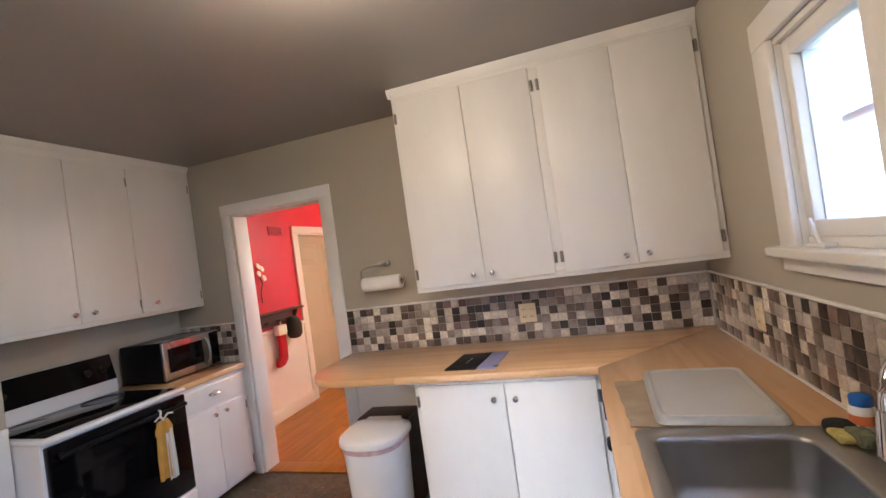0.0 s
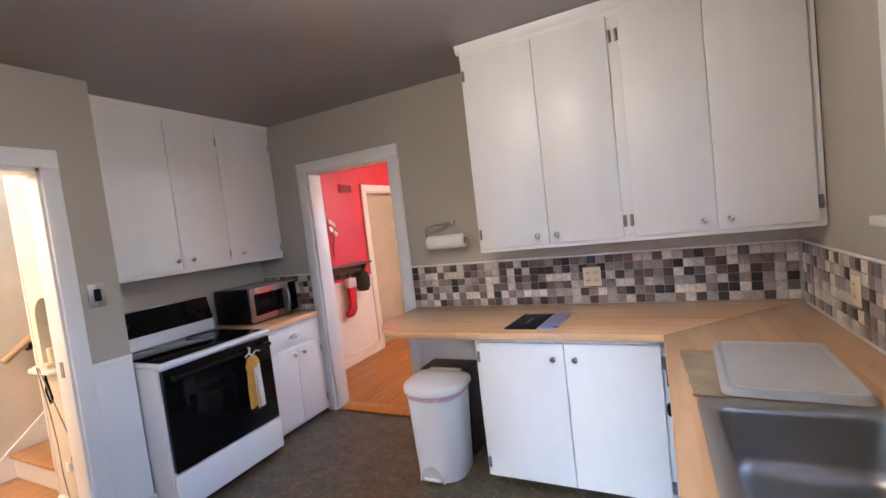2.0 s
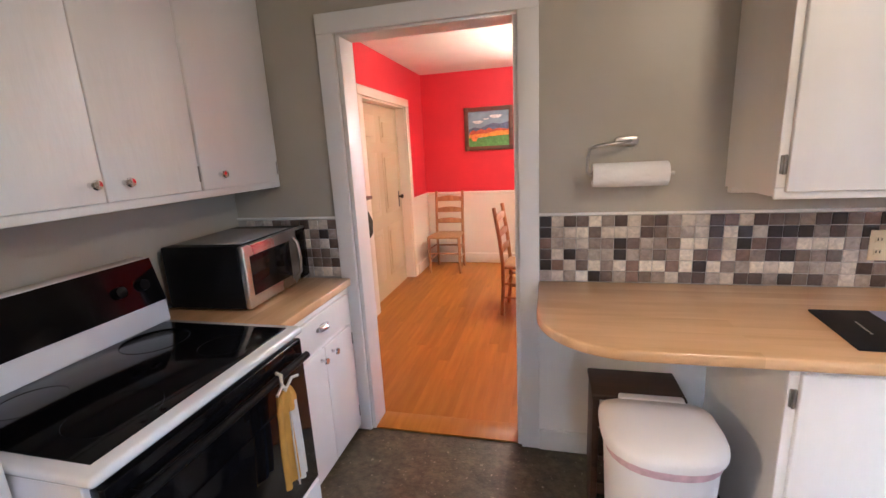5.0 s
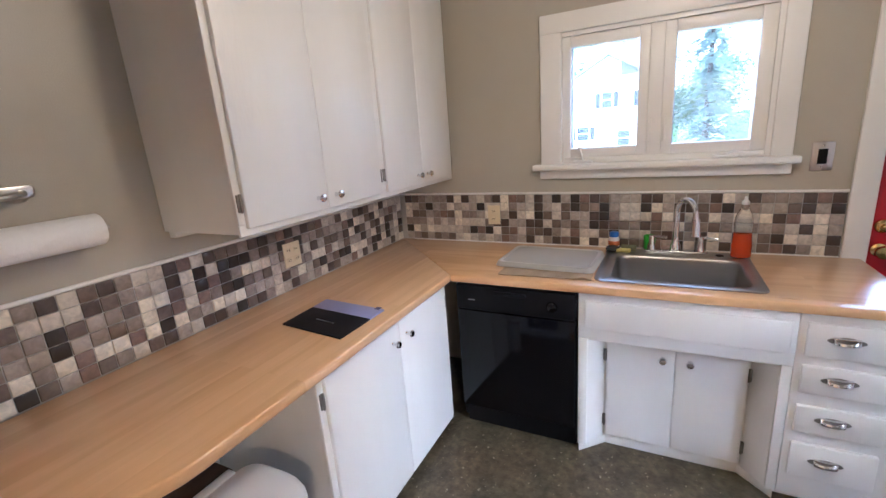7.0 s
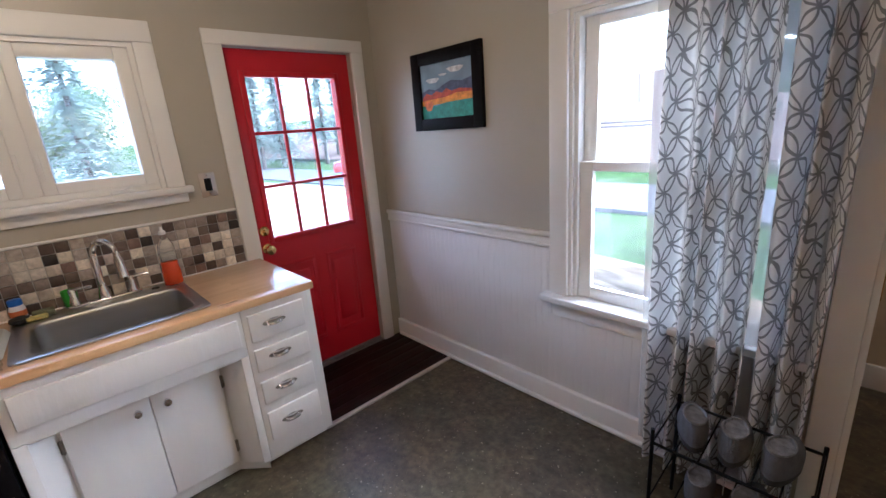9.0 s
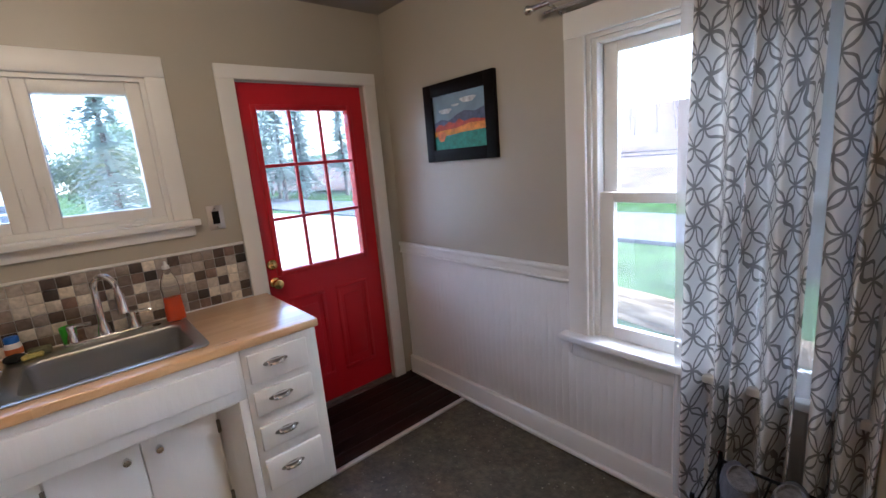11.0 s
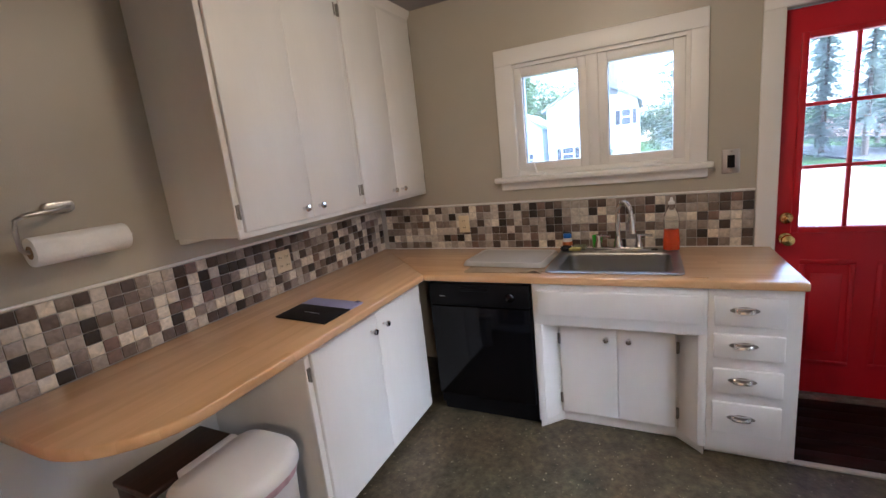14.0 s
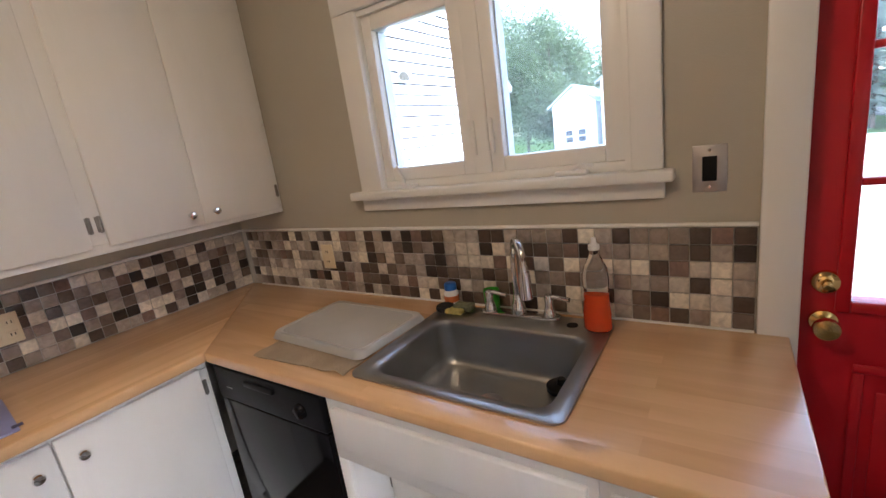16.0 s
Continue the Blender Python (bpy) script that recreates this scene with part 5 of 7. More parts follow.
def landscape(name, label, x0, x1, z0, z1, y, out, fw, frame_mat, mat_mat=None):
    """A framed picture on a wall facing +y or -y: sky, clouds, hills, a row of autumn trees and a field as painted layers."""
    s = 1 if out > 0 else -1
    t = thing(name, ((x0 + x1) / 2, y, (z0 + z1) / 2), label, "picture")

    def lay(a0, a1, b0, b1, d0, d1, bev=0.0):
        return box(a0, a1, min(y + s * d0, y + s * d1), max(y + s * d0, y + s * d1), b0, b1, bev)

    part("frame_side", lay(x0, x0 + fw, z0, z1, 0, 0.026, 0.0015), frame_mat, t)
    part("frame_side", lay(x1 - fw, x1, z0, z1, 0, 0.026, 0.0015), frame_mat, t)
    part("frame_top", lay(x0 + fw, x1 - fw, z1 - fw, z1, 0, 0.026, 0.0015), frame_mat, t)
    part("frame_bottom", lay(x0 + fw, x1 - fw, z0, z0 + fw, 0, 0.026, 0.0015), frame_mat, t)
    a0, a1, b0, b1 = x0 + fw, x1 - fw, z0 + fw, z1 - fw
    w, h = a1 - a0, b1 - b0
    cv = part("canvas", lay(a0, a1, b0, b1, 0.002, 0.010), material("painted_sky", (0.24, 0.34, 0.44), 0.5, var=0.2, scale=9, bump=0.2, bscale=90), t)

    def blob(nm, pts, d, color):
        part(nm, prism([(a0 + w * (1 - px if s > 0 else px), b0 + h * pz) for px, pz in pts], y + s * 0.010, y + s * d, axis="y"), material(nm, color, 0.5, var=0.3, scale=40, bump=0.3, bscale=90), cv)

    def puff(cx, cz, rx, rz):
        return [(cx + rx * math.cos(k) * (1 + 0.25 * math.sin(3 * k)), cz + rz * math.sin(k) * (1 + 0.2 * math.cos(2 * k))) for k in [2 * math.pi * i / 14 for i in range(14)]]

    blob("painted_cloud", puff(0.24, 0.70, 0.12, 0.055), 0.0106, (0.66, 0.68, 0.68))
    blob("painted_cloud", puff(0.68, 0.84, 0.14, 0.06), 0.0106, (0.70, 0.71, 0.70))
    blob("painted_cloud", puff(0.44, 0.78, 0.07, 0.025), 0.0106, (0.62, 0.65, 0.66))
    blob("painted_hill", [(0, 0.38), (0, 0.50), (0.15, 0.56), (0.3, 0.52), (0.45, 0.60), (0.6, 0.66), (0.8, 0.62), (1, 0.68), (1, 0.38)], 0.0110, (0.10, 0.12, 0.20))
    blob("painted_treeline", [(0, 0.30), (0.02, 0.40), (0.1, 0.48), (0.2, 0.44), (0.3, 0.50), (0.42, 0.46), (0.5, 0.53), (0.6, 0.47), (0.75, 0.50), (1, 0.46), (1, 0.30)], 0.0114, (0.50, 0.08, 0.03))
    blob("painted_orchard", [(0, 0.24), (0, 0.34), (0.2, 0.36), (0.45, 0.37), (0.7, 0.43), (1, 0.42), (1, 0.30), (0.5, 0.27)], 0.0118, (0.78, 0.30, 0.03))
    blob("painted_field", [(0, 0.0), (0, 0.25), (0.3, 0.24), (0.5, 0.28), (1, 0.30), (1, 0.0)], 0.0122, (0.04, 0.28, 0.20) if s > 0 else (0.10, 0.26, 0.06))
    blob("painted_bush", puff(0.14, 0.24, 0.08, 0.11), 0.0126, (0.75, 0.22, 0.05))
    return t


landscape("picture", "autumn landscape in a wide black frame", -0.970, -0.411, 1.522, 1.960, SY, 1, 0.068, material("black_frame", (0.006, 0.005, 0.006), 0.45, spec=0.08))
landscape("picture", "autumn landscape in a carved dark wood frame", -3.31, -2.70, 1.465, 1.99, 3.62, -1, 0.052, wood("picture_frame_wood", (0.06, 0.02, 0.012), (0.16, 0.06, 0.03), "x", 40, 0.5))

# curtain on a rod at the south window
t = thing("curtain", (-2.15, SY + 0.09, 0), "white curtain with a grey interlaced trellis print", "curtain")
m_cur = bpy.data.materials.new("trellis_print_cotton")
m_cur.use_nodes = True
n, l = m_cur.node_tree.nodes, m_cur.node_tree.links
uvn = n.new("ShaderNodeTexCoord")
sep = n.new("ShaderNodeSeparateXYZ")
l.new(uvn.outputs["UV"], sep.inputs[0])


def mth(op, a, b=None, c=None):
    q = n.new("ShaderNodeMath")
    q.operation = op
    for i, v in enumerate((a, b, c)):
        if v is None:
            continue
        if isinstance(v, (int, float)):
            q.inputs[i].default_value = v
        else:
            l.new(v, q.inputs[i])
    return q.outputs[0]


PER, WID = 0.138, 0.116
warp = n.new("ShaderNodeTexNoise")
warp.inputs["Scale"].default_value = 5.0
l.new(uvn.outputs["UV"], warp.inputs["Vector"])
bend = mth("MULTIPLY", mth("SUBTRACT", warp.outputs["Fac"], 0.5), 0.11)


def rings(du, dv, radius):
    """Interlaced rings on a lattice shifted by du, dv."""
    fu = mth("SUBTRACT", mth("FRACT", mth("ADD", mth("DIVIDE", mth("ADD", sep.outputs[0], bend), WID), du)), 0.5)
    fv = mth("SUBTRACT", mth("FRACT", mth("ADD", mth("DIVIDE", mth("ADD", sep.outputs[1], bend), PER), dv)), 0.5)
    away = mth("SQRT", mth("ADD", mth("MULTIPLY", fu, fu), mth("MULTIPLY", fv, fv)))
    return mth("LESS_THAN", mth("ABSOLUTE", mth("SUBTRACT", away, radius)), 0.034)


mask = mth("MAXIMUM", rings(0, 0, 0.47), rings(0.5, 0.5, 0.47))
mixc = n.new("ShaderNodeMix")
mixc.data_type = "RGBA"
mixc.inputs["A"].default_value = (0.72, 0.705, 0.685, 1)
mixc.inputs["B"].default_value = (0.24, 0.235, 0.23, 1)
l.new(mask, mixc.inputs["Factor"])
b = n["Principled BSDF"]
l.new(mixc.outputs["Result"], b.inputs["Base Color"])
b.inputs["Roughness"].default_value = 0.9
tr = n.new("ShaderNodeBsdfTranslucent")
l.new(mixc.outputs["Result"], tr.inputs["Color"])
ms = n.new("ShaderNodeMixShader")
ms.inputs[0].default_value = 0.28
l.new(b.outputs[0], ms.inputs[1])
l.new(tr.outputs[0], ms.inputs[2])
l.new(ms.outputs[0], n["Material Output"].inputs["Surface"])


def drape(x0, x1, y, z0, z1, folds, depth, cols=150, rows=34, seed=1.0):
    bm = bmesh.new()
    uv = bm.loops.layers.uv.new("UVMap")
    g, us = [], []
    u = 0
    last = None
    for i in range(cols + 1):
        s = i / cols
        col = []
        for j in range(rows + 1):
            v = j / rows
            wob = math.sin(2 * math.pi * folds * s + 0.5 * math.sin(3.1 * s * folds + seed) + 0.35 * v * math.sin(5 * s + seed))
            x = x0 + (x1 - x0) * s + 0.012 * math.sin(2 * v + 9 * s + seed)
            yy = y + depth * wob * (0.55 + 0.45 * v) + 0.01 * math.sin(4 * v + 13 * s)
            col.append(bm.verts.new((x, yy, z1 + (z0 - z1) * v)))
        if last is not None:
            u += (col[rows // 2].co.xy - last.co.xy).length
        last = col[rows // 2]
        us.append(u)
        g.append(col)
    for i in range(cols):
        for j in range(rows):
            f = bm.faces.new((g[i][j], g[i + 1][j], g[i + 1][j + 1], g[i][j + 1]))
            for lp, (a, c) in zip(f.loops, ((i, j), (i + 1, j), (i + 1, j + 1), (i, j + 1))):
                lp[uv].uv = (us[a], g[a][c].co.z)
    return bm


part("panel", drape(-1.930, -2.248, SY + 0.105, 0.05, 2.115, 4.2, 0.060, 140), m_cur, t)
part("panel", drape(-2.288, -2.455, SY + 0.105, 0.05, 2.115, 2.3, 0.058, 80, seed=2.2), m_cur, t)
m_sh = bpy.data.materials.new("white_sheer")
m_sh.use_nodes = True
n2, l2 = m_sh.node_tree.nodes, m_sh.node_tree.links
bsd = n2["Principled BSDF"]
bsd.inputs["Base Color"].default_value = (0.8, 0.8, 0.8, 1)
bsd.inputs["Roughness"].default_value = 0.9
trs = n2.new("ShaderNodeBsdfTransparent")
mxs = n2.new("ShaderNodeMixShader")
mxs.inputs[0].default_value = 0.6
l2.new(trs.outputs[0], mxs.inputs[1])
l2.new(bsd.outputs[0], mxs.inputs[2])
l2.new(mxs.outputs[0], n2["Material Output"].inputs["Surface"])
sh = thing("sheer_curtain", (-1.86, SY + 0.06, 0), "thin white sheer curtain behind the printed panel", "curtain")
part("panel", drape(-1.862, -2.43, SY + 0.055 - 0.012, 0.06, 2.10, 9.5, 0.010, 130, 20, 2.0), m_sh, sh)
rd = thing("curtain_rod", (-1.9, SY + 0.09, 2.12), "double brushed nickel curtain rod", "curtain rod")
part("rod", tube((-1.29, SY + 0.105, 2.125), (-2.44, SY + 0.105, 2.125), 0.011), M_NICKEL, rd)
part("back_rod", tube((-1.31, SY + 0.06, 2.105), (-2.44, SY + 0.06, 2.105), 0.007), M_NICKEL, rd)
part("finial", lathe([(0.011, 0), (0.015, 0.004), (0.010, 0.010), (0.020, 0.026), (0.018, 0.040), (0.0, 0.050)], (-1.29, SY + 0.105, 2.125), (1, 0, 0)), M_NICKEL, rd, "turned nickel finial")
for x in (-1.36, -2.40):
    br = tube((x, SY, 2.11), (x, SY + 0.105, 2.118), 0.006)
    lathe([(0.02, 0), (0.018, 0.006), (0, 0.007)], (x, SY, 2.11), (0, 1, 0), 14, bm=br)
    part("bracket", br, M_NICKEL, rd)

# shoes on a wire rack by the passage doorway
rk = thing("shoe_rack", (-2.31, -3.07, 0), "low black wire shoe rack beside the curtain", "shoe rack")
for z in (0.18, 0.43):
    part("shelf_frame", path_tube([(-2.52, -3.20, z), (-2.08, -3.20, z), (-2.08, -2.94, z - 0.03), (-2.52, -2.94, z - 0.03)], 0.006, 8, closed=True), M_BLACKMAT, rk)
    for k in range(1, 6):
        part("wire", tube((-2.52 + 0.44 * k / 6, -3.20, z), (-2.52 + 0.44 * k / 6, -2.94, z - 0.03), 0.003, seg=8), M_BLACKMAT, rk)
for x in (-2.52, -2.08):
    for y in (-3.20, -2.94):
        part("leg", tube((x, y, 0), (x, y, 0.46), 0.007, seg=10), M_BLACKMAT, rk)
M_FELT = material("grey_felt", (0.10, 0.10, 0.11), 0.95, var=0.25, scale=20, bump=0.6, bscale=200)
M_FLEECE = material("grey_fleece_lining", (0.24, 0.23, 0.235), 1.0, var=0.3, scale=40, bump=1.0, bscale=160)
M_SOLE = material("dark_sole", (0.02, 0.02, 0.022), 0.7)


def shoe():
    """A slipper: sole, upper with an open throat, lining and cuff; toe towards -y."""
    t = thing("shoe", (0, 0, 0), "grey felt slipper with fleece lining on the rack", "shoe", "shoes on the rack")
    n = 24

    def ring(w, a0, a1, dz=0):
        return [(w * math.cos(2 * math.pi * i / n) * (1 - 0.18 * (math.sin(2 * math.pi * i / n) < 0) * abs(math.sin(2 * math.pi * i / n))), (a0 + a1) / 2 + (a1 - a0) / 2 * math.sin(2 * math.pi * i / n)) for i in range(n)]

    part("sole", loft([(ring(0.046, -0.14, 0.14), 0), (ring(0.048, -0.142, 0.142), 0.008), (ring(0.047, -0.14, 0.14), 0.018)]), M_SOLE, t)
    part("upper", loft([(ring(0.047, -0.138, 0.138), 0.016), (ring(0.050, -0.135, 0.138), 0.04), (ring(0.046, -0.10, 0.136), 0.066), (ring(0.040, -0.04, 0.130), 0.088), (ring(0.036, 0.0, 0.125), 0.098)], False), M_FELT, t)
    part("lining", loft([(ring(0.037, -0.005, 0.128), 0.096), (ring(0.039, -0.008, 0.131), 0.104), (ring(0.033, 0.0, 0.122), 0.106), (ring(0.030, 0.0, 0.118), 0.07), (ring(0.025, -0.02, 0.11), 0.03)]), M_FLEECE, t, "paler grey fleece lining")
    return t


first = shoe()
spots = [(-2.17, -3.06, 0.425, -8, 20), (-2.30, -3.07, 0.425, -8, 5), (-2.43, -3.07, 0.425, -8, -6), (-2.21, -3.08, 0.175, -8, 8), (-2.36, -3.08, 0.175, -8, -4)]
first.matrix_basis = pose(spots[0][0], spots[0][1], spots[0][2], 6, 0, spots[0][4])
for x, y, z, rx, rz in spots[1:]:
    copy_thing(first, pose(x, y, z, 6, 0, rz))

# ceiling lamp holder over the kitchen
t = thing("ceiling_light", (-1.30, -1.70, CZ), "plain white ceiling lamp holder with a small bulb", "ceiling light")
part("canopy", lathe([(0.0, -0.045), (0.03, -0.045), (0.05, -0.03), (0.065, -0.002), (0.0, -0.002)], (-1.30, -1.70, CZ)), M_PLASTIC, t)
part("socket", lathe([(0.0, -0.08), (0.018, -0.08), (0.02, -0.045), (0.0, -0.045)], (-1.30, -1.70, CZ), seg=16), M_PLASTIC, t)

# ---- dining room ----
c = thing("wainscot_dining", (-3.86, 2, 0), "cream painted wainscot with chair rail and baseboard", "wainscot", kind="structure")
for b in ((-3.86, -3.848, 0.14, 1.58, 0.0, 0.92), (-3.86, -3.848, 2.985, 3.62, 0.0, 0.92), (-3.848, -2.27, 3.608, 3.62, 0.0, 0.92), (-1.05, 0.0, 3.608, 3.62, 0, 0.92), (-2.27, -1.05, 3.608, 3.62, 0, 0.70), (-0.012, 0.0, 0.14, 3.608, 0.0, 0.92)):
    part("panel", box(*b), M_CREAM, c)
for b in ((-3.86, -3.828, 0.14, 1.58, 0.92, 0.955), (-3.86, -3.828, 2.985, 3.62, 0.92, 0.955), (-3.828, -2.27, 3.59, 3.62, 0.92, 0.955)):
    part("chair_rail", box(*b, bevel=0.006), M_CREAM, c)
for b in ((-3.85, -3.828, 0.14, 1.58, 0.0, 0.13), (-3.85, -3.828, 2.985, 3.61, 0.0, 0.13), (-3.828, -0.012, 3.59, 3.61, 0.0, 0.13)):
    part("baseboard", box(*b, bevel=0.005), M_CREAM, c)
c = thing("trim_dining_door", (-3.86, 2.15, 0), "cream painted casing of a deep-set dining room door", "trim", kind="structure")
part("casing_side", box(-3.86, -3.836, 1.585, 1.685, 0, 1.985, 0.004), M_CREAM, c)
part("casing_side", box(-3.86, -3.836, 2.88, 2.98, 0, 1.985, 0.004), M_CREAM, c)
part("casing_head", box(-3.86, -3.834, 1.585, 2.98, 1.985, 2.07, 0.004), M_CREAM, c)
part("jamb", box(-4.05, -3.86, 1.665, 1.685, 0, 1.985), M_CREAM, c)
part("jamb", box(-4.05, -3.86, 2.872, 2.892, 0, 1.985), M_CREAM, c)
part("jamb_head", box(-4.05, -3.86, 1.685, 2.872, 1.97, 1.99), M_CREAM, c)
d = thing("door_2", (-3.96, 2.15, 0), "closed tan six-panel door of the dining room", "door", kind="structure")
M_DOORC = material("cream_door_paint", (0.52, 0.42, 0.25), 0.4, var=0.03, bump=0.05)
part("slab", box(-4.00, -3.96, 1.687, 2.870, -0.011, 1.968), M_DOORC, d)
for y0, y1 in ((1.79, 2.21), (2.35, 2.77)):
    for z0, z1 in ((0.18, 0.72), (0.86, 1.50), (1.60, 1.86)):
        pn = box(-3.96, -3.956, y0, y1, z0, z1, 0.002)
        box(-3.96, -3.950, y0 + 0.05, y1 - 0.05, z0 + 0.05, z1 - 0.05, 0.008, bm=pn)
        part("panel", pn, M_DOORC, d)
kb = box(-3.96, -3.955, 2.755, 2.795, 0.88, 1.06, 0.002)
lathe([(0.010, 0), (0.010, 0.02), (0.024, 0.035), (0.024, 0.05), (0, 0.058)], (-3.956, 2.775, 1.0), (1, 0, 0), 18, bm=kb)
part("door_handle", kb, material("dark_bronze", (0.05, 0.035, 0.025), 0.35, 0.8), d, "dark bronze knob and plate")

t = thing("wall_vent", (-3.86, 1.31, 2.0), "red painted return air grille high on the wall", "vent")
part("frame", box(-3.86, -3.848, 1.19, 1.43, 1.96, 2.06, 0.003), M_RED, t)
for k in range(7):
    part("slat", box(-3.849, -3.844, 1.205 + 0.031 * k, 1.217 + 0.031 * k, 1.97, 2.05), material("dark_slat", (0.12, 0.01, 0.012), 0.5) if k == 0 else bpy.data.materials["dark_slat"], t)

# shelf with a christmas stocking and a hanging bag
t = thing("coat_shelf", (-3.86, 1.15, 1.12), "dark wooden wall shelf with pegs", "shelf")
M_SHELF = wood("shelf_wood", (0.04, 0.018, 0.010), (0.12, 0.055, 0.028), "y", 40, 0.45)
part("board", box(-3.848, -3.73, 0.70, 1.47, 1.115, 1.14, 0.004), M_SHELF, t)
part("back_rail", box(-3.848, -3.83, 0.72, 1.45, 0.99, 1.115, 0.003), M_SHELF, t)
for y in (0.76, 1.40):
    part("bracket", prism([(-3.83, 0.99), (-3.76, 1.115), (-3.83, 1.115)], y - 0.012, y + 0.012, axis="y"), M_SHELF, t)
for y in (0.92, 1.10, 1.27):
    part("peg", lathe([(0.008, 0), (0.007, 0.04), (0.013, 0.055), (0, 0.06)], (-3.83, y, 1.03), (1, 0, 0.15), 12), M_SHELF, t)
t = thing("christmas_stocking", (-3.78, 1.10, 0.9), "red knitted stocking with a white cuff hanging from a peg", "stocking")
leg = [(0.0, 0.97), (0.055, 0.97), (0.05, 0.75), (0.06, 0.66), (0.11, 0.615), (0.125, 0.58), (0.10, 0.555), (0.02, 0.56), (-0.045, 0.62), (-0.055, 0.75), (-0.055, 0.97)]
part("foot", prism([(1.09 - a, z) for a, z in leg], -3.805, -3.76, 0.010, axis="x"), material("red_knit", (0.55, 0.012, 0.015), 0.9, bump=0.5, bscale=200), t)
part("cuff", prism(rounded(1.02, 1.16, 0.88, 0.985, 0.02), -3.815, -3.75, 0.008, axis="x"), material("white_fleece", (0.75, 0.70, 0.62), 1.0, bump=0.8, bscale=150), t, "fluffy white cuff")
part("loop", path_tube([(-3.78, 1.09, 0.98), (-3.785, 1.10, 1.02), (-3.78, 1.11, 0.98)], 0.004, 6), bpy.data.materials["white_fleece"], t)
t = thing("cap", (-3.76, 1.27, 0.95), "dark olive knitted cap hanging from a peg", "cap")
part("crown", lathe([(0.02, 0), (0.06, -0.03), (0.085, -0.10), (0.080, -0.20), (0.055, -0.24), (0.0, -0.25)], (-3.76, 1.29, 1.05), seg=18), material("olive_wool", (0.05, 0.045, 0.03), 0.95, bump=0.6, bscale=180), t)
t = thing("wall_sconce", (-3.86, 0.93, 1.5), "pale flower decoration on the red wall", "decoration")
fl = path_tube([(-3.845, 0.95, 1.25), (-3.83, 0.93, 1.35), (-3.83, 0.97, 1.45), (-3.83, 0.93, 1.55)], 0.006, 8)
part("stem", fl, M_SHELF, t)
for z, y in ((1.55, 0.92), (1.60, 0.97), (1.50, 0.99), (1.63, 0.92)):
    part("petal", lathe([(0.01, 0), (0.035, 0.012), (0.03, 0.02), (0, 0.022)], (-3.83, y, z), (1, 0.2, 0.3), 10), M_CREAM, t)

# window with bright curtains on the north wall
w = thing("window_3", (-1.65, 3.62, 0.75), "dining room window behind a white curtain", "window", kind="structure")
part("casing_side", box(-2.26, -2.15, 3.598, 3.62, 0.70, 2.0, 0.004), M_CREAM, w)
part("casing_side", box(-1.15, -1.05, 3.598, 3.62, 0.70, 2.0, 0.004), M_CREAM, w)
part("casing_head", box(-2.26, -1.05, 3.596, 3.62, 2.0, 2.1, 0.004), M_CREAM, w)
part("window_sill", box(-2.28, -1.03, 3.56, 3.67, 0.70, 0.75, 0.005), M_CREAM, w)
p = part("pane", box(-2.15, -1.15, 3.68, 3.686, 0.75, 2.0), M_GLASS, w)
p.visible_shadow = False
cu = thing("curtain", (-2.05, 3.55, 0), "plain white curtain at the dining room window", "curtain")
m_wc = material("white_cotton", (0.82, 0.80, 0.76), 0.9, bump=0.2, bscale=200)
part("panel", drape(-2.20, -1.86, 3.54, 0.25, 2.03, 4, 0.022, 60, 16, 3.0), m_wc, cu)
rd2 = thing("curtain_rod", (-1.65, 3.54, 2.05), "thin black curtain rod", "curtain rod")
part("rod", tube((-2.40, 3.54, 2.045), (-0.95, 3.54, 2.045), 0.009), M_BLACKMAT, rd2)
for x in (-2.25, -1.05):
    part("bracket", tube((x, 3.62, 2.045), (x, 3.54, 2.045), 0.006), M_BLACKMAT, rd2)

# chairs and table
M_PINE = wood("honey_pine", (0.30, 0.12, 0.035), (0.52, 0.26, 0.10), "z", 36, 0.4)
M_RUSH = material("woven_rush", (0.42, 0.24, 0.10), 0.8, var=0.2, scale=40, bump=0.6, bscale=160)


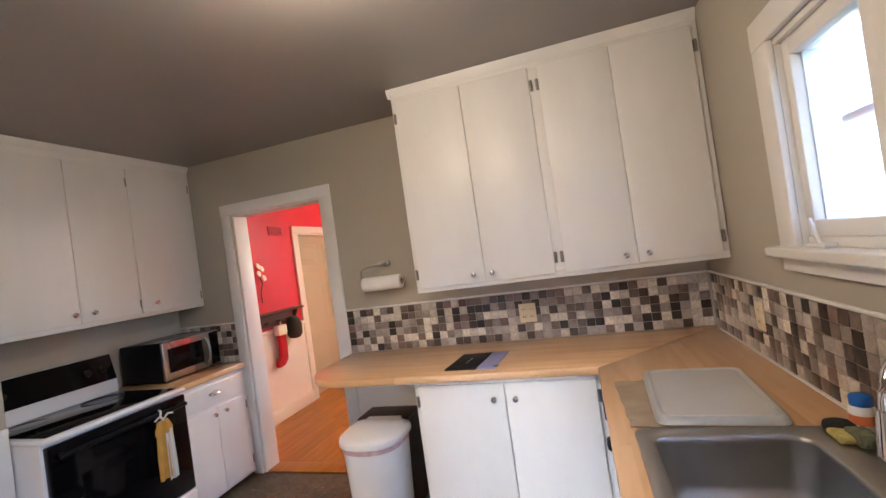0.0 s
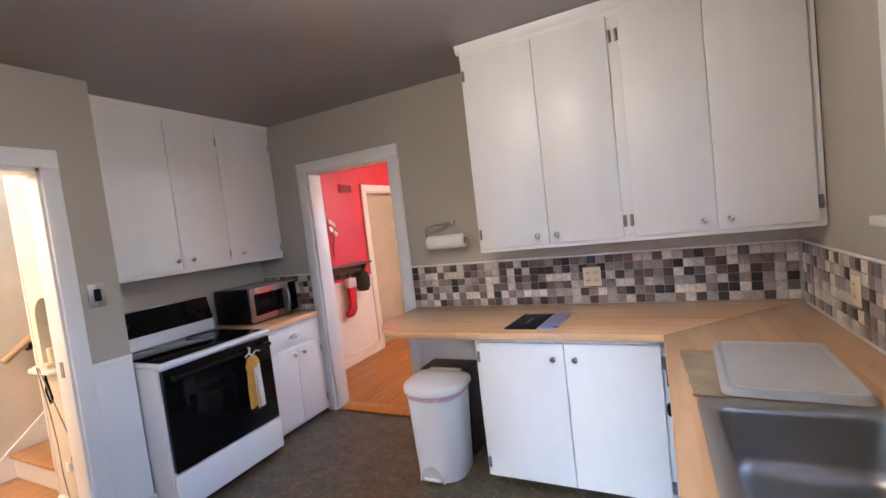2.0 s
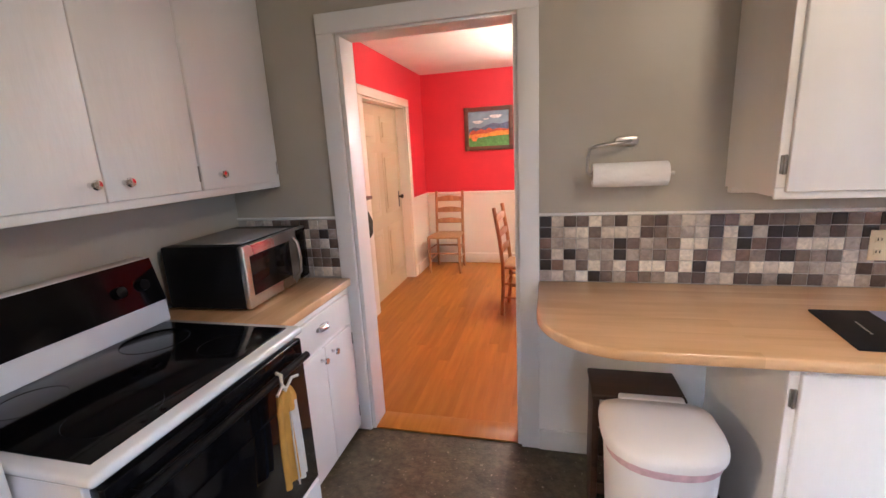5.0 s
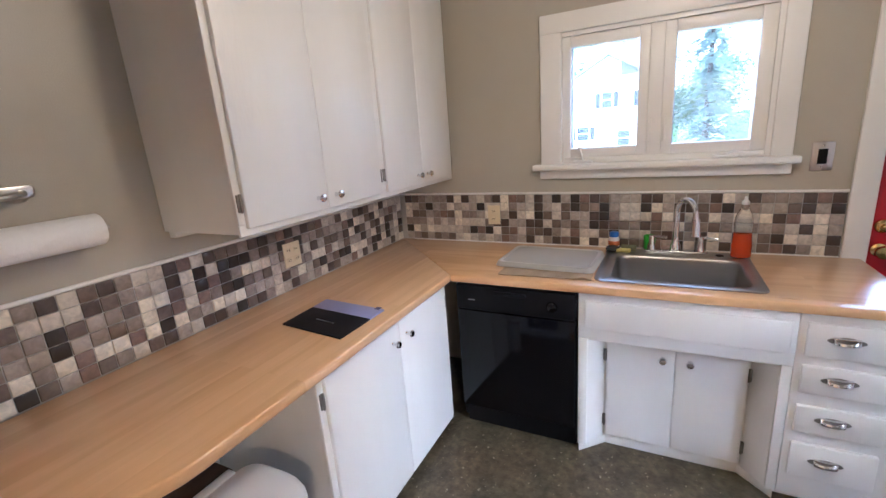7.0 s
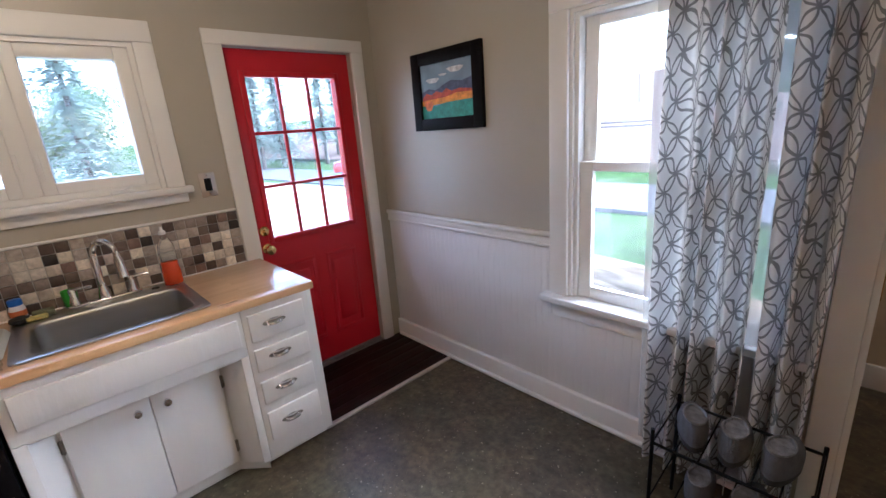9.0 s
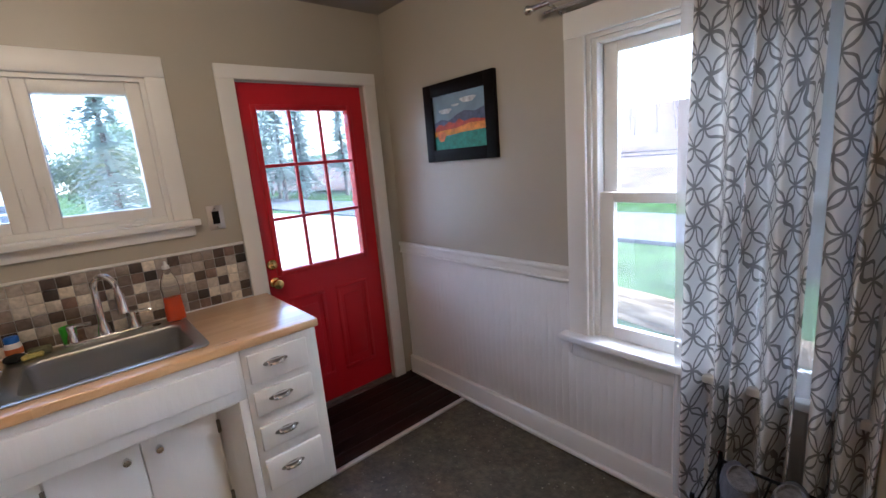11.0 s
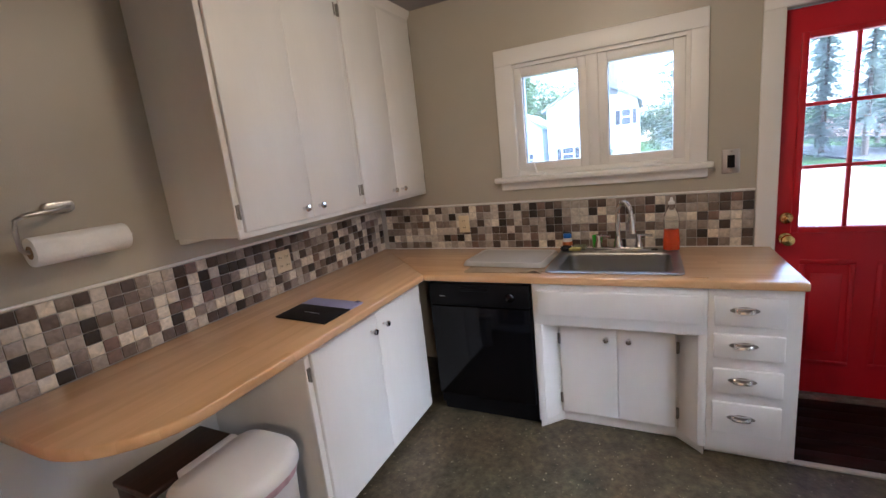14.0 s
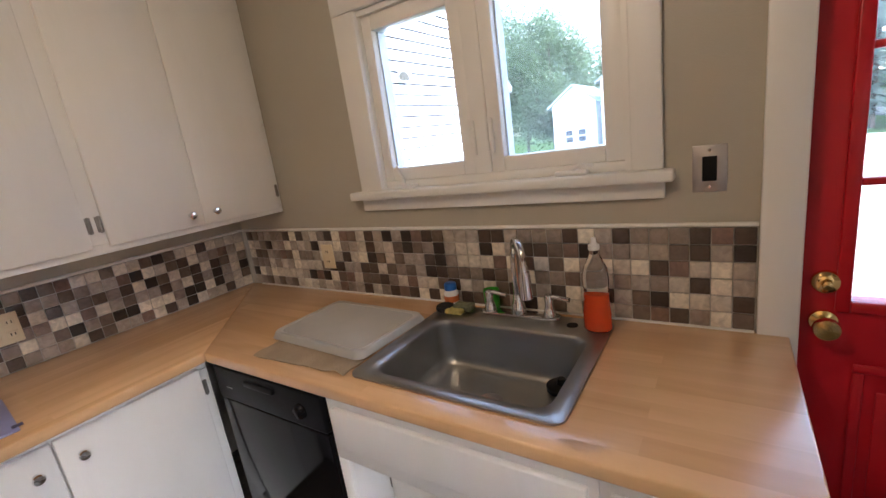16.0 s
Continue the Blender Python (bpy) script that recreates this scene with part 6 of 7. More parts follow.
def chair():
    t = thing("dining_chair", (0, 0, 0), "honey-coloured ladder-back wooden dining chair", "chair", "dining chairs")
    part("seat", prism([(-0.21, -0.20), (0.21, -0.20), (0.18, 0.19), (-0.18, 0.19)], 0.435, 0.465, 0.010), M_RUSH, t)
    for x in (-0.19, 0.19):
        part("front_leg", tube((x, -0.18, 0), (x, -0.18, 0.45), 0.016, 0.021), M_PINE, t)
        part("back_leg", path_tube([(x * 0.9, 0.20, 0), (x * 0.9, 0.18, 0.25), (x * 0.9, 0.18, 0.45), (x * 0.9, 0.205, 0.70), (x * 0.9, 0.25, 0.98)], 0.018, 10), M_PINE, t)
    for z, d in ((0.60, 0.192), (0.74, 0.210), (0.88, 0.232)):
        part("slat", prism([(-0.165, z - 0.028), (0.165, z - 0.028), (0.165, z + 0.022), (0.08, z + 0.038), (0, z + 0.043), (-0.08, z + 0.038), (-0.165, z + 0.022)], d - 0.007, d + 0.007, 0.002, axis="y"), M_PINE, t)
    part("stretcher", tube((-0.19, -0.18, 0.25), (0.19, -0.18, 0.25), 0.010, seg=10), M_PINE, t)
    part("stretcher", tube((-0.17, 0.185, 0.28), (0.17, 0.185, 0.28), 0.010, seg=10), M_PINE, t)
    for x in (-0.19, 0.19):
        part("side_stretcher", tube((x, -0.18, 0.17), (x * 0.9, 0.19, 0.17), 0.010, seg=10), M_PINE, t)
        part("side_stretcher", tube((x, -0.18, 0.30), (x * 0.9, 0.19, 0.30), 0.010, seg=10), M_PINE, t)
    return t


ch = chair()
ch.matrix_basis = pose(-3.52, 3.24, -0.001, 0, 0, 0)
copy_thing(ch, pose(-2.47, 1.90, -0.001, 0, 0, 84))
copy_thing(ch, pose(-2.02, 2.80, -0.001, 0, 0, 8))
t = thing("dining_table", (-1.92, 2.05, 0), "round honey-coloured wooden pedestal table", "table")
part("tabletop", lathe([(0.50, 0.715), (0.53, 0.722), (0.535, 0.735), (0.53, 0.748), (0.0, 0.748)], (-1.92, 2.05, 0), seg=48), M_PINE, t)
part("pedestal", lathe([(0.05, 0.08), (0.075, 0.15), (0.05, 0.30), (0.045, 0.5), (0.07, 0.65), (0.12, 0.715)], (-1.92, 2.05, 0)), M_PINE, t)
for a in range(4):
    k = radians(45 + 90 * a)
    part("foot", path_tube([(-1.92 + 0.04 * math.cos(k), 2.05 + 0.04 * math.sin(k), 0.16), (-1.92 + 0.2 * math.cos(k), 2.05 + 0.2 * math.sin(k), 0.12), (-1.92 + 0.36 * math.cos(k), 2.05 + 0.36 * math.sin(k), 0.032)], 0.03, 10), M_PINE, t)
t = thing("cushion", (-2.0, 2.62, 0.47), "magenta cushion on a dining chair", "cushion")
part("pad", prism(rounded(-2.20, -1.82, 2.58, 2.94, 0.06), 0.466, 0.53, 0.02), material("magenta_cloth", (0.62, 0.02, 0.22), 0.9, bump=0.3, bscale=150), t)

# chandelier
t = thing("chandelier", (-1.95, 2.15, 2.4), "dark metal chandelier with frosted bell shades", "chandelier")
M_IRON = material("dark_iron", (0.02, 0.015, 0.012), 0.45, 0.6)
part("canopy", lathe([(0.06, 0), (0.055, 0.02), (0.01, 0.03)], (-1.95, 2.15, 2.40)), M_IRON, t)
part("stem", lathe([(0.008, 0), (0.03, 0.02), (0.015, 0.06), (0.008, 0.10), (0.008, 0.55)], (-1.95, 2.15, 1.86), seg=14), M_IRON, t)
m_shade = glow("frosted_shade", (1.0, 0.86, 0.62), 5.0)
for k in range(5):
    a = radians(180 + 72 * k)
    ca, sa = math.cos(a), math.sin(a)
    ar = part("arm", path_tube([(-1.95, 2.15, 1.90), (-1.95 + 0.15 * ca, 2.15 + 0.15 * sa, 1.86), (-1.95 + 0.29 * ca, 2.15 + 0.29 * sa, 1.88), (-1.95 + 0.33 * ca, 2.15 + 0.33 * sa, 1.915), (-1.95 + 0.33 * ca, 2.15 + 0.33 * sa, 1.925)], 0.008, 8), M_IRON, t)
    part("shade", lathe([(0.028, 0), (0.05, 0.03), (0.055, 0.07), (0.075, 0.11), (0.073, 0.112), (0.03, 0.01)], (-1.95 + 0.33 * ca, 2.15 + 0.33 * sa, 1.925)), m_shade, ar, "frosted glass bell shade")

# ---- hall and stairs ----
st = thing("stairs", (-4.64, -1.4, 0), "wooden stairs with white risers behind the hall", "stairs", kind="structure")
for i in range(5):
    z, y = 0.185 * (i + 1), -1.475 + 0.24 * i
    part("riser", box(-4.982, -4.02, y, y + 0.02, z - 0.185, z - 0.03), M_TRIM, st)
    part("tread", box(-4.982, -4.02, y - 0.025, y + 0.26, z - 0.03, z, 0.006), M_FLOORX, st)
sk = thing("trim_stair", (-4.99, -1.4, 0), "white painted skirt board and hall baseboards", "trim", kind="structure")
part("skirt", prism([(-1.60, 0.0), (-1.60, 0.115), (-1.226, 0.43), (-0.01, 1.41), (-0.01, 1.05), (-1.45, 0.0)], -5.0, -4.982, axis="x"), M_TRIM, sk)
part("baseboard", box(-5.0, -4.98, -3.5, -1.60, 0, 0.115, 0.004), M_TRIM, sk)
part("baseboard", box(-3.99, -3.51, -1.622, -1.60, 0, 0.13, 0.004), M_TRIM, sk)
part("corner_post", box(-4.02, -4.0, -1.605, -1.475, 0, 2.42, 0.003), M_TRIM, sk)
hr = thing("handrail", (-4.94, -1.2, 1.0), "pale wooden handrail on the stair wall", "handrail")
part("rail", path_tube([(-4.93, -1.455, 0.855), (-4.93, -0.2, 1.86)], 0.024, 14), wood("pale_rail_wood", (0.55, 0.36, 0.16), (0.72, 0.52, 0.28), "y", 30, 0.4), hr)
for y, z in ((-1.29, 0.99), (-0.5, 1.62)):
    part("bracket", path_tube([(-5.0, y, z - 0.09), (-4.95, y, z - 0.08), (-4.93, y, z - 0.02)], 0.014, 8), M_IRON, hr, "dark metal bracket")
plate((-5.0, -1.65, 1.30), (1, 0, 0), "almond", "almond switch plate on the stair wall")
nb = thing("niche_trim", (-3.81, -1.6, 1.2), "white arched telephone niche in the hall wall", "niche", kind="structure")
outer = [(-3.937, 1.18)] + [(-3.81 + 0.125 * math.cos(radians(a)), 1.20 + 0.125 * math.sin(radians(a))) for a in range(180, -1, -12)] + [(-3.683, 1.18), (-3.683, 1.335), (-3.937, 1.335)]
part("arch_head", prism(outer, -1.601, -1.50, axis="y"), M_HALL, nb)
part("sill", prism([(-3.98, -1.50), (-3.98, -1.63), (-3.92, -1.68), (-3.70, -1.68), (-3.64, -1.63), (-3.64, -1.50)], 0.905, 0.93, 0.005), M_TRIM, nb)
tp = thing("telephone", (-3.780, -1.60, 0.93), "small pale cordless telephone on the niche shelf", "telephone")
part("base", box(-3.820, -3.740, -1.66, -1.58, 0.93, 0.957, 0.006), M_ALMOND, tp)
part("handset", box(-3.800, -3.760, -1.63, -1.60, 0.957, 1.04, 0.008), M_ALMOND, tp)
co = thing("power_cord", (-3.780, -1.62, 0.3), "black and grey cords hanging below the niche", "cord")
part("loop", path_tube([(-3.780, -1.66, 0.92), (-3.770, -1.66, 0.86), (-3.810, -1.655, 0.80), (-3.790, -1.65, 0.73), (-3.750, -1.655, 0.76), (-3.760, -1.66, 0.84), (-3.780, -1.66, 0.88)], 0.006, 8), M_BLACKMAT, co)
part("cord", path_tube([(-3.790, -1.685, 0.95), (-3.800, -1.66, 0.70), (-3.850, -1.63, 0.48), (-3.820, -1.64, 0.30), (-3.780, -1.64, 0.12), (-3.740, -1.68, 0.01), (-3.700, -1.76, 0.006)], 0.003, 6), M_HINGE, co)
part("cord", path_tube([(-3.770, -1.685, 0.95), (-3.740, -1.64, 0.66), (-3.710, -1.62, 0.50), (-3.740, -1.625, 0.37)], 0.003, 6), M_HINGE, co)
pl = plate((-3.740, -1.60, 0.34), (0, -1, 0), "outlet", "almond wall outlet with a charger in the hall")
ad = solid("charger", box(-3.770, -3.725, -1.645, -1.609, 0.33, 0.385, 0.006), M_PLASTIC, "white plug-in charger in the hall outlet", "charger")
hm = thing("door_mat", (-3.66, -2.3, 0), "dark grey hall door mat", "mat")
part("mat", box(-4.05, -3.56, -2.42, -2.06, 0.0, 0.012, 0.004), material("grey_mat", (0.06, 0.06, 0.06), 0.95, var=0.3, scale=60, bump=0.8, bscale=220), hm)

# ---- outdoors ----
GZ = -0.90
M_GRASS = material("lawn_grass", (0.056, 0.096, 0.034), 0.9, var=0.35, scale=1.3, bump=0.8, bscale=60, fleck=((0.075, 0.105, 0.04), 0.62), spec=0.0)
M_ROAD = material("worn_asphalt", (0.11, 0.11, 0.115), 0.85, var=0.15, scale=3, bump=0.3, bscale=90, spec=0.1)
M_SIDING = material("white_siding", (0.76, 0.77, 0.78), 0.5, var=0.03, bump=0.03)
M_ROOF = material("grey_shingle", (0.22, 0.25, 0.27), 0.85, var=0.2, scale=6, bump=0.4, bscale=40)
M_ROOFG = material("pale_green_roof", (0.34, 0.42, 0.42), 0.7, var=0.1, scale=6)
M_LEAF = material("broad_leaf", (0.11, 0.16, 0.085), 0.7, var=0.4, scale=1.2, spec=0.1)
M_NEEDLE = material("spruce_needle", (0.12, 0.165, 0.145), 0.75, var=0.4, scale=1.5, spec=0.1)
# needles of the far trees, lightened to paint distance haze into the colour
M_PINE_FAR = material("hazed_pine_needle", (0.165, 0.205, 0.185), 0.8, var=0.3, scale=1.2, spec=0.05)
M_BARK = material("bark", (0.09, 0.07, 0.055), 0.9, var=0.3, scale=8, bump=0.8, bscale=30)
M_BRUSH = material("leafless_brush", (0.14, 0.105, 0.088), 0.95, var=0.4, scale=0.22, bump=0.3, bscale=1.6, fleck=((0.19, 0.135, 0.105), 0.52), spec=0.0)
M_SHUT = material("dark_shutter", (0.05, 0.05, 0.06), 0.5)
M_WGLASS = material("dark_window_glass", (0.08, 0.09, 0.11), 0.15, spec=0.2)
# the ground: one sheet, level near the house, rising to a wooded bank in the south
bm = bmesh.new()
steps = [-400, -200, -120, -80, -60, -48, -40, -34, -29, -25, -22, -21, -16, -10, -4.9, 0, 10, 30, 60, 120, 250, 400]
xs = [-400, -200, -100, -60, -30, -15, -5, 0.2, 6, 15, 30, 60, 100, 200, 400]


def ground(x, y):
    rise = 0.0
    if y < -21:
        rise = min(11.0, (-21 - y) * 0.135)
    return GZ + rise + 0.05 * math.sin(x * 0.3) * math.cos(y * 0.23)


grid = [[bm.verts.new((x, y, ground(x, y))) for y in steps] for x in xs]
for i in range(len(xs) - 1):
    for j in range(len(steps) - 1):
        bm.faces.new((grid[i][j], grid[i + 1][j], grid[i + 1][j + 1], grid[i][j + 1]))
bmesh.ops.recalc_face_normals(bm, faces=bm.faces[:])
solid("ground", bm, M_GRASS, "green lawn round the house", "lawn", kind="structure")
solid("road", box(-80, 120, -16.3, -12.1, GZ - 0.1, GZ + 0.09), M_ROAD, "pale worn asphalt street", "road", kind="structure")
bm = bmesh.new()
bs = [[bm.verts.new((x, y, ground(x, y) + 0.15 + 0.25 * noise.noise((x * 0.2, y * 0.4, 3)))) for y in (-130, -90, -70, -55, -45, -38, -33, -28, -24, -21.5)] for x in range(-80, 121, 8)]
for i in range(len(bs) - 1):
    for j in range(9):
        bm.faces.new((bs[i][j], bs[i + 1][j], bs[i + 1][j + 1], bs[i][j + 1]))
bmesh.ops.recalc_face_normals(bm, faces=bm.faces[:])
tagged(solid("brush_bank", bm, M_BRUSH, "brown leafless brush on the bank over the road", "brush", kind="stuff"))
mp = solid("mulch_bed", lathe([(1.0, 0), (0.95, 0.05), (0.5, 0.09), (0, 0.1)], (0, 0, 0), seg=28), material("straw_mulch", (0.20, 0.145, 0.09), 0.95, var=0.6, scale=5, bump=1.0, bscale=60, spec=0.0), "straw-coloured mulch patch in the lawn", "mulch")
mp.matrix_basis = pose(0.2, -7.75, GZ + 0.02, 0, 0, -12) @ Matrix.Diagonal((2.4, 0.55, 1.3, 1))

rng = random.Random(7)


def leafy(name, label, at, height, spread, mat, leaves=2600, lean=0.0, size=0.16):
    """A broad-leaved tree: tapered trunk, forking limbs and a crown of leaf clumps with gaps."""
    t = thing(name, at, label, "tree", "trees outside")
    x, y, z = at
    tr = path_tube([(x, y, z - 0.1), (x + 0.05, y, z + height * 0.2), (x - 0.05 + lean, y, z + height * 0.5), (x + lean, y, z + height * 0.85)], 0.13, 8)
    tips = []
    for k in range(16):
        a = rng.uniform(0, 2 * math.pi)
        h0 = z + height * rng.uniform(0.10, 0.7)
        r = spread * rng.uniform(0.5, 0.95)
        tip = Vector((x + r * math.cos(a), y + r * math.sin(a), h0 + height * rng.uniform(0.08, 0.28)))
        path_tube([(x, y, h0), tuple((Vector((x, y, h0)) + tip) / 2 + Vector((0, 0, 0.2))), tuple(tip)], 0.045, 6, bm=tr)
        tips.append(tip)
    tips.append(Vector((x + lean, y, z + height * 0.9)))
    part("trunk", tr, M_BARK, t)
    verts, faces = [], []
    for k in range(leaves):
        c = rng.choice(tips)
        p = c + Vector((rng.gauss(0, spread * 0.28), rng.gauss(0, spread * 0.28), rng.gauss(0, height * 0.085)))
        d = Vector((rng.gauss(0, 1), rng.gauss(0, 1), rng.gauss(0, 0.6))).normalized()
        e = d.cross(Vector((rng.gauss(0, 1), rng.gauss(0, 1), rng.gauss(0, 1)))).normalized()
        s = size * rng.uniform(0.6, 1.5)
        i = len(verts)
        verts += [p - d * s, p + e * s * 0.55, p + d * s, p - e * s * 0.55]
        faces.append((i, i + 1, i + 2, i + 3))
    me = bpy.data.meshes.new("crown")
    me.from_pydata([tuple(v - BASE[t]) for v in verts], [], faces)
    me.materials.append(mat)
    ob = new("crown", me)
    ob.parent = t
    return t


def spruce(name, label, at, height, spread, tiers=20, low=0.08, needles=None):
    """A conifer: straight trunk, drooping whorls of boughs with needle sprays."""
    t = thing(name, at, label, "tree", "trees outside")
    x, y, z = at
    part("trunk", tube((x, y, z - 0.1), (x, y, z + height), 0.18, 0.02, 10), M_BARK, t)
    verts, faces = [], []
    for k in range(tiers):
        f = k / tiers
        h = z + height * (low + (0.98 - low) * f)
        r0 = spread * (1 - f) ** 0.85 + 0.15
        for q in range(9):
            a = rng.uniform(0, 2 * math.pi)
            r = r0 * rng.uniform(0.7, 1.1)
            ca, sa = math.cos(a), math.sin(a)
            for m in range(24):
                g = (m + rng.random()) / 24
                p = Vector((x + r * g * ca, y + r * g * sa, h - 0.35 * r * g * g + 0.12 * rng.gauss(0, 1)))
                wv = Vector((-sa, ca, 0)) * (0.16 * (1.1 - g) + 0.06) * rng.uniform(0.6, 1.4)
                dv = Vector((ca, sa, -0.35)) * 0.16 * rng.uniform(0.6, 1.3)
                i = len(verts)
                verts += [p - wv, p + dv * 0.5, p + wv, p - dv]
                faces.append((i, i + 1, i + 2, i + 3))
    me = bpy.data.meshes.new("boughs")
    me.from_pydata([tuple(v - BASE[t]) for v in verts], [], faces)
    me.materials.append(needles or M_NEEDLE)
    ob = new("boughs", me)
    ob.parent = t
    return t


def house(name, label, x, y0, y1, depth, eave, ridge, roof, windows=(), chimney=None):
    """A clapboard house whose gable end faces west at x."""
    t = thing(name, (x, (y0 + y1) / 2, GZ), label, "house", "houses outside")
    yc = (y0 + y1) / 2
    wl = part("wall", prism([(y0, GZ), (y1, GZ), (y1, eave), (yc, ridge), (y0, eave)], x, x + depth, axis="x"), M_SIDING, t)
    s = (ridge - eave) / (yc - y0)
    for k in (-1, 1):
        e = yc + k * (yc - y0 + 0.3)
        part("roof", prism([(yc, ridge + 0.02), (yc, ridge + 0.16), (e, eave - 0.3 * s + 0.16), (e, eave - 0.3 * s + 0.02)], x - 0.25, x + depth + 0.25, axis="x"), roof, t)
    n = int((ridge - GZ) / 0.32)
    for i in range(1, n):
        z = GZ + 0.32 * i
        half = (yc - y0) if z < eave else (yc - y0) * (ridge - z) / (ridge - eave)
        if half > 0.1:
            part("clapboard", box(x - 0.02, x + 0.01, yc - half, yc + half, z, z + 0.022), M_SIDING, wl)
    for wy, wz, ww, wh, shut in windows:
        wi = part("window", box(x - 0.05, x + 0.02, wy - ww / 2, wy + ww / 2, wz - wh / 2, wz + wh / 2), M_WGLASS, t, "dark window with white frame")
        part("frame", box(x - 0.07, x + 0.02, wy - ww / 2 - 0.08, wy - ww / 2, wz - wh / 2, wz + wh / 2), M_TRIM, wi)
        part("frame", box(x - 0.07, x + 0.02, wy + ww / 2, wy + ww / 2 + 0.08, wz - wh / 2, wz + wh / 2), M_TRIM, wi)
        part("mullion", box(x - 0.07, x + 0.02, wy - ww / 2, wy + ww / 2, wz - 0.04, wz + 0.04), M_TRIM, wi)
        if shut:
            for k in (-1, 1):
                part("shutter", box(x - 0.06, x + 0.02, wy + k * (ww / 2 + 0.24) - 0.13, wy + k * (ww / 2 + 0.24) + 0.13, wz - wh / 2, wz + wh / 2), M_SHUT, t, "dark grey shutter")
    if chimney:
        part("chimney", box(*chimney, 0.02), material("grey_chimney", (0.17, 0.165, 0.165), 0.9, var=0.2, scale=5), t, "grey masonry chimney")
    return t


house("house", "white two-storey neighbour house with shuttered windows", 28, -1.2, 4.4, 9, 4.0, 5.6, M_ROOF,
      ((1.65, 3.0, 0.6, 0.9, True), (-0.55, 2.95, 0.5, 0.9, True), (3.1, 1.0, 0.7, 0.8, True), (0.6, 0.6, 0.7, 0.9, False)), (27.9, 29.0, -0.1, 0.85, 4.4, 6.4))
house("house", "small white outbuilding with a pale green roof", 30, 5.2, 8.2, 6, 3.0, 4.1, M_ROOFG, ((6.2, 0.8, 0.5, 0.8, False), (7.1, 0.8, 0.5, 0.8, False)))
house("house", "low white house beyond the spruce", 40, -6.2, -2.9, 6, 1.2, 2.3, M_ROOF, ((-4.9, 0.5, 0.7, 0.7, False), (-3.9, 0.5, 0.7, 0.7, False)))

# white garage close by in the north-east, its gable facing south
g = thing("garage", (5.35, 2.0, GZ), "white clapboard garage standing close by", "garage")
wl = part("wall", prism([(2.6, GZ), (8.1, GZ), (8.1, 2.53), (5.35, 4.73), (2.6, 2.53)], 2.0, 9.0, axis="y"), M_SIDING, g)
for k in (-1, 1):
    e = 5.35 + k * 2.95
    part("roof", prism([(5.35, 4.77), (5.35, 4.90), (e, 2.54), (e, 2.41)], 1.85, 9.2, axis="y"), M_ROOF, g)
    part("rake_board", prism([(5.35, 4.60), (5.35, 4.765), (e, 2.405), (e, 2.24)], 1.95, 2.0, axis="y"), M_TRIM, g)
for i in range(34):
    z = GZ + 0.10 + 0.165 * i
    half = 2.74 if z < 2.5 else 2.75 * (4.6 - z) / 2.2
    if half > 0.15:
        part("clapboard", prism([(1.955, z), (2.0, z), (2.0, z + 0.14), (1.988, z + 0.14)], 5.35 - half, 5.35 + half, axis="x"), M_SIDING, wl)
        # black strip painted in as the shadow line under each clapboard
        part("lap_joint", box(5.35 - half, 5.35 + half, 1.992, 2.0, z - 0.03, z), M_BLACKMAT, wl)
part("corner_board", box(8.0, 8.12, 1.94, 2.0, GZ, 2.45), M_TRIM, g)
lampb = lathe([(0.05, 0), (0.06, 0.02), (0.03, 0.05), (0.0, 0.06)], (4.3, 1.95, 2.62), (0, -1, 0), 14)
tube((4.3, 1.90, 2.62), (4.38, 1.82, 2.56), 0.05, 0.07, bm=lampb)
tube((4.3, 1.90, 2.62), (4.22, 1.82, 2.56), 0.05, 0.07, bm=lampb)
part("flood_light", lampb, M_HINGE, g, "grey twin flood light")
# pale gravel yard before the red door
bm = bmesh.new()
ring = [bm.verts.new((15.2 + 14.8 * math.cos(radians(a)) * (1 + 0.03 * math.sin(5 * radians(a))), -5.3 + 6.5 * math.sin(radians(a)), GZ + 0.075)) for a in range(0, 360, 10)]
bm.faces.new(ring)
ext = bmesh.ops.extrude_face_region(bm, geom=bm.faces[:])
bmesh.ops.translate(bm, verts=[v for v in ext["geom"] if isinstance(v, bmesh.types.BMVert)], vec=(0, 0, -0.15))
bmesh.ops.recalc_face_normals(bm, faces=bm.faces[:])
solid("driveway", bm, material("pale_gravel", (0.46, 0.46, 0.37), 0.95, var=0.22, scale=0.8, bump=0.7, bscale=50, fleck=((0.30, 0.36, 0.20), 0.60), spec=0.0), "pale gravel yard with sparse grass outside the red door", "driveway", kind="structure")

for mat in (M_LEAF, M_NEEDLE, M_PINE_FAR):
    n, l = mat.node_tree.nodes, mat.node_tree.links
    tl = n.new("ShaderNodeBsdfTranslucent")
    tl.inputs["Color"].default_value = (0.24, 0.31, 0.18, 1) if mat is M_LEAF else (0.30, 0.37, 0.32, 1)
    mx = n.new("ShaderNodeMixShader")
    mx.inputs[0].default_value = 0.6
    l.new(n["Principled BSDF"].outputs[0], mx.inputs[1])
    l.new(tl.outputs[0], mx.inputs[2])
    l.new(mx.outputs[0], n["Material Output"].inputs["Surface"])
spruce("tree", "spruce with bare lower trunk across the lawn", (-1.3, -10.6, GZ), 9.0, 1.95, 18, 0.32)
spruce("tree", "tall spruce beside the neighbour house", (23, -3.5, GZ), 10.5, 3.5)
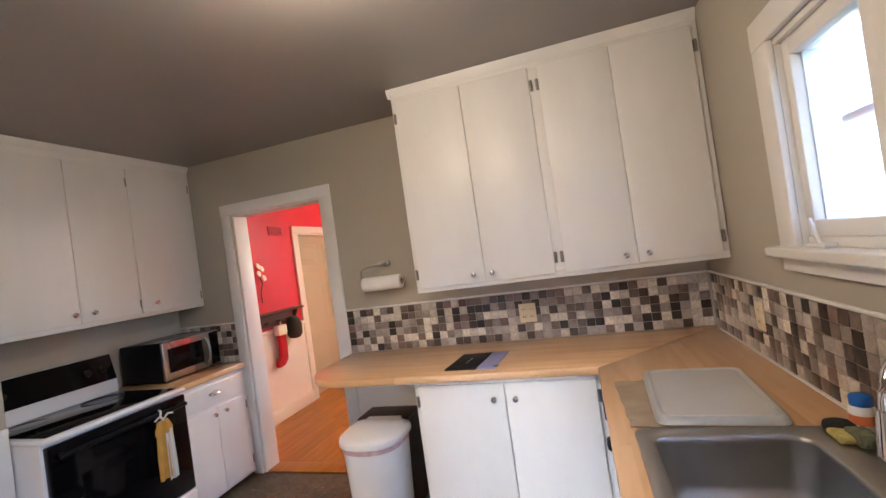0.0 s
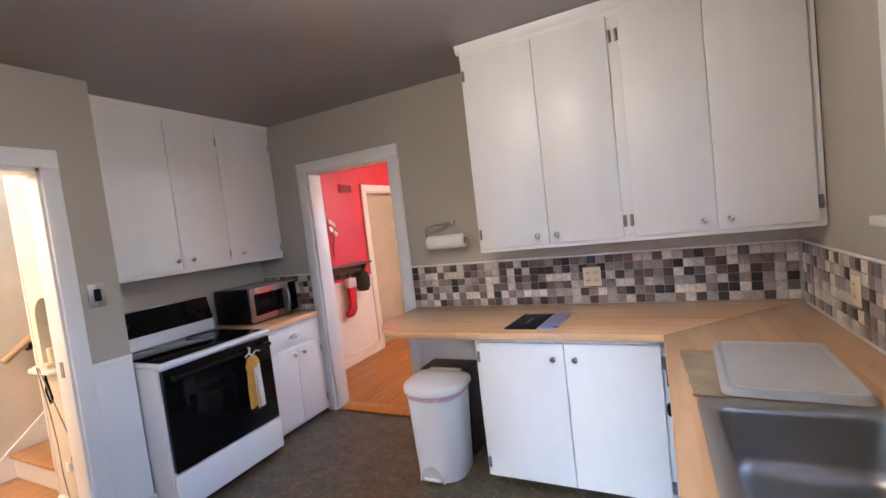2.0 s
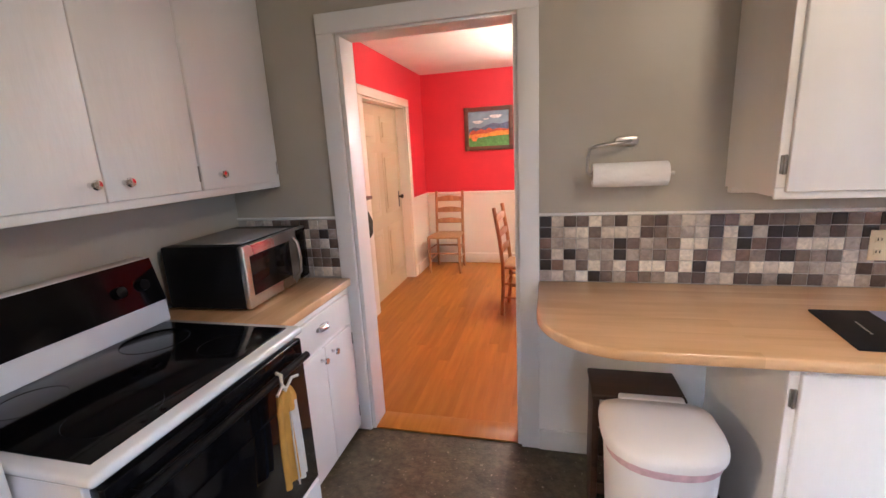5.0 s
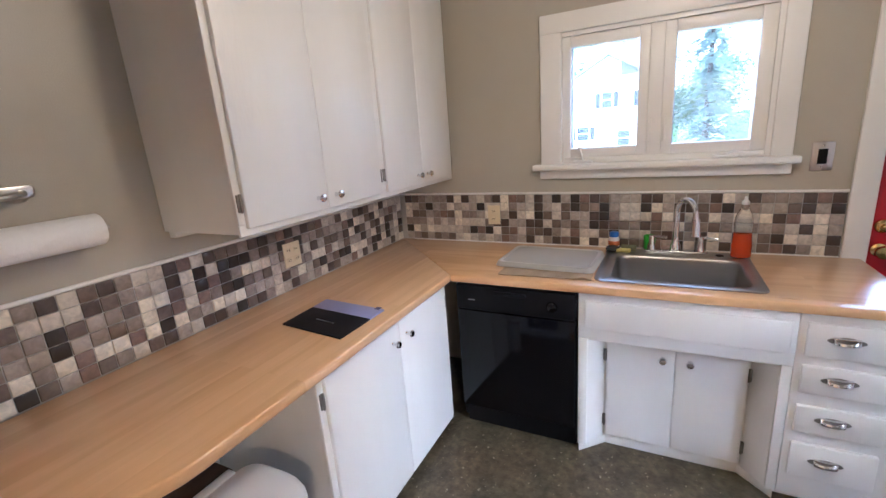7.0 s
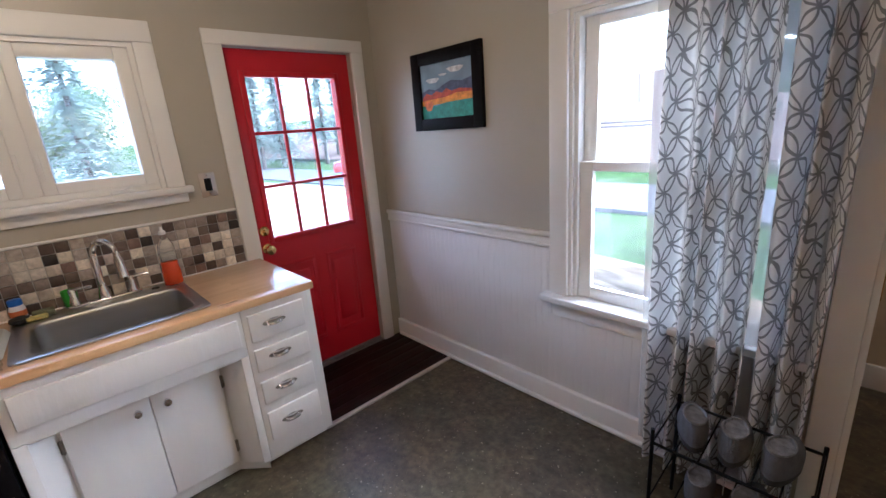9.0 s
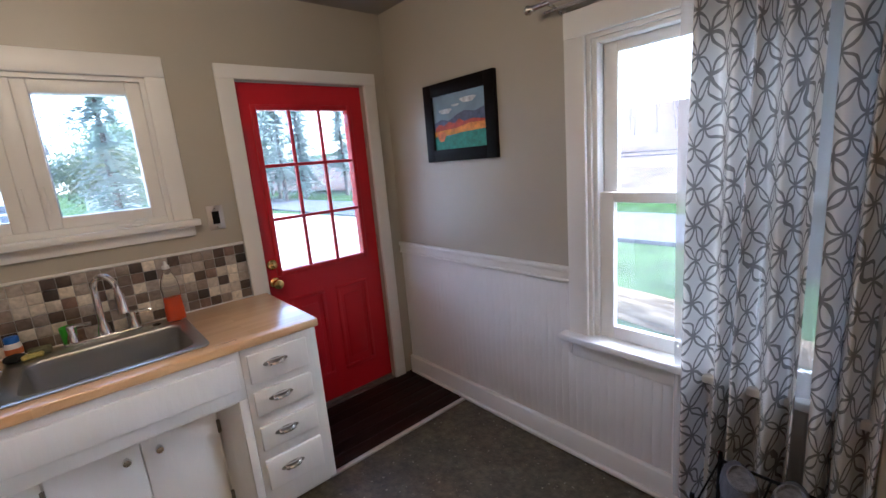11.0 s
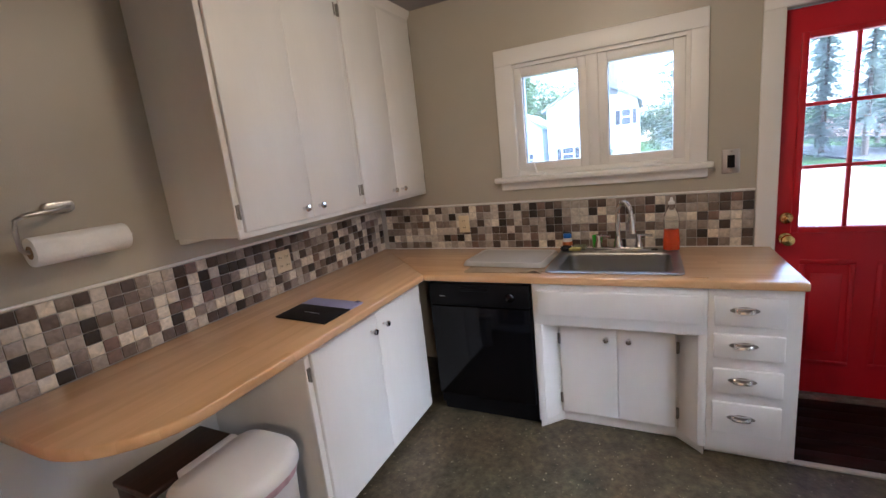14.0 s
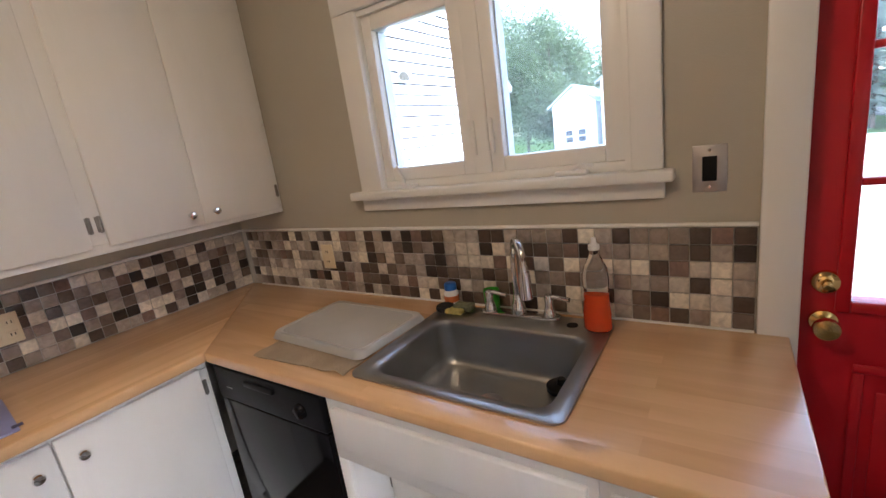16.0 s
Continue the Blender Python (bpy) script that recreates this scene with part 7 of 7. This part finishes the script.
for x, y, h, s in ((33, -9.0, 12, 3.4), (36, -12.6, 13, 3.2), (34, -17.5, 12, 3.2), (40, -20.5, 13, 3.8), (44, -14.5, 13, 4.0), (50, -6.5, 10, 4.0)):
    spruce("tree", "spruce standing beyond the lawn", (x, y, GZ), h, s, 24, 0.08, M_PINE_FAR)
for x, y, h, s in ((31, -13.2, 11, 2.6), (38, -16.8, 12, 3.0), (32, -20.5, 11.5, 2.8), (39, -10.2, 12.5, 3.0), (36, -24, 12, 3.2), (46, -19, 13, 3.6), (33, -15.4, 10.5, 2.4)):
    spruce("tree", "pine with a bare lower trunk beyond the yard, haze in its colour", (x, y, GZ), h, s, 17, 0.2, M_PINE_FAR)
for x, y, h, s, nl in ((36, 10.2, 11.0, 2.6, 14000), (37, 13.0, 11.5, 3.0, 14000), (40, 16.5, 11, 3.5, 10000), (42, 7.5, 9, 3.0, 8000), (44, 3.0, 8.5, 4.0, 8000), (42, -4.5, 7.0, 3.5, 8000)):
    leafy("tree", "leafy green tree beyond the houses", (x, y, GZ), h, s, M_LEAF, nl * 2, size=0.11)
# leafless wood on the bank: thin trunks and twigs
bm = bmesh.new()
rw = random.Random(11)
for k in range(170):
    x, y = rw.uniform(-25, 95), rw.uniform(-80, -32)
    z = ground(x, y)
    h = rw.uniform(2.5, 6)
    tube((x, y, z), (x + rw.uniform(-0.4, 0.4), y, z + h), 0.06, 0.015, 5, bm=bm)
    for q in range(6):
        a, f = rw.uniform(0, 6.28), rw.uniform(0.3, 0.9)
        tube((x, y, z + h * f), (x + 0.9 * math.cos(a), y + 0.9 * math.sin(a), z + h * f + rw.uniform(0.5, 1.1)), 0.028, 0.008, 4, bm=bm)
solid("bare_wood", bm, material("grey_twigs", (0.20, 0.16, 0.145), 0.9, var=0.3), "leafless grey trees on the bank", "woods", kind="stuff")
# wires across the street and their pole
t = thing("utility_pole", (20, -19.5, GZ), "wooden utility pole by the street", "pole")
part("pole", tube((20, -19.5, GZ - 0.2), (20, -19.5, 8.0), 0.14, 0.10, 12), M_BARK, t)
part("cross_arm", box(19.95, 20.05, -20.3, -18.7, 7.2, 7.35), M_BARK, t)
wi = thing("street_wire", (-10, -19.5, 1.6), "dark cable rail along the street", "wire")
for z in (1.16, 1.00):
    part("cable", tube((-40, -19.6, z), (30, -19.6, z), 0.022, seg=6), M_BLACKMAT, wi)
for x in range(-38, 30, 6):
    part("post", tube((x, -19.6, GZ), (x, -19.6, 1.25), 0.06, 0.05, 8), M_BARK, wi)

# red car by the street
t = thing("car", (0, 0, 0), "small red car parked by the yard", "car")
M_CARP = material("red_car_paint", (0.42, 0.012, 0.016), 0.2, coat=0.8, bump=0)
prof = [(-2.1, 0.35), (-2.1, 0.75), (-1.95, 0.9), (-1.2, 0.98), (-0.6, 1.42), (0.7, 1.45), (1.35, 1.0), (2.0, 0.85), (2.12, 0.6), (2.1, 0.35)]
part("body", prism(prof, -0.82, 0.82, 0.08, axis="y"), M_CARP, t)
part("side_window", prism([(-1.0, 0.98), (-0.55, 1.35), (0.62, 1.38), (1.1, 1.02)], -0.825, 0.825, axis="y"), M_WGLASS, t, "dark side windows")
for x in (-1.35, 1.35):
    for y in (-0.75, 0.75):
        wh = part("wheel", tube((x, y - 0.1, 0.31), (x, y + 0.1, 0.31), 0.31, seg=20), M_SOLE, t, "black tyre")
        part("rim", tube((x, y - 0.105, 0.31), (x, y + 0.105, 0.31), 0.18, seg=16), M_NICKEL, wh)
for y in (-0.6, 0.6):
    part("headlight", box(-2.13, -2.08, y - 0.14, y + 0.14, 0.62, 0.74, 0.02), M_CHROME, t)
t.matrix_basis = pose(18.2, -15.6, GZ + 0.09, 0, 0, 63)

# ---- pieces: tiles and floor boards ----
TILES = bpy.data.materials.new("stone_mosaic")
TILES.use_nodes = True
n, l = TILES.node_tree.nodes, TILES.node_tree.links
b = n["Principled BSDF"]
oi = n.new("ShaderNodeObjectInfo")
rmp = n.new("ShaderNodeValToRGB")
rmp.color_ramp.interpolation = "CONSTANT"
cols = [(0.0, (0.036, 0.027, 0.023)), (0.09, (0.082, 0.058, 0.046)), (0.21, (0.160, 0.118, 0.092)), (0.36, (0.275, 0.225, 0.187)), (0.52, (0.21, 0.137, 0.108)), (0.59, (0.39, 0.335, 0.285)), (0.73, (0.57, 0.51, 0.43)), (0.87, (0.75, 0.68, 0.56))]
while len(rmp.color_ramp.elements) < len(cols):
    rmp.color_ramp.elements.new(0.5)
for e, (pos, col) in zip(rmp.color_ramp.elements, cols):
    e.position = pos
    e.color = (*col, 1)
l.new(oi.outputs["Random"], rmp.inputs["Fac"])
geo = n.new("ShaderNodeNewGeometry")
nz = n.new("ShaderNodeTexNoise")
nz.inputs["Scale"].default_value = 42
nz.inputs["Detail"].default_value = 7
nz.inputs["Distortion"].default_value = 0.8
l.new(geo.outputs["Position"], nz.inputs["Vector"])
mr = n.new("ShaderNodeMapRange")
mr.inputs["To Min"].default_value, mr.inputs["To Max"].default_value = 0.45, 1.55
l.new(nz.outputs["Fac"], mr.inputs["Value"])
hs = n.new("ShaderNodeHueSaturation")
l.new(rmp.outputs["Color"], hs.inputs["Color"])
l.new(mr.outputs[0], hs.inputs["Value"])
l.new(hs.outputs["Color"], b.inputs["Base Color"])
b.inputs["Roughness"].default_value = 0.30
bp = n.new("ShaderNodeBump")
bp.inputs["Strength"].default_value = 0.25
bp.inputs["Distance"].default_value = 0.002
l.new(nz.outputs["Fac"], bp.inputs["Height"])
l.new(bp.outputs[0], b.inputs["Normal"])
TW, TH, T0 = 0.0523, 0.0495, 0.877
tile_y = smooth_mesh("tile", box(-0.0248, 0.0248, -0.010, 0, -0.0232, 0.0232, 0.0022), TILES)
tile_x = smooth_mesh("tile", box(-0.010, 0, -0.0248, 0.0248, -0.0232, 0.0232, 0.0022), TILES)
for nm, at, bed, cap in (("backsplash_north", (-1.15, 0, 0.88), (-2.318, -0.001, -0.006, 0, 0.875, 1.176), (-2.318, -0.012, -0.012, 0, 1.176, 1.188)),
                         ("backsplash_east", (0, -1.15, 0.88), (-0.006, 0, -2.348, -0.006, 0.875, 1.176), (-0.012, 0, -2.348, -0.012, 1.176, 1.188)),
                         ("backsplash_stove", (-3.6, 0, 0.88), (AX + 0.001, -3.306, -0.006, 0, 0.875, 1.176), (AX + 0.001, -3.306, -0.012, 0, 1.176, 1.188))):
    t = thing(nm, at, "stone mosaic tile backsplash in greys and browns", "backsplash", kind="structure")
    part("grout_bed", box(*bed), M_GROUT, t)
    part("edge_trim", box(*cap, bevel=0.003), M_TRIM, t)
    for row in range(6):
        z = T0 + TH * (row + 0.5)
        if nm == "backsplash_north":
            for k in range(44):
                piece("tile", tile_y, t, (-2.318 + TW * (k + 0.5) + 0.002, -0.0005, z))
        elif nm == "backsplash_east":
            for k in range(44):
                piece("tile", tile_x, t, (-0.0005, -2.346 + TW * (k + 0.5), z))
        else:
            for k in range(10):
                piece("tile", tile_y, t, (-3.306 - TW * (k + 0.5), -0.0005, z))
# oak strips, dining room and hall
boards = [smooth_mesh("floor_board", box(-0.0398, 0.0398, -w / 2 + 0.0003, w / 2 - 0.0003, -0.012, 0), M_FLOORN) for w in (0.62, 0.88, 1.10)]
rb = random.Random(3)
for i in range(29):
    x = -3.81 + 0.0802 * i
    y = 0.145 - rb.uniform(0, 0.5)
    while y < 3.60:
        k = rb.randrange(3)
        w = (0.62, 0.88, 1.10)[k]
        if y >= 0.14 and y + w <= 3.615:
            piece("floor_board", boards[k], floor_dining, (x, y + w / 2, 0.0))
            y += w
        elif y < 0.14:
            w2 = round(y + w - 0.145, 3)
            if w2 > 0.05:
                me = smooth_mesh("floor_board_cut", box(-0.0398, 0.0398, -w2 / 2 + 0.0003, w2 / 2 - 0.0003, -0.012, 0), M_FLOORN)
                piece("floor_board", me, floor_dining, (x, 0.145 + w2 / 2, 0.0))
            y = 0.145 + max(w2, 0)
        else:
            w2 = 3.612 - y
            if w2 > 0.02:
                me = smooth_mesh("floor_board_cut", box(-0.0398, 0.0398, -w2 / 2 + 0.0003, w2 / 2 - 0.0003, -0.012, 0), M_FLOORN)
                piece("floor_board", me, floor_dining, (x, y + w2 / 2, 0.0))
            break
hall_board = smooth_mesh("floor_board", box(-0.0398, 0.0398, -0.3485, 0.3485, -0.012, 0), M_FLOORX)
for i in range(20):
    x = -3.43 - 0.0802 * i
    for j in range(3):
        yy = -1.955 - 0.698 * j - (0.0 if i % 2 else 0.0)
        if x > -4.98:
            piece("floor_board", hall_board, floor_hall, (x, yy, 0.0))
